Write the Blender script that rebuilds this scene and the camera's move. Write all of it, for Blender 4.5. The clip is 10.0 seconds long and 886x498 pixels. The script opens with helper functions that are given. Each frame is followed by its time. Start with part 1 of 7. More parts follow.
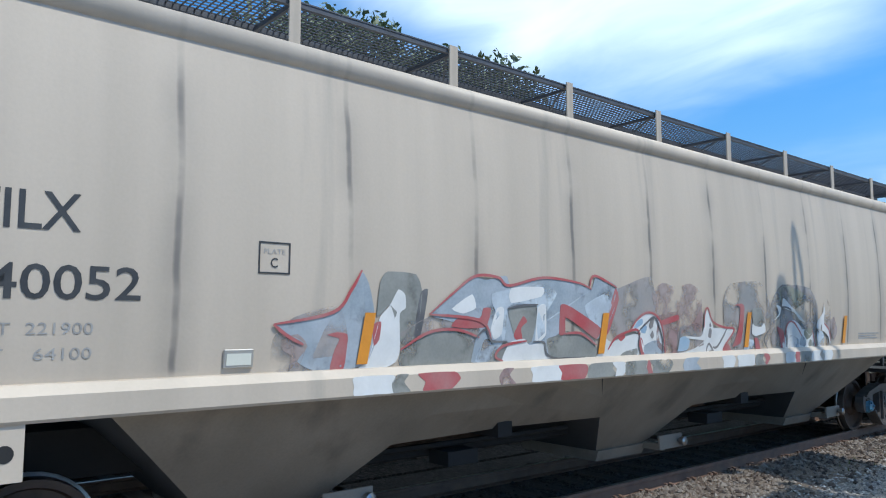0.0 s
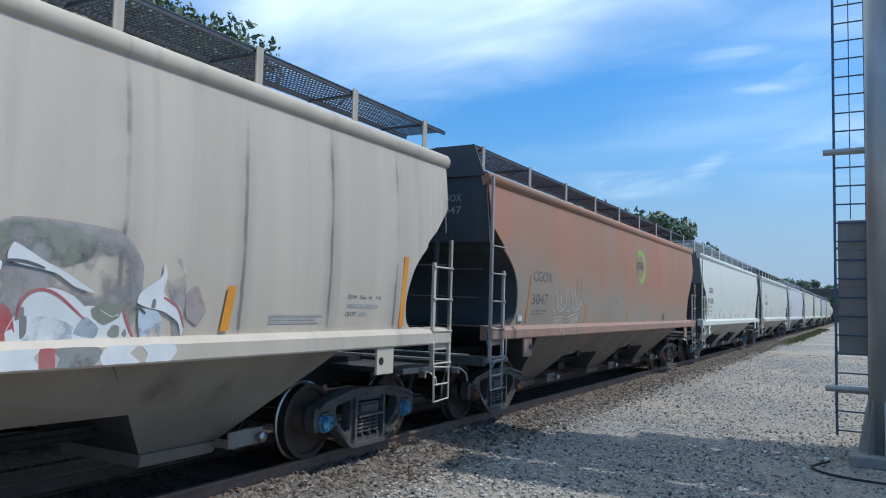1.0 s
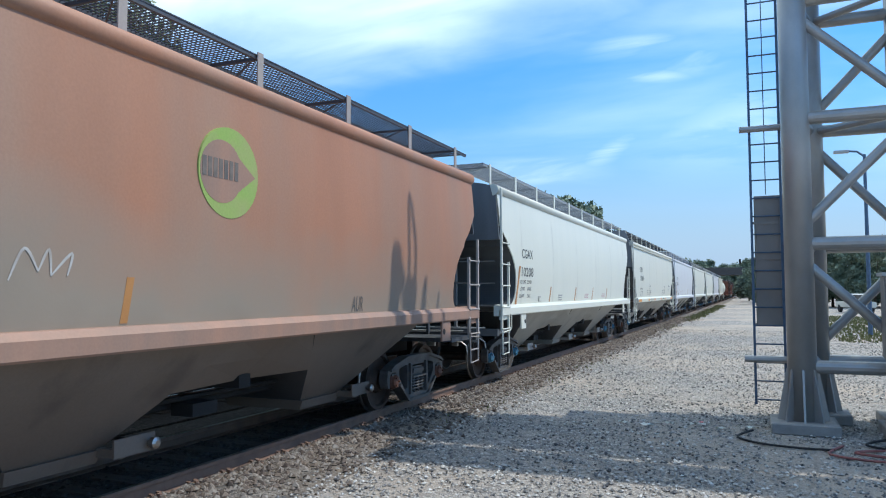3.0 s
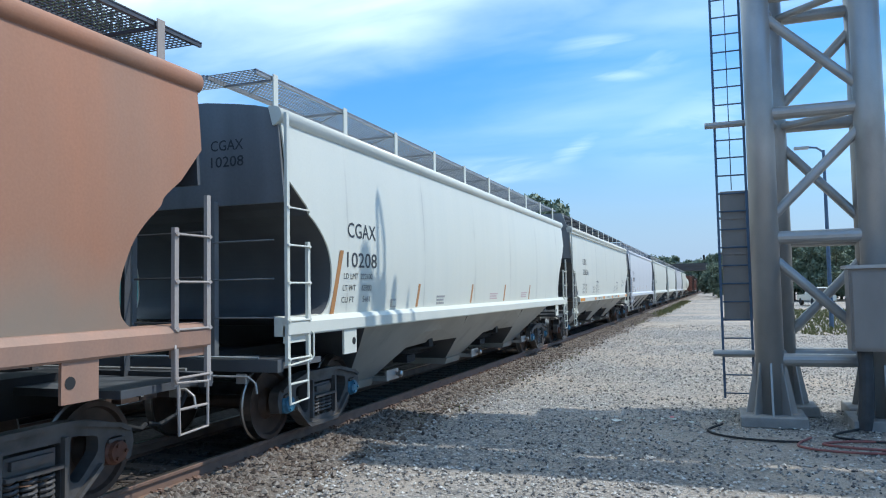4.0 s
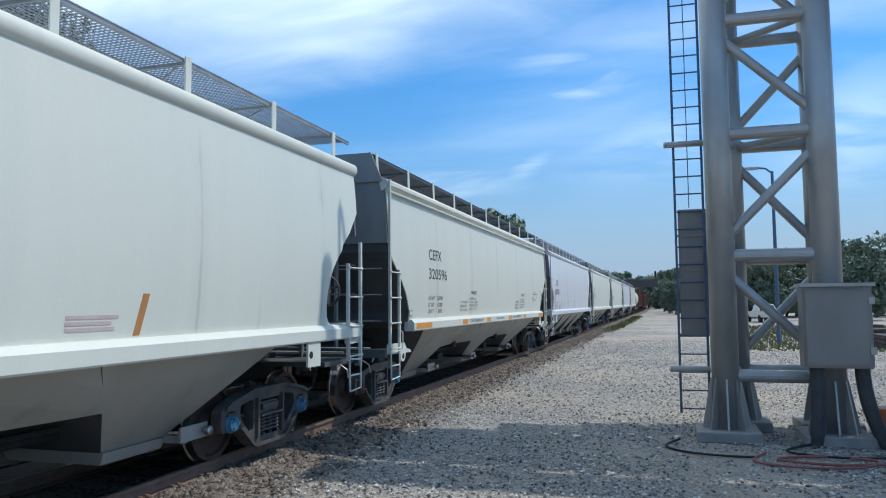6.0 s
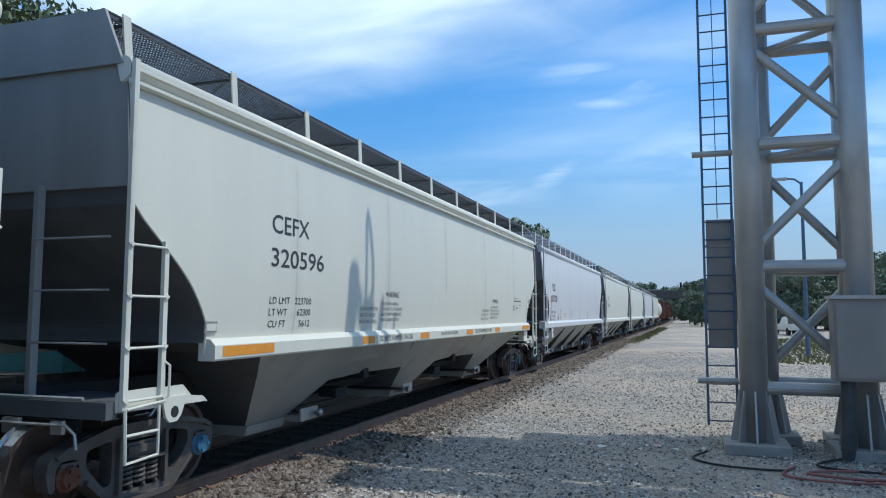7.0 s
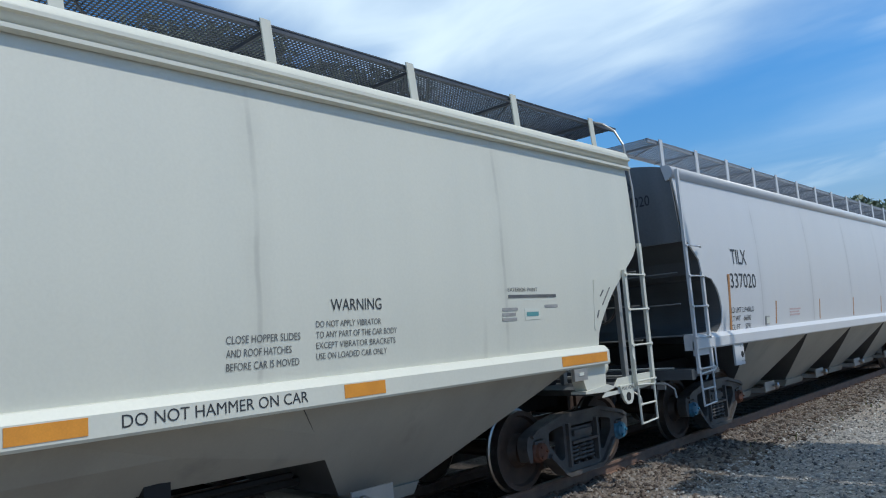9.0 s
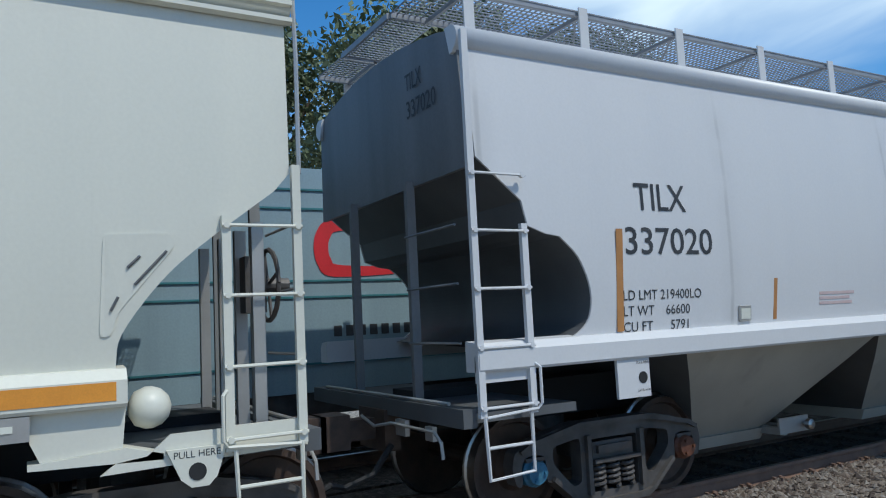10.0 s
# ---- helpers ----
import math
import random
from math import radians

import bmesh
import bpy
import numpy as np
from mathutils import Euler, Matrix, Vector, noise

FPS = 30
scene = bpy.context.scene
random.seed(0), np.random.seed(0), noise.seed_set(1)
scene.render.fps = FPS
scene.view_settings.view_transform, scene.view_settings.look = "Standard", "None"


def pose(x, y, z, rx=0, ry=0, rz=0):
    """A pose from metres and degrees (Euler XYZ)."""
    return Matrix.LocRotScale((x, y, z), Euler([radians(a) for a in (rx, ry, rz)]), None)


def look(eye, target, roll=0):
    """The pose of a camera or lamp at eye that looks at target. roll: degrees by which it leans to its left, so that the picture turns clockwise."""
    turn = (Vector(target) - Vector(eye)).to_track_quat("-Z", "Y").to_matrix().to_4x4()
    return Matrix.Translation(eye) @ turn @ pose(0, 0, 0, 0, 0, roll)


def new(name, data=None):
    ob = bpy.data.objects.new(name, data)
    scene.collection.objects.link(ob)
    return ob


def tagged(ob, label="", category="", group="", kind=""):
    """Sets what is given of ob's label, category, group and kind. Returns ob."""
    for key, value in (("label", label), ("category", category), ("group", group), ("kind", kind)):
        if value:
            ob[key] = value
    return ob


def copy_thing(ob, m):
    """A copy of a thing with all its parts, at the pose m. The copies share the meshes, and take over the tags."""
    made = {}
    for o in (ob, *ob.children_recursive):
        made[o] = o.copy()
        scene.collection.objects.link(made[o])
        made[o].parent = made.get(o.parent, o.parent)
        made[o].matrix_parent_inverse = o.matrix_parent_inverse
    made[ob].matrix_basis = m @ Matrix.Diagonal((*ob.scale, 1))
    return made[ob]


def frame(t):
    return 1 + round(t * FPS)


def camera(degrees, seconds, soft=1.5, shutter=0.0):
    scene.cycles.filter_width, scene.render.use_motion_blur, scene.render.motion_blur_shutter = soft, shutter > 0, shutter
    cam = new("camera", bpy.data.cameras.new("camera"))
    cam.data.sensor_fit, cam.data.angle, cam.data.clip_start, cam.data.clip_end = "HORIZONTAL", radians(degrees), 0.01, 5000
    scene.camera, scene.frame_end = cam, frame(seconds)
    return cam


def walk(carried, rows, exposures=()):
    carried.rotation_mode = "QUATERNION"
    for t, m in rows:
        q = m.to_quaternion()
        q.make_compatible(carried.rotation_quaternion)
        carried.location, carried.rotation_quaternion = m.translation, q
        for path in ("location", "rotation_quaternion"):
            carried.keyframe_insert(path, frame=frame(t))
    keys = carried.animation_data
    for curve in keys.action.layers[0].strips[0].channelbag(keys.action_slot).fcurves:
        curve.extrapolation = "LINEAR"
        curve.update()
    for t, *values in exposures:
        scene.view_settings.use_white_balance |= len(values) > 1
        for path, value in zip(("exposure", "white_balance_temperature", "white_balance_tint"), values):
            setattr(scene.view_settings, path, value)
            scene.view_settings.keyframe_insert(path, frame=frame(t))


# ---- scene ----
cam = camera(61.8, 10.0, soft=1.1)
PATH = [
    (0, (0.23, -0.72, 2.16, 95.60, 0.00, 49.82)), (0.5, (0.57, -0.52, 2.15, 94.81, -0.97, 36.70)),
    (1, (0.54, -0.33, 2.14, 94.22, -1.54, 29.46)), (1.5, (0.51, -0.24, 2.12, 92.64, -0.71, 28.48)),
    (2, (0.39, -0.21, 2.10, 92.05, -0.11, 29.81)), (2.5, (0.27, -0.11, 2.12, 93.10, 0.18, 28.69)),
    (3, (0.14, -0.11, 2.07, 93.34, 0.15, 22.63)), (3.2, (0.11, -0.18, 2.09, 93.21, -0.09, 22.04)),
    (4.3, (0.05, 0.03, 2.06, 93.29, 1.45, 18.96)), (4.5, (-0.00, 0.00, 2.08, 93.23, 1.45, 18.01)),
    (5, (-0.04, 0.03, 2.10, 93.18, 1.18, 16.82)), (5.5, (-0.01, -0.02, 2.10, 93.54, 0.75, 16.59)),
    (6.8, (-0.09, 0.07, 2.03, 95.01, -0.30, 17.52)), (7, (-0.07, -0.04, 2.06, 94.97, -0.15, 18.49)),
    (7.5, (-0.09, -0.03, 2.05, 95.53, 0.62, 22.53)), (8, (-0.10, -0.06, 2.08, 95.66, 1.79, 28.78)),
    (8.5, (0.10, -0.27, 2.11, 95.58, 1.96, 37.59)), (9, (0.05, -0.24, 2.04, 96.76, 4.31, 43.15)),
    (9.5, (0.05, -0.18, 2.00, 96.32, 5.04, 48.88)), (10, (0.09, 0.04, 1.98, 95.50, 2.87, 60.36)),
]
walk(cam, [(t, pose(*p)) for t, p in PATH], exposures=[
    (0, -0.06, 6300, 8), (0.6, -0.18, 6180, 8), (1.2, -0.30, 6080, 7), (2, 0.02, 6230, 8), (2.6, 0.05, 6230, 8), (3.4, 0.04, 6200, 8), (4.5, -0.03, 6130, 7), (5, -0.24, 6200, 8), (5.5, -0.26, 6250, 8),
    (7, -0.28, 6230, 8), (7.5, -0.36, 6250, 8), (8, -0.42, 6280, 8), (8.6, -0.42, 6300, 8), (9.5, -0.56, 6360, 8), (10, -0.48, 6280, 7)])

# ---- light ----
SUN_AZ, SUN_EL = (0.905, 0.425), 58.0     # horizontal way to the sun, height in degrees
world = bpy.data.worlds.new("sky")
scene.world = world
world.use_nodes = True
wn, wl = world.node_tree.nodes, world.node_tree.links
sky = wn.new("ShaderNodeTexSky")
sky.sky_type, sky.sun_disc = "NISHITA", False
sky.sun_elevation = radians(SUN_EL)
sky.sun_rotation = math.atan2(SUN_AZ[0], SUN_AZ[1])
sky.air_density, sky.dust_density, sky.ozone_density = 1.0, 0.15, 3.5
coord = wn.new("ShaderNodeTexCoord")
split = wn.new("ShaderNodeSeparateXYZ")
wl.new(coord.outputs["Generated"], split.inputs[0])
lift = wn.new("ShaderNodeMath")
lift.operation, lift.inputs[1].default_value = "ADD", 0.16
wl.new(split.outputs["Z"], lift.inputs[0])
flat = wn.new("ShaderNodeVectorMath")
flat.operation = "DIVIDE"
cmb = wn.new("ShaderNodeCombineXYZ")
for k in range(3):
    wl.new(lift.outputs[0], cmb.inputs[k])
wl.new(coord.outputs["Generated"], flat.inputs[0])
wl.new(cmb.outputs[0], flat.inputs[1])
cmap = wn.new("ShaderNodeMapping")
cmap.inputs["Location"].default_value = (3.1, 0.55, 0)
cmap.inputs["Rotation"].default_value = (0, 0, radians(-24))
cmap.inputs["Scale"].default_value = (0.62, 1.15, 0.0)
wl.new(flat.outputs[0], cmap.inputs["Vector"])
cn = wn.new("ShaderNodeTexNoise")
cn.inputs["Scale"].default_value, cn.inputs["Detail"].default_value, cn.inputs["Roughness"].default_value = 1.15, 6, 0.5
cn.inputs["Distortion"].default_value = 0.35
wl.new(cmap.outputs[0], cn.inputs["Vector"])


def wm(op, a, b=None, c=None):
    """A maths node of the sky on sockets or numbers."""
    m = wn.new("ShaderNodeMath")
    m.operation = op
    for i, v in enumerate((a, b, c)):
        if isinstance(v, (int, float)):
            m.inputs[i].default_value = v
        elif v is not None:
            wl.new(v, m.inputs[i])
    return m.outputs[0]


def soft_step(v, lo, hi, t0=0.0, t1=1.0):
    r = wn.new("ShaderNodeMapRange")
    r.interpolation_type = "SMOOTHSTEP"
    for key, value in (("From Min", lo), ("From Max", hi), ("To Min", t0), ("To Max", t1)):
        r.inputs[key].default_value = value
    wl.new(v, r.inputs["Value"])
    return r.outputs[0]


# compass bearing and height in degrees; a high cloud sheet with a ragged lower edge, and a few loose wisps below it
bearing = wm("DEGREES", wm("ARCTAN2", split.outputs["X"], split.outputs["Y"]))
height = wm("DEGREES", wm("ARCSINE", split.outputs["Z"]))
fn = wn.new("ShaderNodeTexNoise")
fn.inputs["Scale"].default_value, fn.inputs["Detail"].default_value, fn.inputs["Roughness"].default_value = 3.2, 6, 0.5
fn.inputs["Distortion"].default_value = 0.6
wl.new(cmap.outputs[0], fn.inputs["Vector"])
edge = wm("ADD", wm("MULTIPLY_ADD", wm("MAXIMUM", wm("ADD", bearing, 23.0), 0.0), 0.30, 17.2), wm("MULTIPLY", wm("MAXIMUM", wm("SUBTRACT", -42.0, bearing), 0.0), 0.45))
ragged = wm("MULTIPLY_ADD", wm("SUBTRACT", cn.outputs["Fac"], 0.5), 10.0, wm("MULTIPLY", wm("SUBTRACT", fn.outputs["Fac"], 0.5), 3.0))
sheet = soft_step(wm("ADD", wm("SUBTRACT", height, edge), ragged), -3.0, 5.5)
sheet = wm("MULTIPLY", sheet, soft_step(fn.outputs["Fac"], 0.15, 0.7, 0.62, 1.0))
wisps = wm("MULTIPLY", soft_step(cn.outputs["Fac"], 0.40, 0.8, 0.0, 0.42), soft_step(height, 5.0, 13.0))
torn = soft_step(fn.outputs["Fac"], 0.36, 0.60, 0.25, 1.1)
for az, el, ra, re, tilt, most in ((-7.8, 18.1, 3.4, 0.75, 0.04, 0.5), (-6.3, 15.8, 2.6, 0.5, -0.06, 0.42), (-9.6, 10.8, 1.9, 0.75, 0.5, 0.42), (-0.5, 12.0, 6.0, 2.6, 0.15, 0.34),
                                   (-2.8, 17.0, 3.2, 1.4, 0.2, 0.36), (-15.5, 9.2, 4.0, 0.9, 0.0, 0.42), (12.5, 11.8, 5.0, 3.4, 0.2, 0.45)):
    u = wm("SUBTRACT", bearing, az)
    v = wm("SUBTRACT", wm("SUBTRACT", height, el), wm("MULTIPLY", u, tilt))
    q = wm("ADD", wm("POWER", wm("ABSOLUTE", wm("DIVIDE", u, ra)), 2.0), wm("POWER", wm("ABSOLUTE", wm("DIVIDE", v, re)), 2.0))
    wisps = wm("MAXIMUM", wisps, wm("MULTIPLY", wm("MULTIPLY", wm("EXPONENT", wm("MULTIPLY", q, -1.0)), most), torn))
cover = wm("MINIMUM", wm("MAXIMUM", sheet, wisps), 1.0)
cmix = wn.new("ShaderNodeMix")
cmix.data_type = "RGBA"
wl.new(cover, cmix.inputs["Factor"])
deep = wn.new("ShaderNodeHueSaturation")
deep.inputs["Saturation"].default_value, deep.inputs["Value"].default_value = 1.32, 1.92
haze = wn.new("ShaderNodeMapRange")
for key, value in (("From Min", 0.0), ("From Max", 0.3), ("To Min", 0.6), ("To Max", 1.0)):
    haze.inputs[key].default_value = value
wl.new(split.outputs["Z"], haze.inputs["Value"])
dim = wn.new("ShaderNodeMix")
dim.data_type, dim.blend_type = "RGBA", "MULTIPLY"
dim.inputs["Factor"].default_value = 1
wl.new(sky.outputs[0], dim.inputs["A"])
wl.new(haze.outputs[0], dim.inputs["B"])
wl.new(dim.outputs["Result"], deep.inputs["Color"])
low = wn.new("ShaderNodeMapRange")
low.interpolation_type = "SMOOTHSTEP"
for key, value in (("From Min", 0.0), ("From Max", 0.24), ("To Min", 0.9), ("To Max", 0.0)):
    low.inputs[key].default_value = value
wl.new(split.outputs["Z"], low.inputs["Value"])
air = wn.new("ShaderNodeMix")
air.data_type = "RGBA"
wl.new(low.outputs[0], air.inputs["Factor"])
wl.new(deep.outputs[0], air.inputs["A"])
air.inputs["B"].default_value = (3.6, 5.0, 7.2, 1)
wl.new(air.outputs["Result"], cmix.inputs["A"])
cmix.inputs["B"].default_value = (9.8, 11.9, 13.6, 1)
bg = wn["Background"]
wl.new(cmix.outputs["Result"], bg.inputs["Color"])
bg.inputs["Strength"].default_value = 0.11
sun = new("sun", bpy.data.lights.new("sun", "SUN"))
sun.data.energy, sun.data.angle, sun.data.color = 3.6, radians(0.5), (1.0, 0.968, 0.905)
sun.matrix_world = look((0, 0, 30), (-SUN_AZ[0] * math.cos(radians(SUN_EL)), -SUN_AZ[1] * math.cos(radians(SUN_EL)), 30 - math.sin(radians(SUN_EL))))


# ---- materials ----
def material(name, base, rough=0.6, metal=0.0, second=None, scale=4.0, stretch=(1, 1, 1), amount=0.5, fine=60.0, bump=0.1,
             third=None, third_scale=1.0, third_at=(0.55, 0.7), depth=0.01):
    """Two-colour noise over object space, a fine grain in value and relief, and patches of a third colour."""
    m = bpy.data.materials.new(name)
    m.use_nodes = True
    n, l = m.node_tree.nodes, m.node_tree.links
    b = n["Principled BSDF"]
    b.inputs["Roughness"].default_value, b.inputs["Metallic"].default_value = rough, metal
    tc, mp = n.new("ShaderNodeTexCoord"), n.new("ShaderNodeMapping")
    mp.inputs["Scale"].default_value = stretch
    l.new(tc.outputs["Object"], mp.inputs["Vector"])
    big = n.new("ShaderNodeTexNoise")
    big.inputs["Scale"].default_value, big.inputs["Detail"].default_value = scale, 5
    l.new(mp.outputs[0], big.inputs["Vector"])
    ramp = n.new("ShaderNodeValToRGB")
    ramp.color_ramp.elements[0].position, ramp.color_ramp.elements[1].position = 0.35, 0.68
    l.new(big.outputs["Fac"], ramp.inputs[0])
    mul = n.new("ShaderNodeMath")
    mul.operation, mul.inputs[1].default_value = "MULTIPLY", amount
    l.new(ramp.outputs[0], mul.inputs[0])
    mix = n.new("ShaderNodeMix")
    mix.data_type = "RGBA"
    mix.inputs["A"].default_value = (*base, 1)
    mix.inputs["B"].default_value = (*(second or [c * 0.7 for c in base]), 1)
    l.new(mul.outputs[0], mix.inputs["Factor"])
    out = mix.outputs["Result"]
    if third:
        pat = n.new("ShaderNodeTexNoise")
        pat.inputs["Scale"].default_value, pat.inputs["Detail"].default_value = third_scale, 7
        l.new(mp.outputs[0], pat.inputs["Vector"])
        pr = n.new("ShaderNodeValToRGB")
        pr.color_ramp.elements[0].position, pr.color_ramp.elements[1].position = third_at
        l.new(pat.outputs["Fac"], pr.inputs[0])
        m3 = n.new("ShaderNodeMix")
        m3.data_type = "RGBA"
        l.new(pr.outputs[0], m3.inputs["Factor"])
        l.new(out, m3.inputs["A"])
        m3.inputs["B"].default_value = (*third, 1)
        out = m3.outputs["Result"]
    grain = n.new("ShaderNodeTexNoise")
    grain.inputs["Scale"].default_value, grain.inputs["Detail"].default_value = fine, 3
    l.new(tc.outputs["Object"], grain.inputs["Vector"])
    gr = n.new("ShaderNodeMapRange")
    gr.inputs["To Min"].default_value, gr.inputs["To Max"].default_value = (0.95, 1.04) if rough in (0.42, 0.55) else (0.86, 1.1)
    l.new(grain.outputs["Fac"], gr.inputs["Value"])
    gm = n.new("ShaderNodeMix")
    gm.data_type, gm.blend_type = "RGBA", "MULTIPLY"
    gm.inputs["Factor"].default_value = 1
    l.new(out, gm.inputs["A"])
    l.new(gr.outputs[0], gm.inputs["B"])
    l.new(gm.outputs["Result"], b.inputs["Base Color"])
    bp = n.new("ShaderNodeBump")
    bp.inputs["Strength"].default_value, bp.inputs["Distance"].default_value = bump, depth
    l.new(grain.outputs["Fac"], bp.inputs["Height"])
    l.new(bp.outputs[0], b.inputs["Normal"])
    return m


STREAK = (1, 1.6, 0.12)
M = {}
M["white"] = material("white_paint", (0.68, 0.675, 0.585), 0.42, 0, (0.55, 0.57, 0.50), 1.6, STREAK, 0.22, 40, 0.03, (0.50, 0.50, 0.43), 2.5, (0.66, 0.95))
M["cream"] = material("cream_paint", (0.66, 0.645, 0.55), 0.42, 0, (0.54, 0.55, 0.49), 1.2, STREAK, 0.25, 40, 0.03, (0.44, 0.42, 0.36), 2.5, (0.68, 0.98))
M["cool"] = material("cool_grey_paint", (0.62, 0.615, 0.61), 0.42, 0, (0.54, 0.545, 0.56), 1.4, STREAK, 0.25, 40, 0.03, (0.42, 0.42, 0.43), 2.5, (0.68, 0.98))
M["tan"] = material("weathered_grey_paint", (0.54, 0.46, 0.37), 0.55, 0, (0.44, 0.375, 0.30), 1.3, STREAK, 0.8, 40, 0.05, (0.30, 0.27, 0.23), 2.2, (0.60, 0.95))
# car-end paints, darker than the paint of the sides
M["end_grey"] = material("mid_grey_end_paint", (0.20, 0.205, 0.21), 0.5, 0, (0.11, 0.115, 0.12), 2.0, STREAK, 0.7, 30, 0.05)
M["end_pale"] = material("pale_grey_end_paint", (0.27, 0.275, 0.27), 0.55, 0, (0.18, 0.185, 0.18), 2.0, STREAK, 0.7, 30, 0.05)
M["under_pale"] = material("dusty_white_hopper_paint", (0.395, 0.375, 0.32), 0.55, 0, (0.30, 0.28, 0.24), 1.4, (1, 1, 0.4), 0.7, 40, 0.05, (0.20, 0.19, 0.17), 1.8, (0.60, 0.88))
# slope-sheet grey, darkened to hold the shade of faces turned from the sun
M["slope"] = material("shade_grey_slope_sheet", (0.105, 0.11, 0.115), 0.55, 0, (0.065, 0.068, 0.07), 1.6, STREAK, 0.7, 30, 0.05)
M["end"] = material("dark_end_paint", (0.075, 0.08, 0.088), 0.65, 0, (0.05, 0.05, 0.052), 2.0, STREAK, 0.7, 30, 0.05)
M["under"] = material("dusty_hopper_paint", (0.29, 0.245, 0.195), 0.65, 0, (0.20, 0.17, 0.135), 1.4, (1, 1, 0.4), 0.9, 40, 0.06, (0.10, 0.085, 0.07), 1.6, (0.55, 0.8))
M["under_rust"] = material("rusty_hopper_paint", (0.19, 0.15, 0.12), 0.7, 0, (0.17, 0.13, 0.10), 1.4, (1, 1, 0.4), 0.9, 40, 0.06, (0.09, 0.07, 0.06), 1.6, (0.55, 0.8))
M["steel"] = material("grimy_cast_steel", (0.115, 0.104, 0.095), 0.55, 0.15, (0.045, 0.041, 0.038), 5, (1, 1, 1), 0.8, 70, 0.15, (0.17, 0.10, 0.065), 4, (0.58, 0.8))
M["wheel"] = material("rusted_wheel_steel", (0.10, 0.065, 0.048), 0.6, 0.3, (0.05, 0.035, 0.028), 7, (1, 1, 1), 0.8, 60, 0.1)
M["tread"] = material("polished_tread_steel", (0.45, 0.43, 0.41), 0.3, 1.0, (0.3, 0.28, 0.26), 8, (1, 1, 1), 0.5, 60, 0.03)
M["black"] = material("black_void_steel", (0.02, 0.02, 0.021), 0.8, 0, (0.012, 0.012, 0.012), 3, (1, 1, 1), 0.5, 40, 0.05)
M["grate"] = material("galvanised_grating", (0.33, 0.345, 0.37), 0.5, 0.3, (0.24, 0.25, 0.265), 4, (1, 1, 1), 0.6, 60, 0.05)
M["dark_grate"] = material("dark_grating", (0.085, 0.095, 0.115), 0.6, 0.2, (0.05, 0.055, 0.065), 4, (1, 1, 1), 0.6, 60, 0.05)
M["orange"] = material("faded_orange_reflector", (0.75, 0.30, 0.035), 0.45, 0, (0.62, 0.24, 0.03), 6, (1, 1, 1), 0.7, 90, 0.04)
M["dull_orange"] = material("dull_orange_reflector", (0.48, 0.22, 0.07), 0.5, 0, (0.36, 0.17, 0.06), 6, (1, 1, 1), 0.7, 90, 0.04)
M["ink"] = material("black_stencil_paint", (0.03, 0.032, 0.036), 0.5, 0, (0.07, 0.07, 0.07), 8, (1, 1, 1), 0.6, 80, 0.02)
M["faint_ink"] = material("faint_grey_stencil_paint", (0.30, 0.29, 0.275), 0.5, 0, (0.42, 0.41, 0.39), 8, (1, 1, 1), 0.7, 80, 0.02)
M["blue_cap"] = material("blue_bearing_cap_paint", (0.05, 0.19, 0.30), 0.5, 0, (0.03, 0.10, 0.15), 12, (1, 1, 1), 0.8, 60, 0.1)
M["rust_cap"] = material("rusty_bearing_cap", (0.16, 0.06, 0.03), 0.7, 0.1, (0.08, 0.03, 0.02), 12, (1, 1, 1), 0.8, 60, 0.1)
M["rail"] = material("rusty_rail_steel", (0.24, 0.145, 0.10), 0.65, 0.1, (0.15, 0.09, 0.065), 5, (1, 1, 1), 0.8, 60, 0.1)
M["railhead"] = material("worn_rail_head", (0.38, 0.34, 0.31), 0.35, 0.9, (0.25, 0.2, 0.17), 5, (1, 0.2, 1), 0.7, 60, 0.05)
M["tie"] = material("weathered_timber_tie", (0.10, 0.075, 0.06), 0.85, 0, (0.055, 0.04, 0.033), 5, (0.3, 3, 1), 0.9, 50, 0.3)
M["galv"] = material("galvanised_tube", (0.47, 0.455, 0.43), 0.42, 0.5, (0.35, 0.335, 0.31), 2.2, (1, 1, 0.5), 0.8, 50, 0.05, (0.30, 0.28, 0.25), 1.3, (0.58, 0.8))
M["cabinet"] = material("grey_cabinet_paint", (0.30, 0.265, 0.235), 0.42, 0.15, (0.22, 0.20, 0.18), 2, (1, 1, 0.5), 0.8, 50, 0.03)
M["rubber"] = material("dusty_black_rubber", (0.075, 0.075, 0.075), 0.7, 0, (0.045, 0.045, 0.046), 6, (1, 1, 1), 0.8, 60, 0.1)
M["concrete"] = material("worn_concrete", (0.33, 0.31, 0.28), 0.9, 0, (0.23, 0.215, 0.195), 4, (1, 1, 1), 0.8, 60, 0.2)


def nd(n, l, op, a, b=None, c=None):
    """A maths node on sockets or numbers."""
    m = n.new("ShaderNodeMath")
    m.operation = op
    for i, v in enumerate((a, b, c)):
        if v is None:
            continue
        if isinstance(v, (int, float)):
            m.inputs[i].default_value = v
        else:
            l.new(v, m.inputs[i])
    return m.outputs[0]


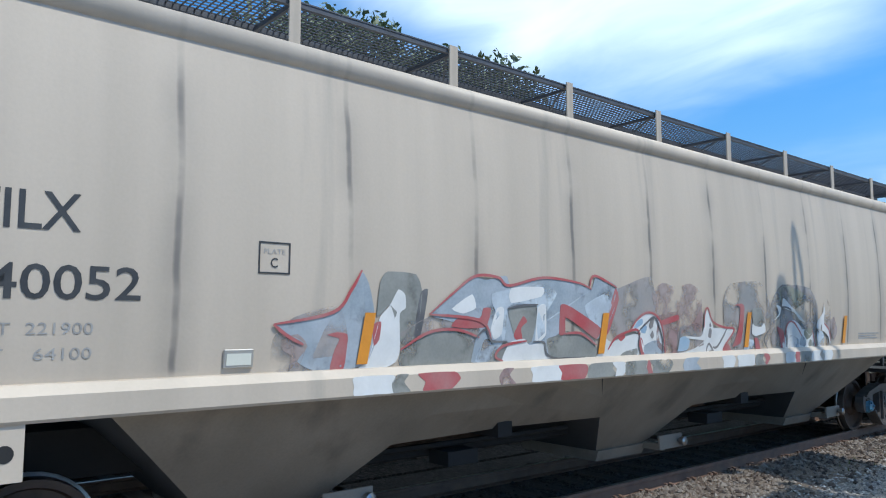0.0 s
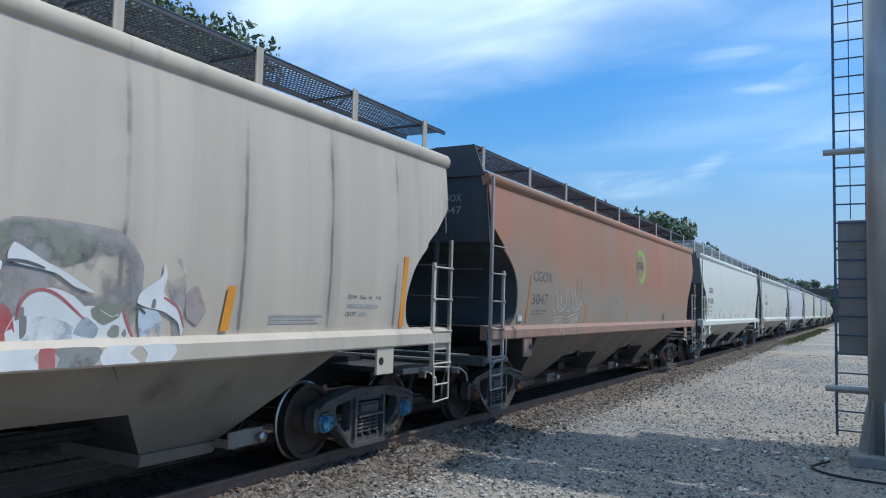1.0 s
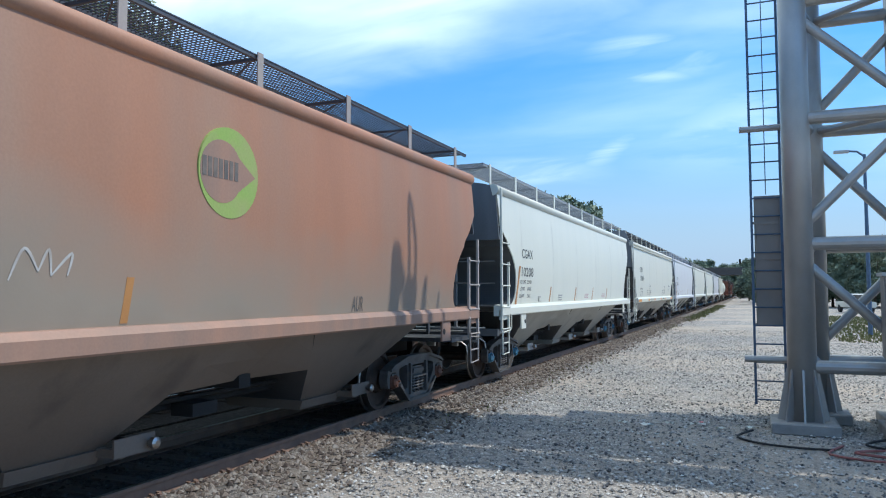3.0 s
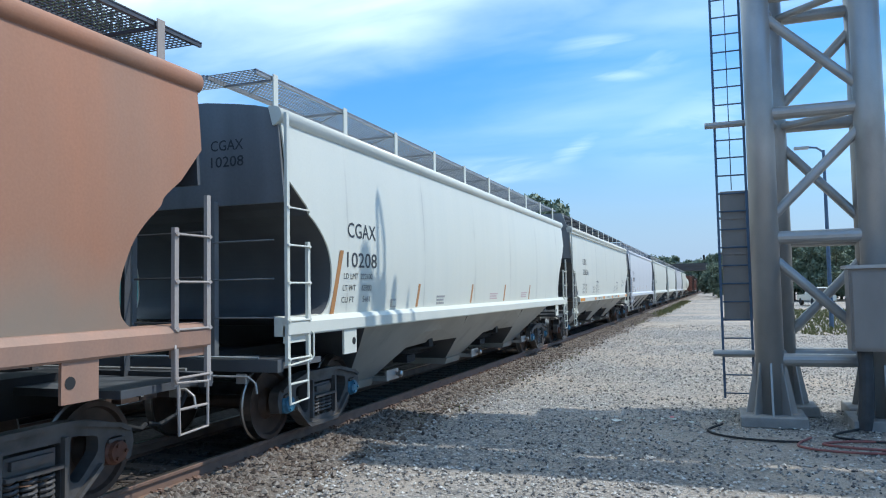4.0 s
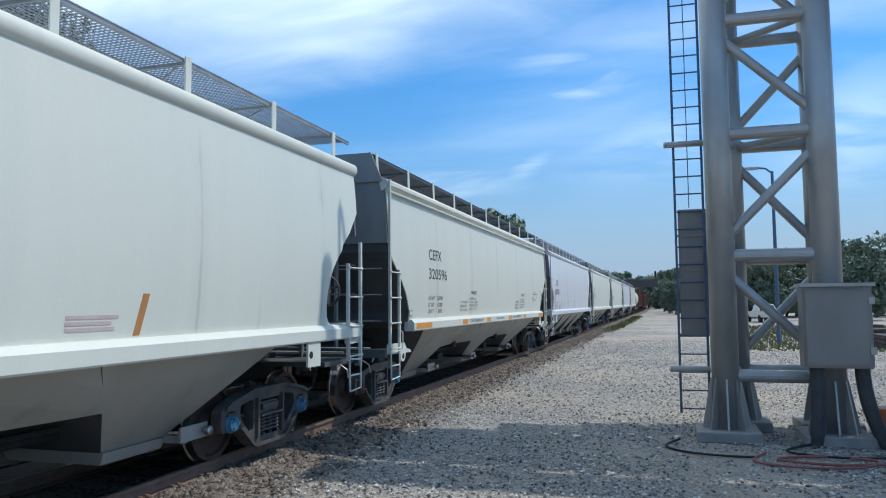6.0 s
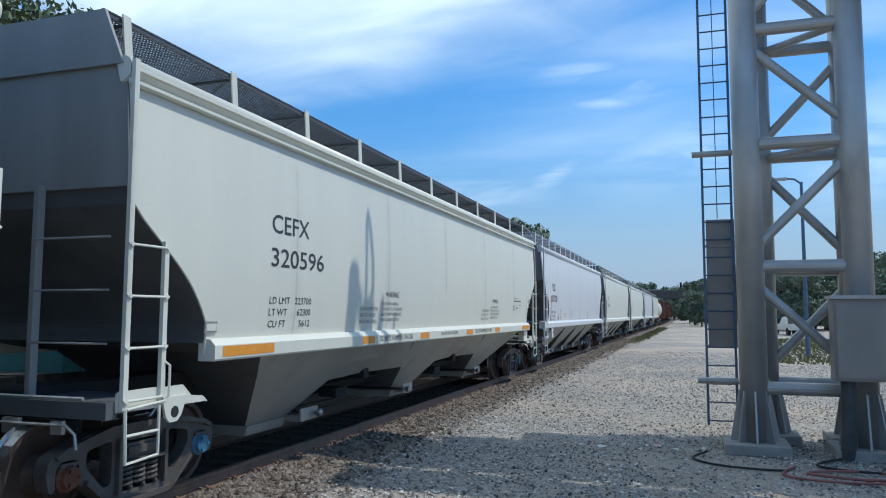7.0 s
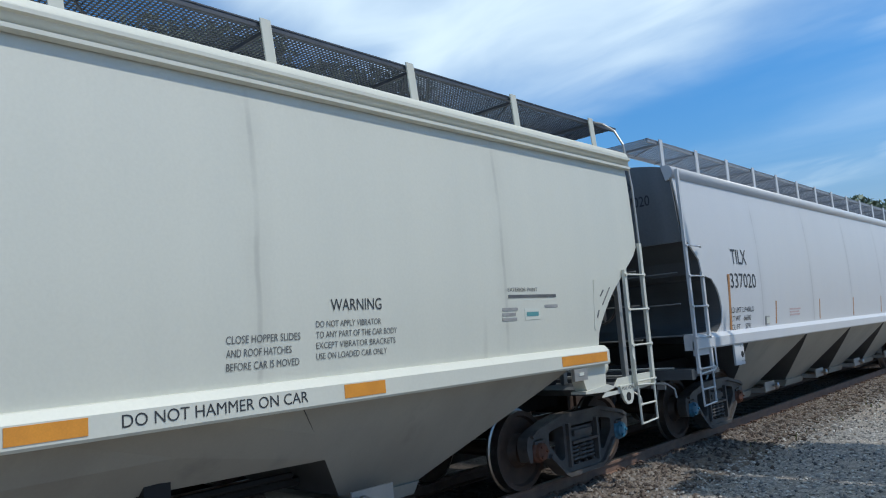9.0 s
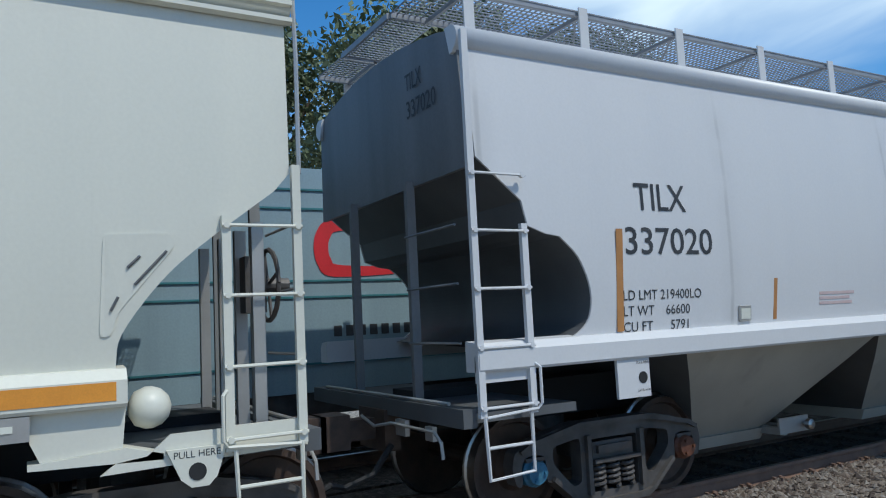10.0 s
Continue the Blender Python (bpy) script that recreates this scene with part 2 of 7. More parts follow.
def welded(m, start, step, depth):
    """Side paint with grime settled along the wavering weld seams."""
    n, l = m.node_tree.nodes, m.node_tree.links
    b = n["Principled BSDF"]
    old = b.inputs["Base Color"].links[0].from_socket
    tc, sp, mp = n.new("ShaderNodeTexCoord"), n.new("ShaderNodeSeparateXYZ"), n.new("ShaderNodeMapping")
    l.new(tc.outputs["Object"], sp.inputs[0])
    l.new(tc.outputs["Object"], mp.inputs["Vector"])
    mp.inputs["Scale"].default_value = (0.2, 0.75, 1.1)
    nz = n.new("ShaderNodeTexNoise")
    nz.inputs["Scale"].default_value, nz.inputs["Detail"].default_value = 1.0, 4
    l.new(mp.outputs[0], nz.inputs["Vector"])
    y = nd(n, l, "MULTIPLY_ADD", nz.outputs["Fac"], 0.12, sp.outputs["Y"])
    q = nd(n, l, "FRACT", nd(n, l, "MULTIPLY_ADD", y, 1.0 / step, 0.5 - (start + 0.06) / step))
    d = nd(n, l, "MULTIPLY", nd(n, l, "ABSOLUTE", nd(n, l, "SUBTRACT", q, 0.5)), step)

    def fade(v, lo, hi, t0, t1):
        r = n.new("ShaderNodeMapRange")
        r.interpolation_type = "SMOOTHSTEP"
        for key, val in (("From Min", lo), ("From Max", hi), ("To Min", t0), ("To Max", t1)):
            r.inputs[key].default_value = val
        l.new(v, r.inputs["Value"])
        return r.outputs[0]
    line = fade(d, 0.006, 0.045, 1.0, 0.0)
    wide = fade(d, 0.0, 0.22, 0.3, 0.0)
    worn = fade(nz.outputs["Fac"], 0.36, 0.58, 0.15, 1.0)
    top = fade(sp.outputs["Z"], 3.45, 3.8, 1.0, 0.25)
    s = nd(n, l, "MULTIPLY", nd(n, l, "MULTIPLY", nd(n, l, "MAXIMUM", line, wide), worn), top)
    s = nd(n, l, "MULTIPLY", nd(n, l, "MULTIPLY", s, depth), fade(sp.outputs["Z"], 1.58, 1.66, 0.0, 1.0))
    mx = n.new("ShaderNodeMix")
    mx.data_type = "RGBA"
    l.new(s, mx.inputs["Factor"])
    l.new(old, mx.inputs["A"])
    mx.inputs["B"].default_value = (0.13, 0.12, 0.11, 1)
    l.new(mx.outputs["Result"], b.inputs["Base Color"])


def thin_coat(m, scale, lo, hi, most=1.0):
    """A sprayed coat that covers unevenly, with soft gaps."""
    n, l = m.node_tree.nodes, m.node_tree.links
    tc, nz, r = n.new("ShaderNodeTexCoord"), n.new("ShaderNodeTexNoise"), n.new("ShaderNodeMapRange")
    l.new(tc.outputs["Object"], nz.inputs["Vector"])
    nz.inputs["Scale"].default_value, nz.inputs["Detail"].default_value = scale, 4
    r.interpolation_type = "SMOOTHSTEP"
    for key, val in (("From Min", lo), ("From Max", hi), ("To Min", 0.0), ("To Max", most)):
        r.inputs[key].default_value = val
    l.new(nz.outputs["Fac"], r.inputs["Value"])
    l.new(r.outputs[0], n["Principled BSDF"].inputs["Alpha"])


welded(M["tan"], 1.344, 1.335, 0.85)
welded(M["white"], 1.6, 2.84, 0.28)
welded(M["cream"], 2.9, 2.9, 0.28)
welded(M["cool"], 2.9, 2.75, 0.3)


def pebbles(name, tones, dust, size, patch):
    """Crushed stone: a tone for every cell, dark joints, patches where dust covers the stones."""
    m = bpy.data.materials.new(name)
    m.use_nodes = True
    n, l = m.node_tree.nodes, m.node_tree.links
    b = n["Principled BSDF"]
    b.inputs["Roughness"].default_value = 0.95
    tc = n.new("ShaderNodeTexCoord")
    warp = n.new("ShaderNodeTexNoise")
    warp.inputs["Scale"].default_value = size * 1.5
    l.new(tc.outputs["Object"], warp.inputs["Vector"])
    add_w = n.new("ShaderNodeMix")
    add_w.data_type = "VECTOR"
    add_w.inputs["Factor"].default_value = 0.012
    l.new(tc.outputs["Object"], add_w.inputs["A"])
    l.new(warp.outputs["Color"], add_w.inputs["B"])
    cells, joint = n.new("ShaderNodeTexVoronoi"), n.new("ShaderNodeTexVoronoi")
    joint.feature = "DISTANCE_TO_EDGE"
    for v in (cells, joint):
        v.inputs["Scale"].default_value = size
        l.new(add_w.outputs["Result"], v.inputs["Vector"])
    sep = n.new("ShaderNodeSeparateColor")
    l.new(cells.outputs["Color"], sep.inputs[0])
    ramp = n.new("ShaderNodeValToRGB")
    els = ramp.color_ramp.elements
    els[0].color, els[1].color = (*tones[0], 1), (*tones[-1], 1)
    for k, t in enumerate(tones[1:-1]):
        els.new((k + 1) / (len(tones) - 1)).color = (*t, 1)
    l.new(sep.outputs[0], ramp.inputs[0])
    jr = n.new("ShaderNodeMapRange")
    jr.inputs["From Max"].default_value, jr.inputs["To Min"].default_value = 0.12, 0.45
    l.new(joint.outputs["Distance"], jr.inputs["Value"])
    jm = n.new("ShaderNodeMix")
    jm.data_type, jm.blend_type = "RGBA", "MULTIPLY"
    jm.inputs["Factor"].default_value = 1
    l.new(ramp.outputs[0], jm.inputs["A"])
    l.new(jr.outputs[0], jm.inputs["B"])
    dn = n.new("ShaderNodeTexNoise")
    dn.inputs["Scale"].default_value, dn.inputs["Detail"].default_value, dn.inputs["Roughness"].default_value = patch, 8, 0.65
    l.new(tc.outputs["Object"], dn.inputs["Vector"])
    dr = n.new("ShaderNodeValToRGB")
    dr.color_ramp.elements[0].position, dr.color_ramp.elements[1].position = 0.42, 0.62
    dr.color_ramp.elements[1].color = (0.85, 0.85, 0.85, 1)
    l.new(dn.outputs["Fac"], dr.inputs[0])
    dm = n.new("ShaderNodeMix")
    dm.data_type = "RGBA"
    l.new(dr.outputs[0], dm.inputs["Factor"])
    l.new(jm.outputs["Result"], dm.inputs["A"])
    dm.inputs["B"].default_value = (*dust, 1)
    fine = n.new("ShaderNodeTexNoise")
    fine.inputs["Scale"].default_value, fine.inputs["Detail"].default_value = 90, 4
    l.new(tc.outputs["Object"], fine.inputs["Vector"])
    fr = n.new("ShaderNodeMapRange")
    fr.inputs["To Min"].default_value, fr.inputs["To Max"].default_value = 0.4, 1.6
    l.new(fine.outputs["Fac"], fr.inputs["Value"])
    fm = n.new("ShaderNodeMix")
    fm.data_type, fm.blend_type = "RGBA", "MULTIPLY"
    fm.inputs["Factor"].default_value = 1
    l.new(dm.outputs["Result"], fm.inputs["A"])
    l.new(fr.outputs[0], fm.inputs["B"])
    l.new(fm.outputs["Result"], b.inputs["Base Color"])
    hm = n.new("ShaderNodeMath")
    hm.operation = "MULTIPLY_ADD"
    hm.inputs[1].default_value = 0.5
    l.new(joint.outputs["Distance"], hm.inputs[0])
    l.new(fine.outputs["Fac"], hm.inputs[2])
    bp = n.new("ShaderNodeBump")
    bp.inputs["Strength"].default_value, bp.inputs["Distance"].default_value = 0.8, 0.025
    l.new(hm.outputs[0], bp.inputs["Height"])
    l.new(bp.outputs[0], b.inputs["Normal"])
    return m


M["gravel"] = pebbles("crushed_stone_ground", [(0.12, 0.118, 0.115), (0.26, 0.25, 0.235), (0.35, 0.325, 0.29), (0.50, 0.465, 0.41)], (0.43, 0.352, 0.275), 26.0, 0.16)
# oily brown ballast, tones cut further to paint in shade under the cars
M["ballast_bed"] = pebbles("oily_shaded_ballast_bed", [(0.02, 0.017, 0.015), (0.05, 0.04, 0.034), (0.08, 0.064, 0.053), (0.12, 0.10, 0.085)], (0.06, 0.048, 0.04), 20.0, 0.6)
M["shoulder"] = pebbles("stained_shoulder_stone", [(0.06, 0.055, 0.05), (0.15, 0.13, 0.11), (0.22, 0.19, 0.16), (0.34, 0.305, 0.26)], (0.20, 0.155, 0.115), 24.0, 0.35)


def stones(name, tones):
    """Broken stone, a tone for every piece."""
    m = bpy.data.materials.new(name)
    m.use_nodes = True
    n, l = m.node_tree.nodes, m.node_tree.links
    b = n["Principled BSDF"]
    b.inputs["Roughness"].default_value = 0.9
    geo, ramp = n.new("ShaderNodeNewGeometry"), n.new("ShaderNodeValToRGB")
    els = ramp.color_ramp.elements
    els[0].color, els[1].color = (*tones[0], 1), (*tones[-1], 1)
    for k, t in enumerate(tones[1:-1]):
        els.new((k + 1) / (len(tones) - 1)).color = (*t, 1)
    l.new(geo.outputs["Random Per Island"], ramp.inputs[0])
    tc, nz, r, mx = n.new("ShaderNodeTexCoord"), n.new("ShaderNodeTexNoise"), n.new("ShaderNodeMapRange"), n.new("ShaderNodeMix")
    l.new(tc.outputs["Object"], nz.inputs["Vector"])
    nz.inputs["Scale"].default_value, nz.inputs["Detail"].default_value = 55, 3
    r.inputs["To Min"].default_value, r.inputs["To Max"].default_value = 0.7, 1.25
    l.new(nz.outputs["Fac"], r.inputs["Value"])
    mx.data_type, mx.blend_type = "RGBA", "MULTIPLY"
    mx.inputs["Factor"].default_value = 1
    l.new(ramp.outputs[0], mx.inputs["A"])
    l.new(r.outputs[0], mx.inputs["B"])
    l.new(mx.outputs["Result"], b.inputs["Base Color"])
    return m


M["stone"] = stones("loose_grey_stone", [(0.06, 0.06, 0.06), (0.20, 0.19, 0.18), (0.32, 0.30, 0.27), (0.39, 0.355, 0.31), (0.46, 0.43, 0.38), (0.64, 0.61, 0.56)])
# oily stones between the rails, with under-car shade added to their tones
M["oily_shaded_ballast"] = stones("oily_shaded_ballast_stone", [(0.02, 0.017, 0.015), (0.05, 0.04, 0.034), (0.085, 0.068, 0.055), (0.12, 0.10, 0.085)])
M["ballast"] = stones("brown_ballast_stone", [(0.045, 0.034, 0.028), (0.10, 0.072, 0.055), (0.16, 0.12, 0.09), (0.20, 0.165, 0.135), (0.27, 0.235, 0.195)])
M["grass"] = material("dry_verge_grass", (0.12, 0.14, 0.045), 0.9, 0, (0.20, 0.17, 0.08), 5, (1, 1, 1), 0.9, 60, 0.3)
M["leaf"] = material("broad_leaf", (0.09, 0.125, 0.06), 0.6, 0, (0.15, 0.18, 0.09), 1.2, (1, 1, 1), 1.0, 20, 0.05)
# leaf green paled in its colour to stand for the haze of distance
M["leaf_far"] = material("haze_paled_leaf", (0.135, 0.185, 0.12), 0.7, 0, (0.19, 0.23, 0.16), 0.5, (1, 1, 1), 1.0, 10, 0.05)
M["bark"] = material("grey_bark", (0.12, 0.095, 0.07), 0.9, 0, (0.07, 0.055, 0.04), 8, (1, 1, 0.2), 0.9, 40, 0.4)


# ---- mesh helpers ----
def part(name, bm, mat, parent=None, label="", smooth=False):
    me = bpy.data.meshes.new(name)
    bmesh.ops.recalc_face_normals(bm, faces=bm.faces)
    bm.to_mesh(me)
    bm.free()
    me.materials.append(M[mat] if isinstance(mat, str) else mat)
    if smooth:
        for p in me.polygons:
            p.use_smooth = True
    ob = new(name, me)
    if parent:
        ob.parent = parent
    if label:
        tagged(ob, label)
    return ob


def again(ob, name, parent, m):
    """The same mesh once more, as an object of its own."""
    o = new(name, ob.data)
    o.parent = parent
    o.matrix_basis = m
    return o


def hexa(bm, lo, hi):
    """A solid from four lower and four upper corners."""
    v = [bm.verts.new(p) for p in (*lo, *hi)]
    for f in ((3, 2, 1, 0), (4, 5, 6, 7), (0, 1, 5, 4), (1, 2, 6, 5), (2, 3, 7, 6), (3, 0, 4, 7)):
        bm.faces.new([v[i] for i in f])


def box(bm, x0, x1, y0, y1, z0, z1):
    hexa(bm, [(x0, y0, z0), (x1, y0, z0), (x1, y1, z0), (x0, y1, z0)], [(x0, y0, z1), (x1, y0, z1), (x1, y1, z1), (x0, y1, z1)])


def bar(bm, p, q, r, seg=8, r2=None):
    p, q = Vector(p), Vector(q)
    d = (q - p).normalized()
    a = d.orthogonal().normalized()
    b = d.cross(a)
    rings = []
    for c, rr in ((p, r), (q, r if r2 is None else r2)):
        rings.append([bm.verts.new(c + (a * math.cos(2 * math.pi * k / seg) + b * math.sin(2 * math.pi * k / seg)) * rr) for k in range(seg)])
    for k in range(seg):
        bm.faces.new((rings[0][k], rings[0][(k + 1) % seg], rings[1][(k + 1) % seg], rings[1][k]))
    bm.faces.new(rings[0][::-1])
    bm.faces.new(rings[1])


def path_bar(bm, pts, r, seg=6):
    """One bent tube through all the points."""
    pts = [Vector(p) for p in pts]
    rings, a = [], None
    for k, p in enumerate(pts):
        d = (pts[min(k + 1, len(pts) - 1)] - pts[max(k - 1, 0)]).normalized()
        a = d.orthogonal().normalized() if a is None else (a - d * a.dot(d)).normalized()
        b = d.cross(a)
        rings.append([bm.verts.new(p + (a * math.cos(2 * math.pi * q / seg) + b * math.sin(2 * math.pi * q / seg)) * r) for q in range(seg)])
    for s, t in zip(rings, rings[1:]):
        for q in range(seg):
            bm.faces.new((s[q], s[(q + 1) % seg], t[(q + 1) % seg], t[q]))
    bm.faces.new(rings[0][::-1])
    bm.faces.new(rings[-1])


def prism(bm, pts, y0, y1):
    """Closed outline in (x, z), drawn out along y."""
    a = [bm.verts.new((x, y0, z)) for x, z in pts]
    b = [bm.verts.new((x, y1, z)) for x, z in pts]
    n = len(pts)
    for k in range(n):
        bm.faces.new((a[k], a[(k + 1) % n], b[(k + 1) % n], b[k]))
    bm.faces.new(a[::-1])
    bm.faces.new(b)


def plate(bm, pts, x0, x1):
    """Closed outline in (y, z), drawn out along x."""
    a = [bm.verts.new((x0, y, z)) for y, z in pts]
    b = [bm.verts.new((x1, y, z)) for y, z in pts]
    n = len(pts)
    for k in range(n):
        bm.faces.new((a[k], a[(k + 1) % n], b[(k + 1) % n], b[k]))
    bm.faces.new(a[::-1])
    bm.faces.new(b)


def lathe(bm, prof, axis="x", seg=24):
    """Profile of (along, radius) turned about the x or z axis."""
    rings = []
    for h, r in prof:
        ring = []
        for k in range(seg):
            c, s = math.cos(2 * math.pi * k / seg) * r, math.sin(2 * math.pi * k / seg) * r
            ring.append(bm.verts.new((h, c, s) if axis == "x" else (c, s, h)))
        rings.append(ring)
    for a, b in zip(rings, rings[1:]):
        for k in range(seg):
            bm.faces.new((a[k], a[(k + 1) % seg], b[(k + 1) % seg], b[k]))
    bm.faces.new(rings[0][::-1])
    bm.faces.new(rings[-1])


def words(text, y0, y1, z0, z1, parent, x=1.604, mat="ink", name="lettering", end=False):
    """Stencilled lettering that fills y0..y1 and z0..z1 of a side that faces +x (end: x0..x1 of an end that faces -y)."""
    cu = bpy.data.curves.new(name, "FONT")
    cu.body, cu.size, cu.extrude, cu.resolution_u = text, 1.0, 0.0, 3
    cu.offset = 0.007 if len(text) < 7 else 0.0
    tmp = new(name, cu)
    me = bpy.data.meshes.new_from_object(tmp)
    bpy.data.objects.remove(tmp)
    co = np.array([v.co for v in me.vertices])
    lo, hi = co.min(0), co.max(0)
    for v in me.vertices:
        a = y0 + (v.co.x - lo[0]) / (hi[0] - lo[0]) * (y1 - y0)
        b = z0 + (v.co.y - lo[1]) / (hi[1] - lo[1]) * (z1 - z0)
        v.co = (a, x, b) if end else (x - 0.06 * max(0.0, (b - 2.5) / 1.5) ** 2 - (LEAN * max(0.0, 2.5 - b) ** 2 if x < 1.62 else 0.0), a, b)
    me.materials.clear()
    me.materials.append(M[mat])
    if z1 - z0 < 0.03:
        o = new(name, me)
        o.parent = parent
        return
    bm = bmesh.new()
    bm.from_mesh(me)
    left = set(bm.faces)
    while left:
        todo, glyph = [left.pop()], []
        while todo:
            f = todo.pop()
            glyph.append(f)
            for v in f.verts:
                for g in v.link_faces:
                    if g in left:
                        left.remove(g)
                        todo.append(g)
        one = bmesh.new()
        made = {}
        for f in glyph:
            for v in f.verts:
                if v not in made:
                    made[v] = one.verts.new(v.co)
            one.faces.new([made[v] for v in f.verts])
        part("letter", one, mat, parent)
    bm.free()


def lines_of(parent, y, z, w, h, n, mat="faint_ink", x=1.602):
    """Writing too small to read: one bar a line."""
    for k in range(n):
        bm = bmesh.new()
        ww = w * (1.0, 0.86, 0.93, 0.7)[k % 4]
        zz = z - k * h * 1.7
        box(bm, x, x + 0.002, y, y + ww, zz, zz + h)
        lay(bm)
        part("lettering", bm, mat, parent)


LEAN = 0.058


def lay(bm):
    """Leans a flat thing to lie on the lower part of a car's side."""
    for v in bm.verts:
        v.co.x -= LEAN * max(0.0, 2.5 - v.co.z) ** 2


# ---- ground and track ----
TRACK_X, RAIL_Z = -6.2, 0.2


def ground():
    xs = np.concatenate([np.linspace(-1500, -60, 12), np.linspace(-50, -9, 30), np.linspace(-8.5, 8, 150), np.linspace(8.5, 50, 40), np.linspace(60, 1500, 12)])
    ys = np.concatenate([np.linspace(-1500, -40, 12), np.linspace(-30, 2, 40), np.linspace(2.1, 26, 220), np.linspace(26.5, 90, 80), np.linspace(100, 3000, 30)])
    vs, nx = [], len(xs)
    for y in ys:
        for x in xs:
            z = 0.0
            if -12 < x < 40 and -10 < y < 90:
                z = 0.025 * noise.noise((x * 0.5, y * 0.5, 0)) + 0.012 * noise.noise((x * 2.3, y * 2.3, 3)) + 0.008 * noise.noise((x * 6, y * 6, 5))
                if x < -3.9:
                    z = z * 0.4 - 0.015
            vs.append((float(x), float(y), z - 0.02))
    fs = [(j * nx + i, j * nx + i + 1, (j + 1) * nx + i + 1, (j + 1) * nx + i) for j in range(len(ys) - 1) for i in range(nx - 1)]
    me = bpy.data.meshes.new("ground")
    me.from_pydata(vs, [], fs)
    me.materials.append(M["gravel"])
    for p in me.polygons:
        p.use_smooth = True
    tagged(new("ground", me), "pale dusty crushed stone yard ground", "ground", kind="structure")


def shoulder_bank():
    """Low uneven bank of stained stone beside the near rail, half burying the tie ends."""
    xs, ys = np.linspace(-5.36, -4.15, 22), np.concatenate([np.arange(-4, 45, 0.07), np.arange(45, 200, 1.2)])
    vs = []
    for y in ys:
        wave = 0.16 * noise.noise((3.1, y * 0.35, 0))
        for x in xs:
            q = (x + 5.36) / (1.21 + wave)
            z = 0.055 - 0.075 * min(1.3, q) + (0.035 * noise.noise((x * 4.5, y * 4.5, 1)) + 0.02 * noise.noise((x * 13, y * 13, 7))) * max(0.0, 1.15 - q)
            vs.append((float(x), float(y), z - (0.05 if x > -4.2 else 0.0)))
    nx = len(xs)
    fs = [(j * nx + i, j * nx + i + 1, (j + 1) * nx + i + 1, (j + 1) * nx + i) for j in range(len(ys) - 1) for i in range(nx - 1)]
    me = bpy.data.meshes.new("ballast_shoulder")
    me.from_pydata(vs, [], fs)
    me.materials.append(M["shoulder"])
    tagged(new("ballast_shoulder", me), "low bank of rust-stained stone beside the track", "ballast", kind="structure")


def scatter(name, mat, n, place, size, label, seed):
    """Loose stones: small uneven octahedra in one mesh."""
    rng = np.random.default_rng(seed)
    xy = place(rng, n)
    n = len(xy)
    base = np.array([(1, 0, 0), (0, 1, 0), (-1, 0, 0), (0, -1, 0), (0, 0, 1), (0, 0, -1)], float)
    s = size[0] + (size[1] - size[0]) * rng.random(n) ** 2.5
    ang = rng.random(n) * 6.28
    v = base[None] * (0.7 + 0.6 * rng.random((n, 6, 1))) * s[:, None, None] * np.array([1, 0.8, 0.6])
    c, si = np.cos(ang)[:, None], np.sin(ang)[:, None]
    v = np.stack([v[..., 0] * c - v[..., 1] * si, v[..., 0] * si + v[..., 1] * c, v[..., 2]], -1)
    v[..., 0] += xy[:, :1]
    v[..., 1] += xy[:, 1:2]
    v[..., 2] += xy[:, 2:3] + s[:, None] * 0.2
    tri = np.array([(0, 1, 4), (1, 2, 4), (2, 3, 4), (3, 0, 4), (1, 0, 5), (2, 1, 5), (3, 2, 5), (0, 3, 5)])
    f = (tri[None] + 6 * np.arange(n)[:, None, None]).reshape(-1, 3)
    me = bpy.data.meshes.new(name)
    me.from_pydata(v.reshape(-1, 3).tolist(), [], f.tolist())
    me.materials.append(M[mat])
    return tagged(new(name, me), label, "gravel", kind="stuff")


def yard(rng, n):
    y = 3.0 + 40 * rng.random(n) ** 1.7
    x = -5.0 + rng.random(n) * (7.5 + y * 0.35)
    return np.stack([x, y, np.full(n, -0.01)], 1)


def shoulder(rng, n):
    y = 2.0 + 60 * rng.random(n) ** 1.5
    x = -5.38 + np.abs(rng.normal(0.0, 0.55, n))
    return np.stack([x, y, 0.045 - 0.055 * np.minimum(1.0, (x + 5.36) / 1.2)], 1)


def between(rng, n):
    y = -2 + 50 * rng.random(n) ** 1.3
    x = -6.2 + (rng.random(n) - 0.5) * 2.9
    return np.stack([x, y, np.full(n, 0.015)], 1)


RAIL_PROFILE = [(-0.07, 0), (0.07, 0), (0.07, 0.012), (0.012, 0.03), (0.009, 0.12), (0.036, 0.132), (0.036, 0.162), (0.028, 0.168), (-0.028, 0.168), (-0.036, 0.162),
                (-0.036, 0.132), (-0.009, 0.12), (-0.012, 0.03), (-0.07, 0.012)]


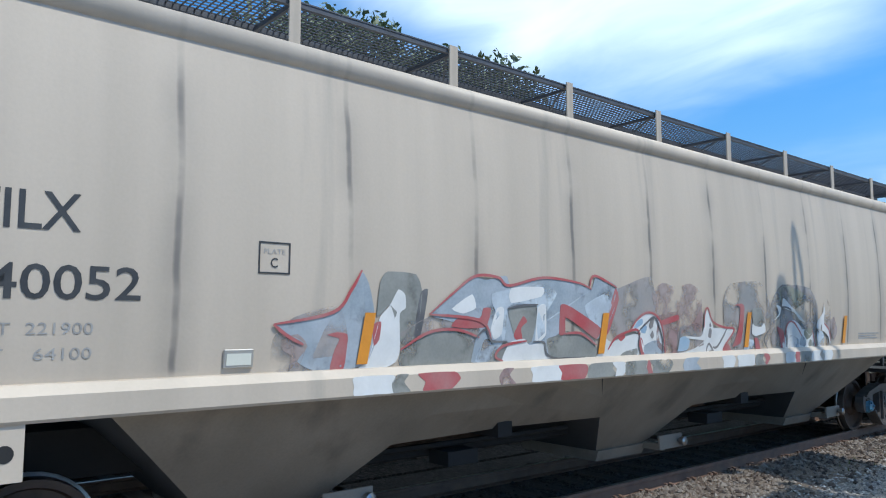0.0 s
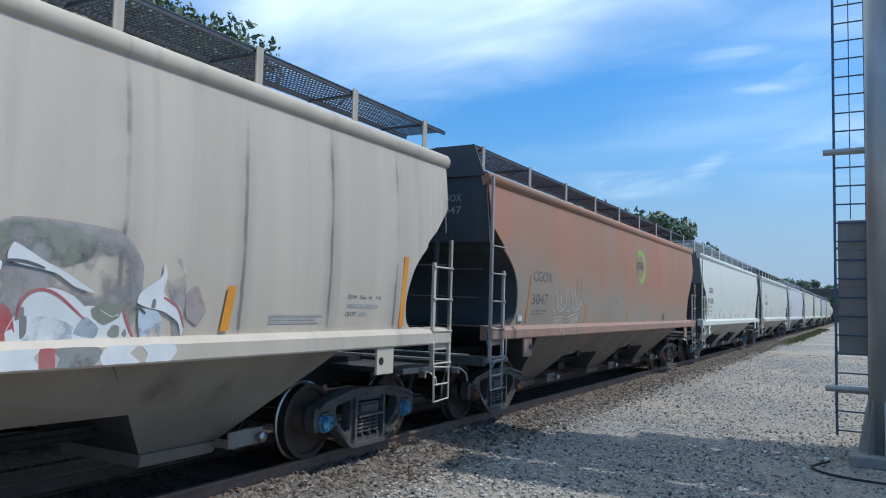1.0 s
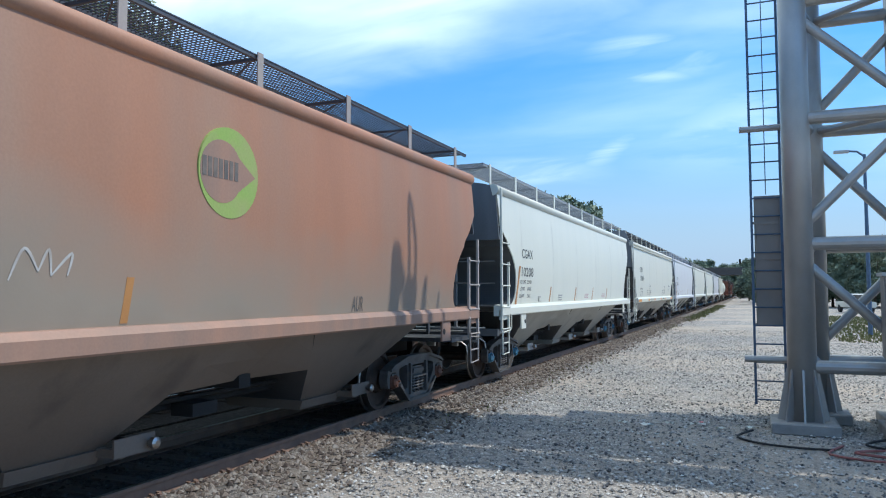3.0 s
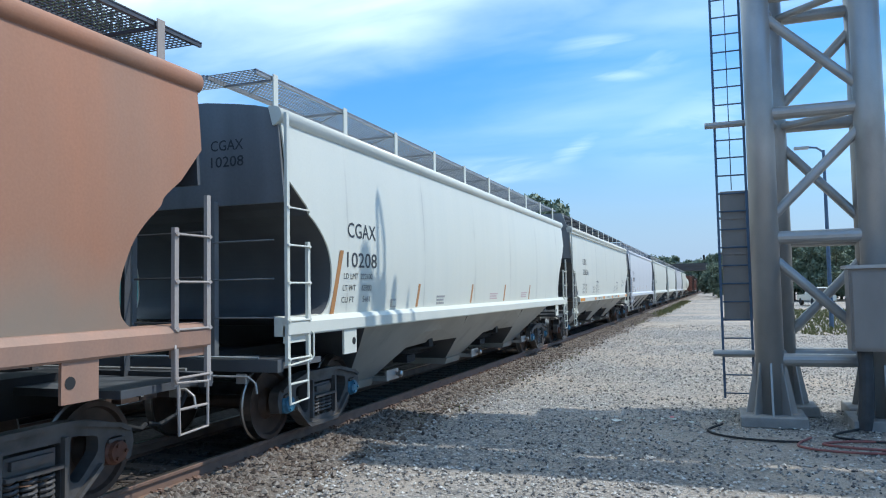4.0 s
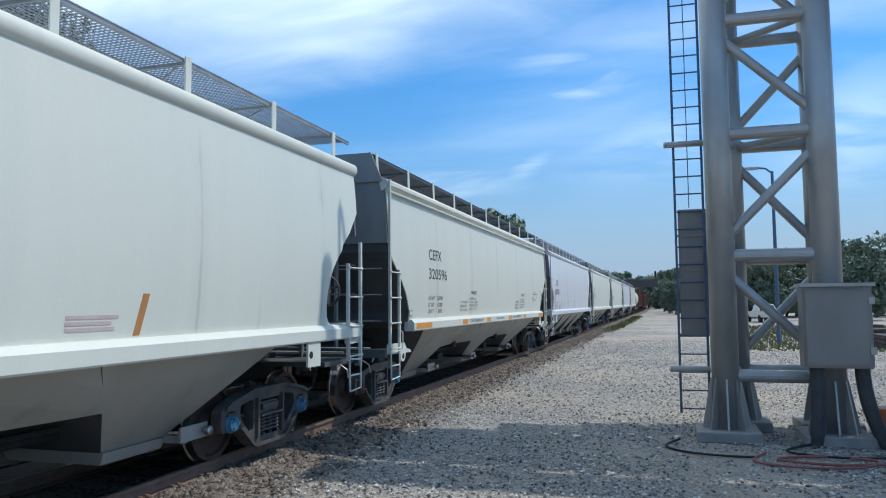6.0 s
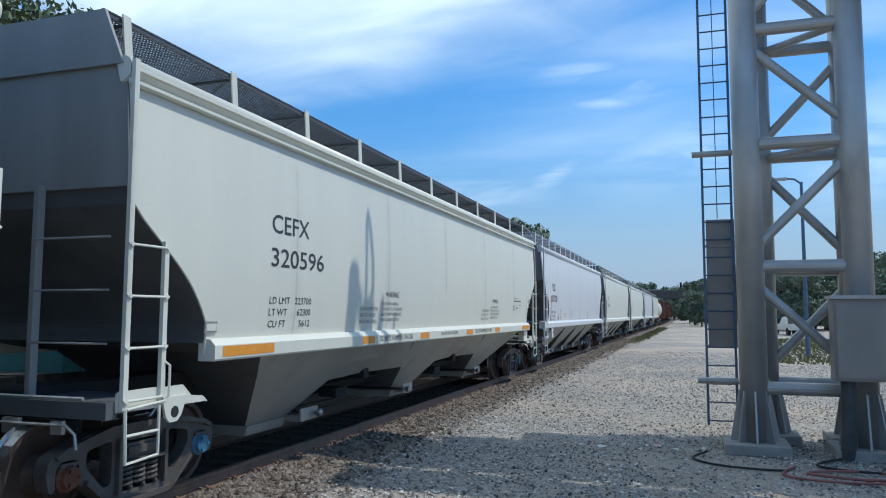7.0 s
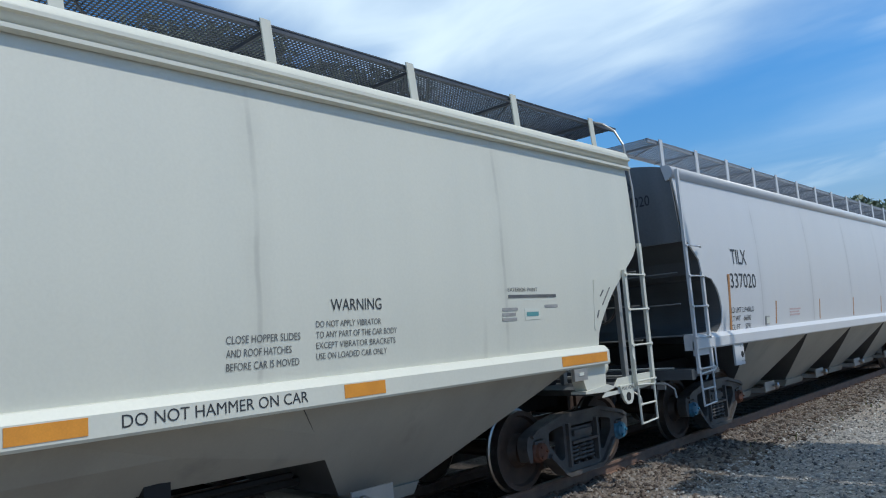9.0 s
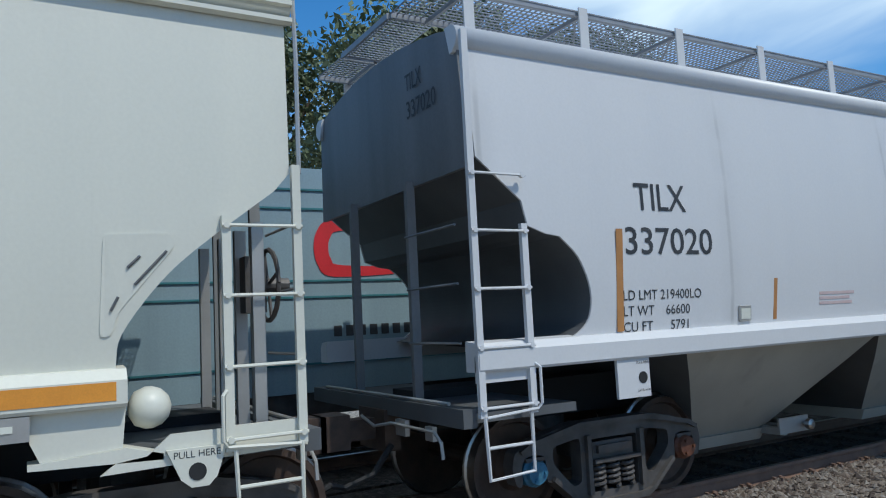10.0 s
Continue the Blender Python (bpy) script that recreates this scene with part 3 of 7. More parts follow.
def track(name, x, near):
    t = tagged(new(name), "rusty rails on weathered timber ties in brown ballast", "railway track", kind="structure")
    for s in (-1, 1):
        bm = bmesh.new()
        prism(bm, [(px + x + s * 0.753, pz + RAIL_Z - 0.168) for px, pz in RAIL_PROFILE], -60, 420)
        r = part("rail", bm, "rail", t)
        bm = bmesh.new()
        box(bm, x + s * 0.753 - 0.03, x + s * 0.753 + 0.03, -60, 420, RAIL_Z - 0.001, RAIL_Z + 0.003)
        part("rail_head", bm, "railhead", r, "worn bright running surface")
    bm = bmesh.new()
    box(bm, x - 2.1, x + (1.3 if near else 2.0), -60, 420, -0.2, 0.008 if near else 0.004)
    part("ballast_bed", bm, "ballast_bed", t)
    first = None
    k = 0
    for y in np.arange(-6, 90 if near else 60, 0.53):
        dx = 0.04 * math.sin(k * 2.7)
        k += 1
        if first is None:
            bm = bmesh.new()
            box(bm, -1.3, 1.3, -0.115, 0.115, -0.15, 0.0)
            bmesh.ops.bevel(bm, geom=bm.edges[:], offset=0.012, segments=1, affect="EDGES")
            first = part("tie", bm, "tie", t)
            first.matrix_basis = pose(x + dx, y, RAIL_Z - 0.172)
        else:
            again(first, "tie", t, pose(x + dx, y, RAIL_Z - 0.172, 0, 0, 1.2 * math.sin(k * 5.1)))
    if near:
        seat = None
        for k, y in enumerate(np.arange(2.48, 44, 0.53)):
            m = pose(x + 0.753, y, RAIL_Z - 0.172, 0, 0, 1.5 * math.sin(k * 3.3))
            if seat is None:
                bm = bmesh.new()
                box(bm, -0.17, 0.17, -0.09, 0.09, 0.0, 0.02)
                for a, b in ((0.085, -0.05), (0.09, 0.05), (0.145, 0.0), (-0.085, 0.05), (-0.09, -0.05)):
                    bar(bm, (a, b, 0.015), (a, b, 0.055), 0.012, 6)
                    box(bm, a - 0.022, a + 0.022, b - 0.018, b + 0.018, 0.055, 0.07)
                seat = part("tie_plate", bm, "rail", t, "rusty tie plate with spikes")
                seat.matrix_basis = m
            else:
                again(seat, "tie_plate", t, m)



# ---- covered hopper cars ----
W = 1.6
CUT_ROUND = [(4.02, 0.06), (3.24, 0.11), (2.94, 0.54), (2.84, 0.58), (2.76, 0.72), (2.60, 0.92), (2.42, 1.06), (2.2, 1.14), (1.9, 1.15), (1.72, 1.09), (1.62, 0.98), (1.56, 0.82)]
CUT_STEP = [(4.02, 0.06), (3.02, 0.10), (2.69, 0.50), (2.49, 0.55), (2.43, 0.72), (2.41, 0.86), (2.25, 1.04), (2.03, 1.15), (1.85, 1.17), (1.70, 1.12), (1.60, 0.98), (1.56, 0.84)]
CUT_SLANT = [(4.02, 0.04), (2.80, 0.10), (2.68, 0.22), (2.28, 0.74), (2.05, 0.98), (1.79, 1.17), (1.63, 1.20), (1.56, 1.20)]
CUT_SLANT_REAR = [(4.02, 0.04), (2.80, 0.05), (2.68, 0.15), (2.28, 0.67), (2.05, 0.90), (1.79, 1.08), (1.63, 1.11), (1.56, 1.11)]
CUT_REAR = [(4.02, 0.04), (3.30, 0.04), (2.95, 0.36), (2.78, 0.58), (2.68, 0.64), (2.5, 0.84), (2.3, 0.99), (2.0, 1.10), (1.75, 1.08), (1.64, 1.0), (1.56, 0.86)]


def eased(cut, first):
    """Rounds off a cut-away outline of (z, y) from the corner numbered first on."""
    out = list(cut[:first])
    for k in range(first, len(cut) - 1):
        a, b, c, d = (Vector(cut[min(max(k + q, first), len(cut) - 1)]) for q in (-1, 0, 1, 2))
        for i in range(4):
            t = i / 4
            p = 0.5 * (2 * b + (c - a) * t + (2 * a - 5 * b + 4 * c - d) * t * t + (3 * b - a - 3 * c + d) * t ** 3)
            out.append((p.x, p.y))
    out.append(cut[-1])
    return sorted(out, reverse=True)


CUT_ROUND, CUT_STEP, CUT_SLANT, CUT_SLANT_REAR, CUT_REAR = eased(CUT_ROUND, 3), eased(CUT_STEP, 5), eased(CUT_SLANT, 2), eased(CUT_SLANT_REAR, 2), eased(CUT_REAR, 2)


def bulge(z, amount):
    """Half width of the rounded side at height z."""
    return W - amount * max(0.0, (z - 2.5) / 1.5) ** 2 - LEAN * max(0.0, 2.5 - z) ** 2


def side_sheet(bm, L, front, rear, amount, sx):
    """Side plating between the cut-away ends, slightly rounded towards the eave."""
    zs = sorted({z for z, _ in front} | {z for z, _ in rear} | {round(1.6 + 0.075 * k, 3) for k in range(31)} | {1.45}, reverse=True)

    def at(cut, z):
        zz, yy = [c[0] for c in cut][::-1], [c[1] for c in cut][::-1]
        return float(np.interp(z, zz, yy))
    rows = []
    for z in zs:
        y0, y1 = at(front, z), L - at(rear, z)
        ys = [y0] + [y0 + (y1 - y0) * k / 13 for k in range(1, 13)] + [y1]
        rows.append([(y, z) for y in ys])
    for off, flip in ((0.0, False), (-0.02, True)):
        vs = [[bm.verts.new((sx * (bulge(z, amount) + off), y, z)) for y, z in r] for r in rows]
        for a, b in zip(vs, vs[1:]):
            for k in range(len(a) - 1):
                bm.faces.new((a[k], b[k], b[k + 1], a[k + 1]))
        if not flip:
            outer = vs
        else:
            ring = lambda g: g[0] + [r[-1] for r in g[1:]] + g[-1][-2::-1] + [r[0] for r in g[-2:0:-1]]
            o, i = ring(outer), ring(vs)
            for k in range(len(o)):
                bm.faces.new((o[k], o[(k + 1) % len(o)], i[(k + 1) % len(i)], i[k]))


def build_wheelset():
    """A steel wheelset with its bearing caps, about its own axle."""
    bm = bmesh.new()
    bar(bm, (-0.95, 0, 0), (0.95, 0, 0), 0.085, 12)
    for s in (-1, 1):
        x = 0.753 * s
        prof = [(x - s * 0.075, 0.46), (x - s * 0.07, 0.485), (x - s * 0.045, 0.485), (x - s * 0.035, 0.462), (x + s * 0.065, 0.452), (x + s * 0.065, 0.40),
                (x + s * 0.02, 0.38), (x + s * 0.005, 0.20), (x + s * 0.09, 0.15), (x + s * 0.09, 0.09)]
        lathe(bm, [(prof[0][0], 0.1)] + prof, "x", 32)
    return bm


def build_tread(s):
    bm = bmesh.new()
    x = 0.753 * s
    a = [(x - s * 0.034, 0.4635), (x + s * 0.063, 0.4535), (x + s * 0.0665, 0.452), (x + s * 0.0665, 0.425)]
    rings = [[bm.verts.new((h, math.cos(k * math.pi / 16) * r, math.sin(k * math.pi / 16) * r)) for k in range(32)] for h, r in a]
    for p, q in zip(rings, rings[1:]):
        for k in range(32):
            bm.faces.new((p[k], p[(k + 1) % 32], q[(k + 1) % 32], q[k]))
    return bm


def build_cap(s):
    bm = bmesh.new()
    lathe(bm, [(s * 0.94, 0.125), (s * 1.07, 0.125), (s * 1.09, 0.105), (s * 1.125, 0.095), (s * 1.13, 0.04)], "x", 16)
    for k in range(3):
        a = k * 2.094
        bar(bm, (s * 1.12, 0.065 * math.cos(a), 0.065 * math.sin(a)), (s * 1.15, 0.065 * math.cos(a), 0.065 * math.sin(a)), 0.018, 6)
    return bm


def rounded(pts, r):
    """A closed outline with its corners cut twice."""
    out = []
    n = len(pts)
    for k in range(n):
        a, b, c = (Vector(pts[(k + q) % n]) for q in (-1, 0, 1))
        ra, rc = min(r, (a - b).length * 0.45), min(r, (c - b).length * 0.45)
        p, q = b + (a - b).normalized() * ra, b + (c - b).normalized() * rc
        out += [p, p.lerp(b, 0.55).lerp(q.lerp(b, 0.55), 0.5), q]
    return [(v.x, v.y) for v in out]


def pierced(bm, outer, holes, x0, x1):
    """A plate in (y, z) with openings through it, from x0 to x1."""
    sheets = []
    for x in (x0, x1):
        loops, edges = [], []
        for pts in (outer, *holes):
            vs = [bm.verts.new((x, y, z)) for y, z in pts]
            edges += [bm.edges.new((vs[i], vs[(i + 1) % len(vs)])) for i in range(len(vs))]
            loops.append(vs)
        bmesh.ops.triangle_fill(bm, use_beauty=True, edges=edges)
        sheets.append(loops)
    for a, b in zip(*sheets):
        for i in range(len(a)):
            bm.faces.new((a[i], a[(i + 1) % len(a)], b[(i + 1) % len(b)], b[i]))


def build_sideframe(s):
    """Cast side frame: arched top chord, two rounded windows, spring opening and pedestal jaws."""
    bm = bmesh.new()
    lo, hi = sorted((s * 0.93, s * 1.07))
    arm = [(0.42, 0.82), (0.70, 0.775), (0.96, 0.70), (1.09, 0.64), (1.12, 0.52), (1.08, 0.36), (1.02, 0.36), (1.02, 0.54), (0.97, 0.60), (0.81, 0.60), (0.765, 0.54), (0.765, 0.36), (0.70, 0.35), (0.44, 0.13), (0.36, 0.09)]
    outer = rounded(arm + [(-y, z) for y, z in arm[::-1]], 0.035)
    window = [(0.385, 0.69), (0.69, 0.645), (0.69, 0.50), (0.475, 0.275), (0.385, 0.30)]
    spring = [(-0.285, 0.20), (0.285, 0.20), (0.285, 0.66), (-0.285, 0.66)]
    holes = [rounded(window, 0.05), rounded([(-y, z) for y, z in window], 0.05), rounded(spring, 0.03)]
    pierced(bm, outer, holes, lo, hi)
    # raised flange along the top chord and round the foot
    a, b = sorted((s * 1.07, s * 1.115))
    plate(bm, [(-1.05, 0.655), (-0.94, 0.715), (-0.42, 0.825), (0.42, 0.825), (0.94, 0.715), (1.05, 0.655), (1.03, 0.625), (0.92, 0.675), (0.41, 0.775), (-0.41, 0.775), (-0.92, 0.675), (-1.03, 0.625)], a, b)
    plate(bm, [(-0.44, 0.125), (-0.36, 0.085), (0.36, 0.085), (0.44, 0.125), (0.42, 0.155), (0.35, 0.135), (-0.35, 0.135), (-0.42, 0.155)], a, b)
    for e in (-1, 1):
        plate(bm, [(e * 0.44, 0.125), (e * 0.72, 0.365), (e * 0.70, 0.40), (e * 0.42, 0.155)], a, b)
        # column flanges, bearing adapter
        plate(bm, [(e * 0.29, 0.19), (e * 0.335, 0.19), (e * 0.335, 0.70), (e * 0.29, 0.70)], a, b)
        plate(bm, [(e * 0.79, 0.585), (e * 0.99, 0.585), (e * 0.98, 0.55), (e * 0.80, 0.55)], lo, hi + 0.02 if s > 0 else hi)
    return bm


def build_spring():
    bm = bmesh.new()
    pts = [(0.062 * math.cos(a), 0.062 * math.sin(a), 0.22 + 0.235 * a / (2 * math.pi * 5)) for a in np.linspace(0, 2 * math.pi * 5, 56)]
    path_bar(bm, pts, 0.0175, 6)
    return bm


DATA = {}


def shared(key, build, mat, parent, m=None, name="", label="", smooth=False):
    """A part whose mesh is built once and used again."""
    if key not in DATA:
        DATA[key] = part(name or key, build(), mat, parent, label, smooth)
        o = DATA[key]
    else:
        o = new(name or key, DATA[key].data)
        o.parent = parent
        if label:
            tagged(o, label)
    if m is not None:
        o.matrix_basis = m
    return o


WHEELSETS = []


def truck(car, y, near, caps=("blue_cap", "blue_cap")):
    def bolster():
        bm = bmesh.new()
        box(bm, -1.06, 1.06, -0.24, 0.24, 0.465, 0.63)
        for s in (-1, 1):
            box(bm, min(s * 1.06, s * 1.13), max(s * 1.06, s * 1.13), -0.27, 0.27, 0.455, 0.485)
            box(bm, min(s * 1.06, s * 1.10), max(s * 1.06, s * 1.10), -0.20, 0.20, 0.53, 0.60)
        bar(bm, (0, 0, 0.60), (0, 0, 0.78), 0.24, 16)
        for s in (-1, 1):
            box(bm, -0.7, 0.7, s * 0.42 - 0.05, s * 0.42 + 0.05, 0.40, 0.48)
        return bm
    t = shared("truck", bolster, "steel", car, Matrix.Translation((0, y, 0)), label="grimy cast-steel freight truck")
    for s in (-1, 1):
        shared("side_frame%d" % s, lambda: build_sideframe(s), "steel", t, name="side_frame")
        if near:
            for dy in (-0.17, 0.0, 0.17):
                shared("spring", build_spring, "steel", t, Matrix.Translation((s * 1.03, dy, 0)), label="rusty coil spring")
        else:
            shared("spring_box", lambda: (lambda b: (box(b, -0.06, 0.06, -0.2, 0.2, 0.22, 0.44), b)[1])(bmesh.new()), "steel", t, Matrix.Translation((s * 1.0, 0, 0)), name="spring_group")
    for e in (-1, 1):
        w = shared("wheelset", build_wheelset, "wheel", t, Matrix.Translation((0, e * 0.89, 0.462)), label="rust-brown steel wheelset", smooth=False)
        for s in (-1, 1):
            cap = caps[(e + 1) // 2]
            shared("cap%d%s" % (s, cap), lambda: build_cap(s), cap, t, Matrix.Translation((0, e * 0.89, 0.462)), name="bearing_cap", label="painted roller bearing cap")
        if len(w.data.materials) == 1:
            w.data.materials.append(M["tread"])
            for p in w.data.polygons:
                if math.hypot(p.center.y, p.center.z) > 0.425:
                    p.material_index = 1
        if near:
            WHEELSETS.append((w, e * 0.89))
    return t


def ladder(car, x, y, z0, z1, width, rungs, mat, axis="y", rung0=0.0, pitch=0.42, second=None):
    """Stiles with round rungs; axis: the way the rungs run. The far stile may stop at second."""
    bm = bmesh.new()
    for k, o in enumerate((0, width)):
        top = z1 if k == 0 or second is None else second
        if axis == "y":
            box(bm, x - 0.012, x + 0.028, y + o - 0.028, y + o + 0.028, z0, top)
        else:
            box(bm, x + o - 0.028, x + o + 0.028, y - 0.012, y + 0.028, z0, top)
    lad = part("ladder", bm, mat, car)
    for k in range(rungs):
        z = rung0 + k * pitch
        p, q = ((x + 0.035, y - 0.03, z), (x + 0.035, y + width + 0.03, z)) if axis == "y" else ((x - 0.03, y - 0.03, z), (x + width + 0.03, y - 0.03, z))
        bm = bmesh.new()
        bar(bm, p, q, 0.012, 6)
        for e in (p, q):
            c = Vector(e) + (Vector(q if e is p else p) - Vector(e)).normalized() * 0.03
            bar(bm, c - Vector((0.02, 0, 0)), c + Vector((0.012, 0, 0)), 0.022, 6)
        part("rung", bm, mat, lad)
    return lad


def stirrup(car, x, y, w, ztop, zbot, mat):
    bm = bmesh.new()
    path_bar(bm, [(x, y, ztop), (x, y + 0.02, zbot), (x, y + w, zbot + 0.02), (x, y + w, ztop)], 0.016)
    bar(bm, (x, y + 0.01, (ztop + zbot) / 2), (x, y + w, (ztop + zbot) / 2), 0.013, 6)
    part("step", bm, mat, car)


def running_boards(car, L, mat, postmat, near, lean, pitch, y_f, mesh=0.06):
    for s in (-1, 1):
        bm = bmesh.new()
        x0, x1 = sorted((s * 0.55, s * 1.27))
        z = 4.54
        if near:
            for y in np.arange(y_f, L + 0.35, mesh):
                box(bm, x0, x1, y, y + 0.011, z - 0.009, z)
            strips = round(0.72 / mesh)
            for k in range(strips + 1):
                x = x0 + (x1 - x0) * k / strips
                box(bm, x - 0.006, x + 0.006, y_f, L + 0.35, z - 0.010, z - 0.002)
        else:
            for k in range(6):
                x = x0 + (x1 - x0) * k / 5
                box(bm, x - 0.045, x + 0.045, y_f, L + 0.35, z - 0.02, z)
        box(bm, x0, x0 + 0.03, y_f, L + 0.35, z - 0.05, z + 0.005)
        box(bm, x1 - 0.03, x1, y_f, L + 0.35, z - 0.05, z + 0.005)
        n = max(2, round((L - 0.6) / pitch))
        for k in range(n + 1):
            y = 0.3 + (L - 0.6) * k / n
            box(bm, x0, x1, y - 0.015, y + 0.015, z - 0.06, z - 0.026)
            if k < n and near:
                bar(bm, (s * 1.2, y, z - 0.04), (s * 0.62, y + 0.45, z - 0.04), 0.012, 4)
        rb = part("running_board", bm, mat, car)
        for k in range(n + 1):
            y = 0.3 + (L - 0.6) * k / n
            key = "post%s%d%.2f" % (postmat, s, lean)

            def post():
                b = bmesh.new()
                a, w = s * 1.30, 0.05
                hexa(b, [(a - 0.008, -w, 4.06), (a + 0.008, -w, 4.06), (a + 0.008, w, 4.06), (a - 0.008, w, 4.06)],
                     [(a - 0.008, -w - lean, 4.56), (a + 0.008, -w - lean, 4.56), (a + 0.008, w - lean, 4.56), (a - 0.008, w - lean, 4.56)])
                return b
            shared(key, post, postmat, rb, Matrix.Translation((0, y, 0)), name="bracket")


def hopper_car(name, label, y0, L, paint, endpaint, under, front, rear, off, bays, near, sill=(0.0, 0.0), ridge=False, grate="grate", postmat=None, amount=0.09,
               lean=0.0, pitch=1.75, rail_paint=None, slope="end", outer=2.3, hood=True, gates_back=False, rack="galv", caps=("blue_cap", "blue_cap")):
    car = tagged(new(name), label, "hopper car", "covered hopper cars of the train")
    postmat = postmat or paint
    rail_paint = rail_paint or paint
    for s in (-1, 1):
        bm = bmesh.new()
        side_sheet(bm, L, front, rear, amount, s)
        part("side_sheet", bm, paint, car)
        bm = bmesh.new()
        e = W - amount
        arc = [(e - 0.035 + 0.095 * math.cos(radians(q)), 3.985 + 0.105 * math.sin(radians(q))) for q in range(-75, 91, 15)]
        prism(bm, [(s * x, z) for x, z in [(e - 0.06, 3.86), (e - 0.01, 3.87)] + arc + [(e - 0.12, 4.09)]], 0.0, L)
        for f in bm.faces:
            f.smooth = len(f.verts) == 4
        if ridge:
            prism(bm, [(s * (e + 0.05), 3.95), (s * (e + 0.085), 3.96), (s * (e + 0.085), 3.99), (s * (e + 0.05), 4.0)], 0.0, L)
            prism(bm, [(s * (e + 0.03), 3.83), (s * (e + 0.075), 3.845), (s * (e + 0.075), 3.875), (s * (e + 0.03), 3.89)], 0.0, L)
        part("eave_rail", bm, paint, car)
        bm = bmesh.new()
        prism(bm, [(s * 1.46, 1.38), (s * 1.64, 1.38), (s * 1.655, 1.40), (s * 1.655, 1.535), (s * 1.60, 1.595), (s * 1.46, 1.61)], sill[0], L - sill[1])
        part("side_sill", bm, rail_paint, car)
    # roof with a raised hatch trough
    bm = bmesh.new()
    e = W - amount
    prism(bm, [(-e + 0.05, 4.06), (e - 0.05, 4.06), (1.25, 4.11), (0.45, 4.18), (0.42, 4.28), (-0.42, 4.28), (-0.45, 4.18), (-1.25, 4.11)], 0.3, L - 0.3)
    part("roof", bm, paint, car)
    # ends: upright sheet above, slope sheet running in to the hoppers below
    for k in (0, 1):
        f = (lambda y: y) if k == 0 else (lambda y: L - y)
        bm = bmesh.new()
        w = W - amount
        hexa(bm, [(-W + 0.03, f(0.05), 2.95), (W - 0.03, f(0.05), 2.95), (W - 0.03, f(0.09), 2.95), (-W + 0.03, f(0.09), 2.95)],
             [(-w + 0.02, f(0.03), 4.06), (w - 0.02, f(0.03), 4.06), (w - 0.02, f(0.07), 4.06), (-w + 0.02, f(0.07), 4.06)])
        prism_top = [(-w + 0.04, 4.06), (w - 0.04, 4.06), (1.2, 4.13), (0.9, 4.18), (0.5, 4.23), (0.0, 4.25), (-0.5, 4.23), (-0.9, 4.18), (-1.2, 4.13)]
        prism(bm, prism_top, f(0.03), f(0.07))
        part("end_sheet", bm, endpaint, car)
        bm = bmesh.new()
        strip = [(y, z) for z, y in (front if k == 0 else rear) if z < 3.35] + [(1.95, 1.42)]
        if strip[0][1] < 2.93:
            strip.insert(0, (0.085, 2.98))
        rows = []
        for y, z in strip:
            h = bulge(z, amount) - 0.025
            rows.append([bm.verts.new((x, f(y + d), z)) for x, d in ((-h, 0.004), (h, 0.004), (h, 0.03), (-h, 0.03))])
        for a, b in zip(rows, rows[1:]):
            for i in range(4):
                bm.faces.new((a[i], a[(i + 1) % 4], b[(i + 1) % 4], b[i]))
        bm.faces.new(rows[0])
        bm.faces.new(rows[-1])
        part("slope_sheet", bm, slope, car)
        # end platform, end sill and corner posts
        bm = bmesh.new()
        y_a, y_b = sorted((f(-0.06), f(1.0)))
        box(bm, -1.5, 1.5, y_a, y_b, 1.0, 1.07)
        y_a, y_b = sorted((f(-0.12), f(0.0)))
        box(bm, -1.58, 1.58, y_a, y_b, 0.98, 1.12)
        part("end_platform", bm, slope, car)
        for x in (-0.62, 0.62):
            bm = bmesh.new()
            y_a, y_b = sorted((f(-0.02), f(0.06)))
            box(bm, x - 0.025, x + 0.025, y_a, y_b, 1.07, 3.0)
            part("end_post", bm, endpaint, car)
        for z in (1.6, 2.05, 2.5):
            bm = bmesh.new()
            bar(bm, (0.66, f(-0.06), z), (1.5, f(-0.06), z), 0.011, 5)
            part("grab_iron", bm, endpaint, car)
        # coupler
        bm = bmesh.new()
        y_a, y_b = sorted((f(0.3), f(-0.55)))
        box(bm, -0.09, 0.09, y_a, y_b, 0.76, 0.94)
        y_a, y_b = sorted((f(-0.42), f(-0.69)))
        box(bm, -0.17, 0.15, y_a, y_b, 0.70, 1.0)
        box(bm, -0.28, 0.28, min(f(-0.15), f(0.0)), max(f(-0.15), f(0.0)), 0.66, 1.02)
        part("coupler", bm, "wheel", car, "rusty knuckle coupler")
        if near:
            bm = bmesh.new()
            path_bar(bm, [(0.3, f(-0.1), 0.72), (0.33, f(-0.3), 0.5), (0.3, f(-0.55), 0.42), (0.25, f(-0.68), 0.45)], 0.028)
            part("air_hose", bm, "black", car)
            bm = bmesh.new()
            path_bar(bm, [(0.12, f(-0.30), 0.98), (0.30, f(-0.26), 0.90), (0.45, f(-0.17), 0.93), (1.22, f(-0.17), 0.93), (1.32, f(-0.17), 0.86), (1.34, f(-0.17), 0.74)], 0.014)
            part("uncoupling_lever", bm, "galv", car)
            bm = bmesh.new()
            y_a, y_b = sorted((f(-0.16), f(-0.12)))
            box(bm, 0.52, 0.70, y_a, y_b, 0.84, 0.97)
            part("lever_bracket", bm, "galv", car)
            bm = bmesh.new()
            box(bm, 1.05, 1.17, y_a, y_b, 0.85, 0.96)
            part("lever_bracket", bm, "galv", car)
            bm = bmesh.new()
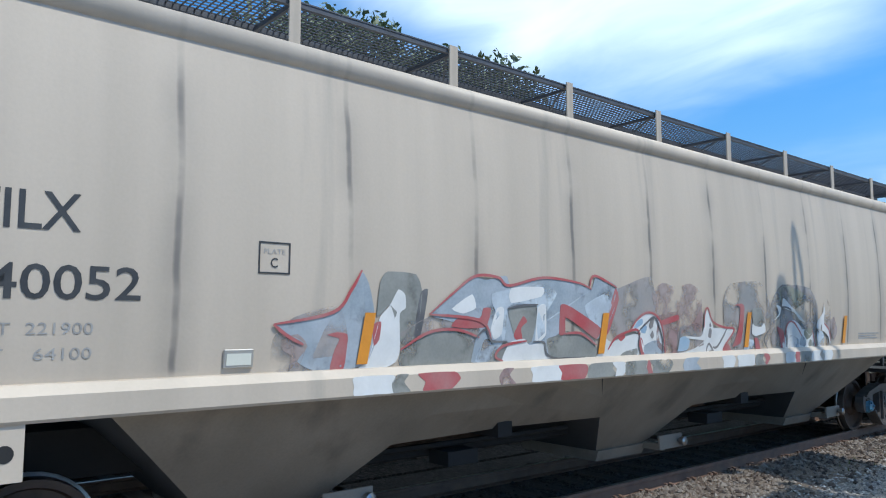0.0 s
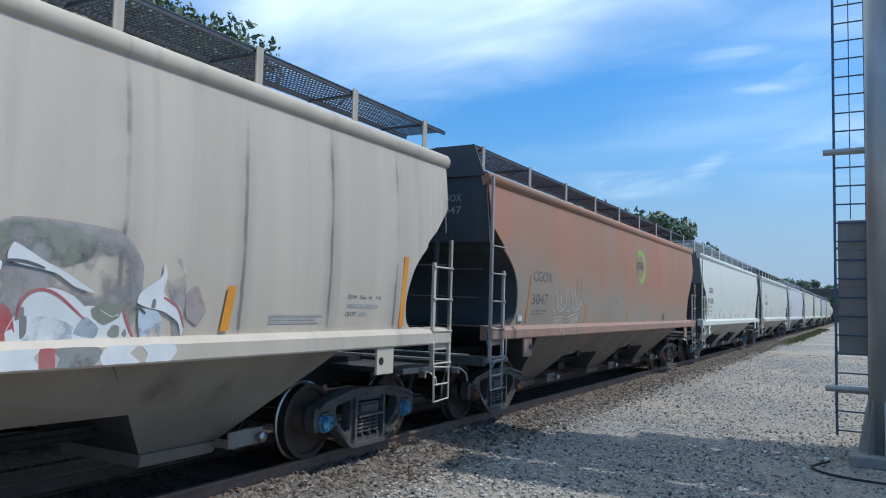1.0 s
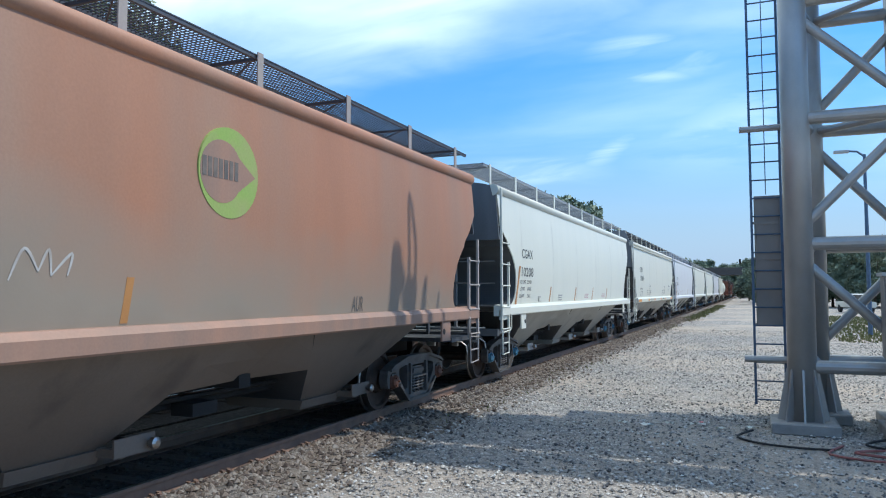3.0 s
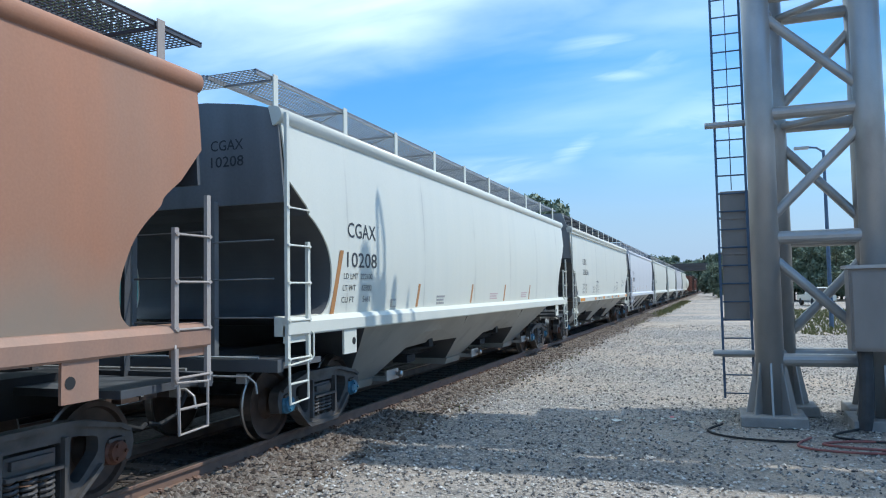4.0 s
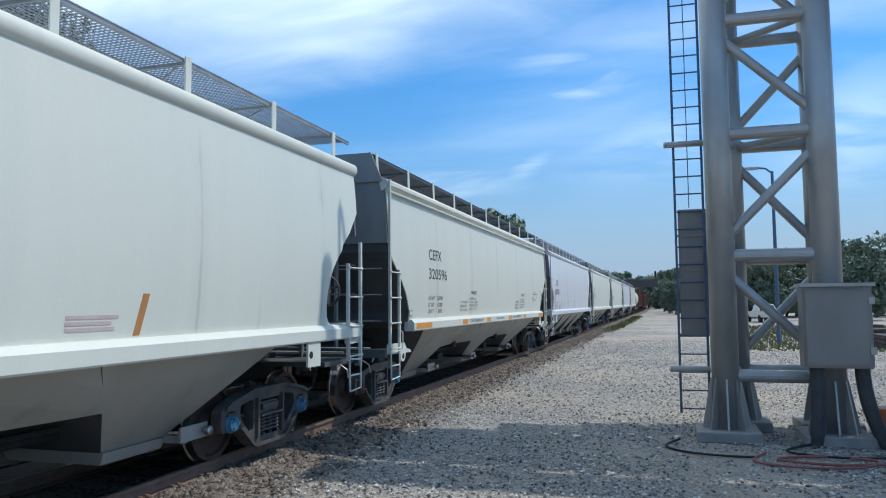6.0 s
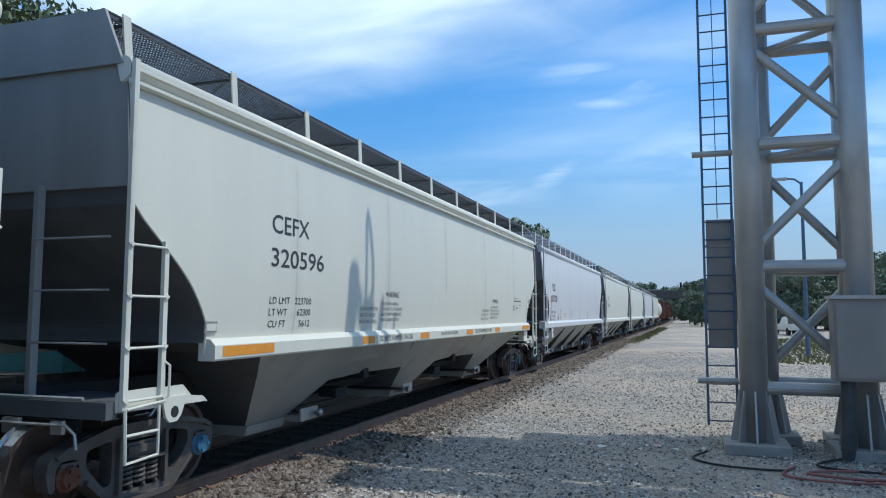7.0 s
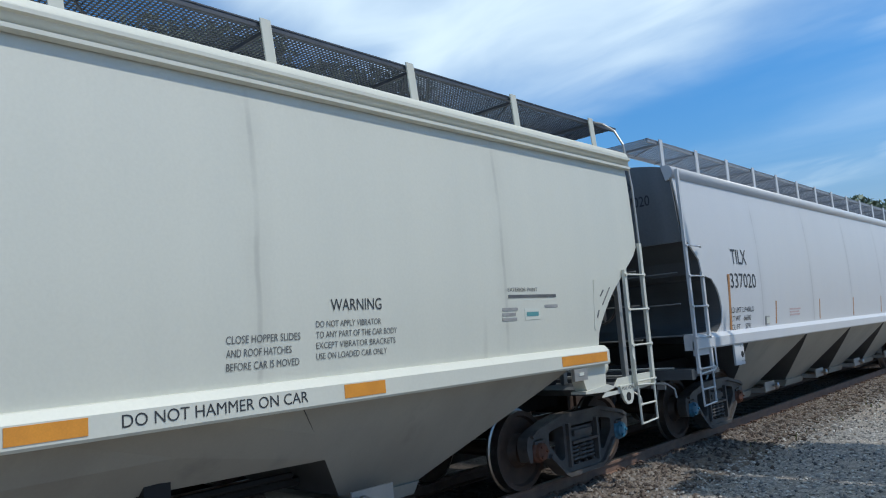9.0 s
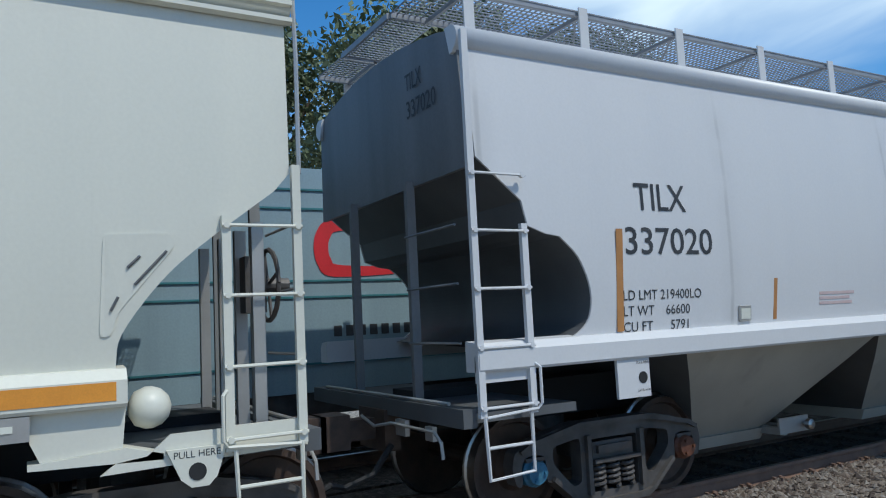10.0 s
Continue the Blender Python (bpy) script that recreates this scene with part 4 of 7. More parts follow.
            bar(bm, (-1.3, f(-0.075), 1.14), (1.3, f(-0.075), 1.14), 0.016, 6)
            part("end_pipe", bm, "galv", car)
    if hood:
        bm = bmesh.new()
        hexa(bm, [(-w + 0.03, -0.012, 4.02), (w - 0.03, -0.012, 4.02), (w - 0.03, 0.022, 4.02), (-w + 0.03, 0.022, 4.02)], [(-1.29, -0.012, 4.53), (1.29, -0.012, 4.53), (1.29, 0.022, 4.53), (-1.29, 0.022, 4.53)])
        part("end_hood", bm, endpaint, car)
    # centre sill
    bm = bmesh.new()
    box(bm, -0.26, 0.26, 0.2, L - 0.2, 0.78, 1.15)
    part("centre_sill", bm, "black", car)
    # hopper bays: inverted pyramids, with folded ridge sheets between them
    if bays == 3:
        mid = L / 2
        tops = [(2.3, 3.4, 4.3, 5.35), (mid - 1.45, mid - 0.45, mid + 0.45, mid + 1.45), (L - 5.35, L - 4.3, L - 3.4, L - outer)]
    else:
        ends = [2.3 + (L - 4.6) * k / bays for k in range(bays + 1)]
        tops = [(p + 0.01, p + 1.0, q - 1.0, q - 0.01) for p, q in zip(ends, ends[1:])]
    low = 0.36

    def half(z):
        return 0.62 + 0.898 * (z - 0.40)
    for k, (y_tl, y_bl, y_br, y_tr) in enumerate(tops):
        bm = bmesh.new()
        rings = []
        for z in (1.40, 1.12, 0.9, 0.62, low):
            q = (z - low) / (1.40 - low)
            ya, yb, w = y_bl + (y_tl - y_bl) * q, y_br + (y_tr - y_br) * q, min(1.5, half(z))
            rings.append([bm.verts.new(p) for p in ((-w, ya, z), (w, ya, z), (w, yb, z), (-w, yb, z))])
        for p, q in zip(rings, rings[1:]):
            for i in range(4):
                bm.faces.new((p[i], p[(i + 1) % 4], q[(i + 1) % 4], q[i]))
        bm.faces.new(rings[0])
        bm.faces.new(rings[-1])
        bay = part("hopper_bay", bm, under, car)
        # fore and aft bay faces take the darker slope colour as painted shade
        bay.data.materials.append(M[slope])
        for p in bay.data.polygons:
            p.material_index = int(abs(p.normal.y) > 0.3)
        # outlet frame, gate rack and capstan
        bm = bmesh.new()
        hexa(bm, [(-0.60, y_bl - 0.02, 0.27), (0.60, y_bl - 0.02, 0.27), (0.60, y_br + 0.02, 0.27), (-0.60, y_br + 0.02, 0.27)], [(-0.66, y_bl - 0.05, 0.40), (0.66, y_bl - 0.05, 0.40), (0.66, y_br + 0.05, 0.40), (-0.66, y_br + 0.05, 0.40)])
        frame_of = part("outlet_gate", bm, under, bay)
        side = -1 if gates_back and k else 1
        y_c = y_br + 0.32 if side > 0 else y_bl - 0.1
        bm = bmesh.new()
        box(bm, 0.93, 0.955, min(y_c - side * 0.42, y_c + side * 0.08), max(y_c - side * 0.42, y_c + side * 0.08), 0.36, 0.53)
        box(bm, 0.60, 0.93, y_c - side * 0.30 - 0.03, y_c - side * 0.30 + 0.03, 0.34, 0.42)
        part("gate_rack", bm, rack, frame_of)
        bm = bmesh.new()
        bar(bm, (-0.95, y_c, 0.44), (1.0, y_c, 0.44), 0.028, 8)
        knob = [(0.98, 0.035), (1.0, 0.058), (1.05, 0.058), (1.07, 0.03), (1.07, 0.0)]
        ends_k = [[bm.verts.new((hh, y_c + r * math.cos(q * math.pi / 5), 0.44 + r * math.sin(q * math.pi / 5))) for q in range(10)] for hh, r in knob[:-1]]
        for p, q in zip(ends_k, ends_k[1:]):
            for i in range(10):
                bm.faces.new((p[i], p[(i + 1) % 10], q[(i + 1) % 10], q[i]))
        bm.faces.new(ends_k[-1])
        part("capstan", bm, "tread", bay, "bright worn gate capstan")
        if bays == 3 and k + 1 < bays:
            nxt = tops[k + 1]
            z_r = 0.88
            q = (z_r - low) / (1.40 - low)
            ya, yb = y_br + (y_tr - y_br) * q, nxt[1] + (nxt[0] - nxt[1]) * q
            fold = y_tr + (nxt[0] - y_tr) * 0.55
            for sx in (-1, 1):
                bm = bmesh.new()
                cols = []
                for y_top, y_low, back in ((y_tr, ya, 0.0), (fold, (ya + yb) / 2, 0.14), (nxt[0], yb, 0.0)):
                    cols.append([bm.verts.new((sx * (1.5 - 0.02), y_top, 1.40)), bm.verts.new((sx * (half(1.14) - back * 0.5), (y_top + y_low) / 2, 1.14)), bm.verts.new((sx * (half(z_r) - back), y_low, z_r))])
                    cols[-1] += [bm.verts.new((v.co.x - sx * 0.03, v.co.y, v.co.z)) for v in cols[-1][::-1]]
                for p, q2 in zip(cols, cols[1:]):
                    for i in range(6):
                        bm.faces.new((p[i], p[(i + 1) % 6], q2[(i + 1) % 6], q2[i]))
                bm.faces.new(cols[0])
                bm.faces.new(cols[-1])
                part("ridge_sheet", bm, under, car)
            bm = bmesh.new()
            box(bm, -1.0, 1.0, (ya + yb) / 2 - 0.1, (ya + yb) / 2 + 0.1, 0.80, 1.1)
            bar(bm, (0.55, ya, 0.72), (0.55, yb, 0.72), 0.03, 6)
            bar(bm, (0.35, ya - 0.2, 0.62), (0.35, yb + 0.2, 0.62), 0.04, 6)
            box(bm, 0.40, 0.70, (ya + yb) / 2 - 0.5, (ya + yb) / 2 - 0.1, 0.52, 0.66)
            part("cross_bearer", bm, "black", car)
    # trucks
    for y in (off, L - off):
        truck(car, y, near, caps)
    running_boards(car, L, grate, postmat, near, lean, pitch, 0.0 if hood else -0.06, 0.042 if ridge else 0.06)
    if near and not hood:
        # end walk across the roof
        bm = bmesh.new()
        for y in np.arange(-0.06, 0.45, 0.06):
            box(bm, -0.545, 0.545, y, y + 0.011, 4.531, 4.54)
        for x in np.arange(-0.54, 0.55, 0.06):
            box(bm, x - 0.006, x + 0.006, -0.06, 0.43, 4.529, 4.538)
        box(bm, -0.545, 0.545, -0.085, -0.06, 4.49, 4.545)
        part("end_walk", bm, grate, car)
    # ladders, steps
    ladder(car, W + 0.02, 0.02, 1.05, 4.0 if sill[0] == 0 else 4.05, 0.46, 5 if sill[0] == 0 else 4, postmat, "y", 1.12, 0.44, second=2.5)
    ladder(car, W + 0.02, L - 0.48, 1.05, 2.5, 0.46, 4, postmat, "y", 1.12, 0.44)
    # the tall stile of the rear ladder is the outer one
    bm = bmesh.new()
    box(bm, W + 0.008, W + 0.048, L - 0.048, L + 0.008, 2.5, 2.85)
    part("stile", bm, postmat, car)
    stirrup(car, W + 0.04, 0.03, 0.42, 1.06, 0.60, postmat)
    stirrup(car, W + 0.04, L - 0.45, 0.42, 1.06, 0.60, postmat)
    for yy in (0.0, L - 0.5):
        bm = bmesh.new()
        box(bm, W - 0.02, W + 0.012, yy, yy + 0.5, 1.06 if sill[0] else 1.3, 1.2 if sill[0] else 1.5)
        part("step_plate", bm, rail_paint, car)
    # bent handhold beside the lower ladder
    for yy, e in ((0.50, 1), (L - 0.50, -1)):
        bm = bmesh.new()
        path_bar(bm, [(W + 0.05, yy, 1.42), (W + 0.075, yy + e * 0.03, 1.39), (W + 0.075, yy + e * 0.03, 1.12), (W + 0.06, yy, 1.08), (W + 0.05, yy - e * 0.46, 1.05)], 0.012)
        part("handhold", bm, postmat, car)
    return car


def mark(car, y, z0, z1, w=0.07, mat="orange", shear=0.0, x=None):
    """A reflector strip on the side."""
    bm = bmesh.new()
    x = W + (0.004 if z1 - z0 < 0.6 else 0.014) if x is None else x
    hexa(bm, [(x - 0.003, y, z0), (x, y, z0), (x, y + w, z0), (x - 0.003, y + w, z0)], [(x - 0.003, y + shear, z1), (x, y + shear, z1), (x, y + w + shear, z1), (x - 0.003, y + w + shear, z1)])
    if x < 1.65:
        lay(bm)
    part("reflector", bm, mat, car)


def jack_plate(car, y, mat, hole=0.28):
    bm = bmesh.new()
    plate(bm, [(y, 1.06), (y + 0.36, 1.06), (y + 0.36, 1.40), (y + 0.3, 1.46), (y + 0.05, 1.46), (y, 1.40)], 1.60, 1.63)
    p = part("jacking_plate", bm, mat, car)
    # black disc on the plate, painting the dark inside the hole
    bm = bmesh.new()
    bar(bm, (1.625, y + hole, 1.22), (1.634, y + hole, 1.22), 0.05, 14)
    part("hole", bm, "black", p)


CARS = []


def add(car, y0):
    CARS.append((car, y0))
    return car


LAYER = [0.0095]


def layer():
    """The next coat of spray lies a hair above the last."""
    LAYER[0] += 0.00011
    return W + LAYER[0]


def patch(car, pts, mat, x=None, name="graffiti"):
    """A sprayed shape on the side, its corners in (y, z) rounded off."""
    flat = x is not None and x > 1.65
    x = layer() if x is None else x
    n, fine = len(pts), []
    for k in range(n):
        a, b, c, d = (Vector(pts[(k + q) % n]) for q in (-1, 0, 1, 2))
        for i in range(4):
            t = i / 4
            p = 0.5 * (2 * b + (c - a) * t + (2 * a - 5 * b + 4 * c - d) * t * t + (3 * b - a - 3 * c + d) * t ** 3)
            q = b.lerp(c, t)
            fine.append(p.lerp(q, 0.45))
    bm = bmesh.new()
    plate(bm, [(p.x, p.y) for p in fine], x - 0.002, x)
    if not flat:
        lay(bm)
    part(name, bm, mat, car)


def spot(car, y, z, a, b, mat):
    patch(car, [(y - a, z), (y - a * 0.6, z + b * 0.8), (y, z + b), (y + a * 0.7, z + b * 0.7), (y + a, z), (y + a * 0.6, z - b * 0.8), (y, z - b), (y - a * 0.7, z - b * 0.7)], mat)


def stroke(car, pts, w, mat, x=None, name="graffiti"):
    """A sprayed line along points in (y, z), smoothed and thinner at its ends."""
    x = layer() if x is None else x
    p = [Vector(q) for q in pts]
    fine = []
    for k in range(len(p) - 1):
        a, b, c, d = p[max(k - 1, 0)], p[k], p[k + 1], p[min(k + 2, len(p) - 1)]
        for i in range(6):
            t = i / 6
            fine.append(0.5 * (2 * b + (c - a) * t + (2 * a - 5 * b + 4 * c - d) * t * t + (3 * b - a - 3 * c + d) * t ** 3))
    fine.append(p[-1])
    bm = bmesh.new()
    rows = []
    for k, q in enumerate(fine):
        d = (fine[min(k + 1, len(fine) - 1)] - fine[max(k - 1, 0)]).normalized()
        nrm = Vector((-d.y, d.x)) * w * 0.5 * (0.5 + min(1, 4 * k / len(fine), 4 * (len(fine) - 1 - k) / len(fine)) * 0.5)
        rows.append([bm.verts.new((xx, (q + s * nrm).x, (q + s * nrm).y)) for s, xx in ((-1, x), (1, x), (1, x - 0.002), (-1, x - 0.002))])
    for a, b in zip(rows, rows[1:]):
        for i in range(4):
            bm.faces.new((a[i], a[(i + 1) % 4], b[(i + 1) % 4], b[i]))
    if x < 1.65:
        lay(bm)
    part(name, bm, mat, car)


def placard(car, y, z, w, h, mat="ink"):
    """A small framed notice."""
    bm = bmesh.new()
    t = 0.012
    for a, b, c, d in ((y, y + w, z, z + t), (y, y + w, z + h - t, z + h), (y, y + t, z + t, z + h - t), (y + w - t, y + w, z + t, z + h - t)):
        box(bm, W + 0.002, W + 0.005, a, b, c, d)
    lay(bm)
    part("notice", bm, mat, car)


def card_holder(car, y, z, w=0.16, h=0.12):
    bm = bmesh.new()
    box(bm, W, W + 0.02, y, y + w, z, z + h)
    bmesh.ops.bevel(bm, geom=bm.edges[:], offset=0.006, segments=1, affect="EDGES")
    lay(bm)
    p = part("card_holder", bm, "galv", car)
    bm = bmesh.new()
    box(bm, W + 0.02, W + 0.023, y + 0.02, y + w - 0.02, z + 0.02, z + h - 0.03)
    lay(bm)
    part("card", bm, "white", p)


def hand_brake(car, y, back):
    """Brake wheel on its post at a car's end."""
    bm = bmesh.new()
    pts = [(0.95 + 0.26 * math.cos(a), y, 2.1 + 0.26 * math.sin(a)) for a in np.linspace(0, 2 * math.pi, 19)]
    path_bar(bm, pts, 0.018)
    for a in (0.3, 1.87, 3.44, 5.0):
        bar(bm, (0.95, y, 2.1), (0.95 + 0.25 * math.cos(a), y, 2.1 + 0.25 * math.sin(a)), 0.014, 6)
    bar(bm, (0.95, y - 0.05, 2.1), (0.95, y + 0.15, 2.1), 0.05, 10)
    w = part("brake_wheel", bm, "steel", car)
    bm = bmesh.new()
    box(bm, 0.82, 1.08, min(y + back * 0.05, y + back * 0.2), max(y + back * 0.05, y + back * 0.2), 1.9, 2.3)
    part("gear_box", bm, "steel", w)


def car_a():
    y0, L = -1.6, 17.4
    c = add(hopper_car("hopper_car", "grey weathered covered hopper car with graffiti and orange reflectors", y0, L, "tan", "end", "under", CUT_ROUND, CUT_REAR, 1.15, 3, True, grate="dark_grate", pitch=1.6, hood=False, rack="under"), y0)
    for y, z1 in ((2.5, 2.03), (5.47, 2.05), (8.47, 2.08), (11.5, 2.05)):
        mark(c, y - y0, 1.63, z1, 0.10, "orange", 0.06, W + 0.024)
    mark(c, 14.55 - y0, 1.63, 2.53, 0.10, "orange", 0.04)
    words("TILX", -0.13 - y0, 0.48 - y0, 2.50, 2.73, c)
    words("340052", -0.17 - y0, 0.85 - y0, 2.09, 2.30, c)
    words("LD LMT  221900", -0.28 - y0, 0.58 - y0, 1.885, 1.955, c, mat="faint_ink")
    words("LT WT    64100", -0.28 - y0, 0.58 - y0, 1.735, 1.805, c, mat="faint_ink")
    placard(c, 1.65 - y0, 2.30, 0.25, 0.23)
    words("PLATE", 1.69 - y0, 1.86 - y0, 2.445, 2.48, c, mat="faint_ink")
    words("C", 1.745 - y0, 1.80 - y0, 2.345, 2.415, c)
    card_holder(c, 1.42 - y0, 1.64, 0.22, 0.13)
    jack_plate(c, 1.47, "tan", 0.26)
    jack_plate(c, 15.6, "tan", 0.09)
    lines_of(c, 12.15 - y0, 1.76, 0.85, 0.022, 3)
    words("EXW  10-6   H    9-8", 13.44 - y0, 14.10 - y0, 1.965, 2.015, c, mat="thin_ink")
    lines_of(c, 13.43 - y0, 1.865, 0.62, 0.04, 1, "faint_ink")
    words("CU FT", 13.41 - y0, 13.62 - y0, 1.765, 1.815, c, mat="thin_ink")
    lines_of(c, 13.66 - y0, 1.77, 0.17, 0.04, 1, "faint_ink")
    # sprayed lettering: washes first, then fills, highlights and outlines
    patch(c, [(3.41, 1.60), (3.38, 1.83), (3.54, 1.99), (3.92, 2.08), (4.02, 1.82), (3.93, 1.60)], "spray_wash")
    patch(c, [(4.69, 1.60), (4.46, 1.82), (4.81, 2.00), (5.39, 2.08), (5.74, 1.70), (5.60, 1.60)], "spray_wash")
    patch(c, [(4.28, 2.00), (4.30, 2.27), (4.37, 2.36), (4.66, 2.35), (4.73, 2.19), (4.68, 1.81), (4.54, 1.77), (4.45, 2.00), (4.40, 2.09)], "spray_grey")
    patch(c, [(4.66, 1.84), (4.71, 2.19), (4.79, 2.23), (4.76, 2.00), (4.72, 1.83)], "spray_dark")
    patch(c, [(4.53, 1.60), (4.60, 1.79), (4.93, 1.88), (5.25, 1.86), (5.35, 1.71), (5.32, 1.60)], "spray_grey")
    patch(c, [(5.52, 1.60), (5.74, 1.80), (6.53, 1.87), (6.97, 1.78), (7.05, 1.60), (6.20, 1.60)], "spray_grey")
    patch(c, [(7.20, 2.04), (7.23, 2.24), (7.46, 2.33), (8.00, 2.46), (8.07, 2.06), (7.64, 1.88), (7.34, 1.80)], "spray_wash")
    patch(c, [(8.01, 2.28), (8.22, 2.40), (8.50, 2.36), (8.80, 2.41), (9.04, 2.29), (9.02, 1.88), (8.59, 1.83), (8.10, 2.06)], "spray_rose")
    patch(c, [(9.60, 1.67), (9.54, 2.21), (9.72, 2.44), (10.48, 2.49), (10.72, 2.26), (10.83, 1.89), (10.60, 1.60), (9.83, 1.60)], "spray_wash")
    patch(c, [(10.84, 1.65), (10.79, 2.20), (11.12, 2.47), (11.96, 2.45), (12.22, 2.18), (12.11, 1.60)], "spray_wash")
    patch(c, [(11.04, 2.41), (11.27, 2.46), (11.58, 2.42), (11.78, 2.35), (11.74, 2.22), (11.51, 2.14), (11.38, 2.11), (11.21, 2.20), (11.05, 2.19)], "spray_olive")
    patch(c, [(11.52, 2.02), (11.69, 2.28), (12.03, 2.36), (12.20, 2.14), (12.14, 1.86), (11.91, 1.81), (11.67, 1.83)], "spray_wash")
    patch(c, [(12.45, 2.34), (12.57, 2.30), (12.67, 2.11), (12.67, 1.62), (12.58, 1.60), (12.50, 1.96), (12.43, 2.15)], "spray_wash")
    patch(c, [(12.68, 1.96), (12.80, 2.04), (12.92, 1.82), (12.83, 1.69), (12.70, 1.77)], "spray_rose")
    patch(c, [(3.38, 1.94), (3.87, 2.03), (4.03, 2.21), (4.12, 2.35), (4.19, 2.26), (4.24, 2.09), (4.28, 1.82), (4.21, 1.65), (4.07, 1.60), (3.73, 1.60), (3.59, 1.67), (3.67, 1.78), (3.54, 1.85)], "spray_blue")
    patch(c, [(3.45, 1.83), (3.58, 1.87), (3.66, 1.79), (3.59, 1.60), (3.52, 1.60), (3.54, 1.71), (3.47, 1.75)], "spray_rose")
    patch(c, [(3.87, 1.60), (3.90, 1.74), (3.94, 1.83), (3.83, 1.86), (3.92, 1.88), (4.01, 1.86), (4.01, 1.74), (3.99, 1.60)], "spray_red")
    patch(c, [(4.24, 1.93), (4.32, 1.96), (4.31, 1.82), (4.26, 1.77)], "spray_red")
    patch(c, [(4.40, 2.09), (4.48, 2.22), (4.55, 2.18), (4.56, 2.07), (4.50, 2.02), (4.52, 1.73), (4.49, 1.64), (4.40, 1.60), (4.13, 1.60), (4.21, 1.65), (4.26, 1.82), (4.31, 2.00)], "spray_white")
    patch(c, [(4.81, 2.02), (5.06, 2.20), (5.31, 2.35), (5.46, 2.33), (5.71, 2.38), (5.78, 2.29), (6.21, 2.38), (6.72, 2.35), (6.94, 2.29), (7.03, 2.43), (7.36, 2.34), (7.38, 2.19), (7.17, 1.84), (7.04, 1.78), (6.88, 1.90), (6.54, 2.09), (6.45, 1.84), (6.28, 1.79), (6.32, 1.60), (5.96, 1.72), (5.71, 1.78), (5.46, 1.80), (5.39, 1.61), (5.31, 1.61), (5.35, 1.80), (5.39, 1.90), (5.06, 1.96)], "spray_blue")
    patch(c, [(5.53, 2.21), (6.21, 2.32), (6.41, 2.23), (6.24, 2.01), (6.26, 1.79), (6.11, 1.79), (6.13, 2.11), (5.75, 2.10), (5.71, 1.80), (5.52, 1.60), (5.36, 1.61), (5.44, 1.80), (5.60, 2.00)], "spray_pale")
    patch(c, [(5.78, 2.27), (6.21, 2.29), (6.19, 2.20), (5.78, 2.13)], "spray_white")
    patch(c, [(5.60, 2.08), (5.69, 2.08), (5.67, 1.85), (5.58, 1.80), (5.53, 1.90)], "spray_white")
    patch(c, [(6.14, 2.09), (6.25, 2.12), (6.27, 1.84), (6.18, 1.77), (6.12, 1.79)], "spray_white")
    patch(c, [(5.06, 2.07), (5.29, 2.20), (5.34, 2.08), (5.19, 2.03)], "spray_white")
    patch(c, [(6.84, 2.12), (7.17, 2.25), (7.28, 2.13), (7.14, 1.89), (6.97, 1.92)], "spray_pale")
    patch(c, [(5.75, 2.08), (6.13, 2.11), (6.07, 1.77), (5.89, 1.76), (5.80, 1.90)], "spray_grey")
    patch(c, [(5.83, 1.85), (5.94, 2.01), (6.00, 1.96), (5.92, 1.90), (5.95, 1.77), (5.85, 1.80)], "spray_red")
    patch(c, [(5.06, 1.92), (5.15, 2.00), (5.39, 1.99), (5.43, 2.08), (5.52, 2.08), (5.51, 2.00), (5.46, 1.91), (5.25, 1.90)], "spray_red")
    patch(c, [(6.47, 2.12), (6.58, 2.12), (6.79, 2.04), (7.11, 1.89), (7.04, 1.78), (6.79, 1.90), (6.55, 2.00), (6.55, 1.84), (6.46, 1.84)], "spray_red")
    patch(c, [(7.34, 2.31), (7.40, 2.19), (7.23, 1.83), (7.17, 1.89)], "spray_red")
    patch(c, [(5.69, 1.60), (5.78, 1.77), (5.97, 1.80), (6.04, 1.74), (6.24, 1.76), (6.28, 1.63), (6.44, 1.60), (6.61, 1.60), (6.19, 1.60), (5.96, 1.60)], "spray_white")
    patch(c, [(6.52, 1.60), (6.82, 1.60), (7.05, 1.60), (7.20, 1.78), (7.29, 1.75), (7.75, 1.83), (7.80, 1.60), (7.43, 1.60)], "spray_white")
    patch(c, [(7.46, 1.60), (7.54, 1.64), (7.75, 1.67), (7.76, 1.60), (7.61, 1.60)], "spray_grey")
    patch(c, [(7.40, 1.80), (7.49, 1.84), (7.53, 1.79), (7.45, 1.75)], "spray_red")
    patch(c, [(7.77, 1.79), (7.84, 1.77), (7.90, 1.60), (7.85, 1.60), (7.82, 1.60)], "spray_red")
    patch(c, [(7.63, 1.88), (7.73, 1.99), (7.87, 2.05), (7.97, 2.06), (8.10, 2.02), (8.19, 1.93), (8.27, 1.70), (8.28, 1.60), (7.90, 1.60), (7.81, 1.77), (7.76, 1.83), (7.67, 1.86)], "spray_white")
    patch(c, [(7.68, 1.90), (7.75, 1.97), (7.83, 1.99), (7.84, 1.94), (7.76, 1.90), (7.70, 1.88)], "spray_blue2")
    patch(c, [(7.81, 1.88), (7.86, 1.93), (7.92, 1.90), (7.89, 1.83), (7.82, 1.84)], "spray_blue2")
    patch(c, [(7.89, 1.70), (8.09, 1.75), (8.28, 1.65), (8.28, 1.60), (7.90, 1.60)], "spray_blue")
    patch(c, [(7.96, 1.92), (8.00, 2.00), (8.05, 1.99), (8.03, 1.90), (7.98, 1.88)], "spray_dark2")
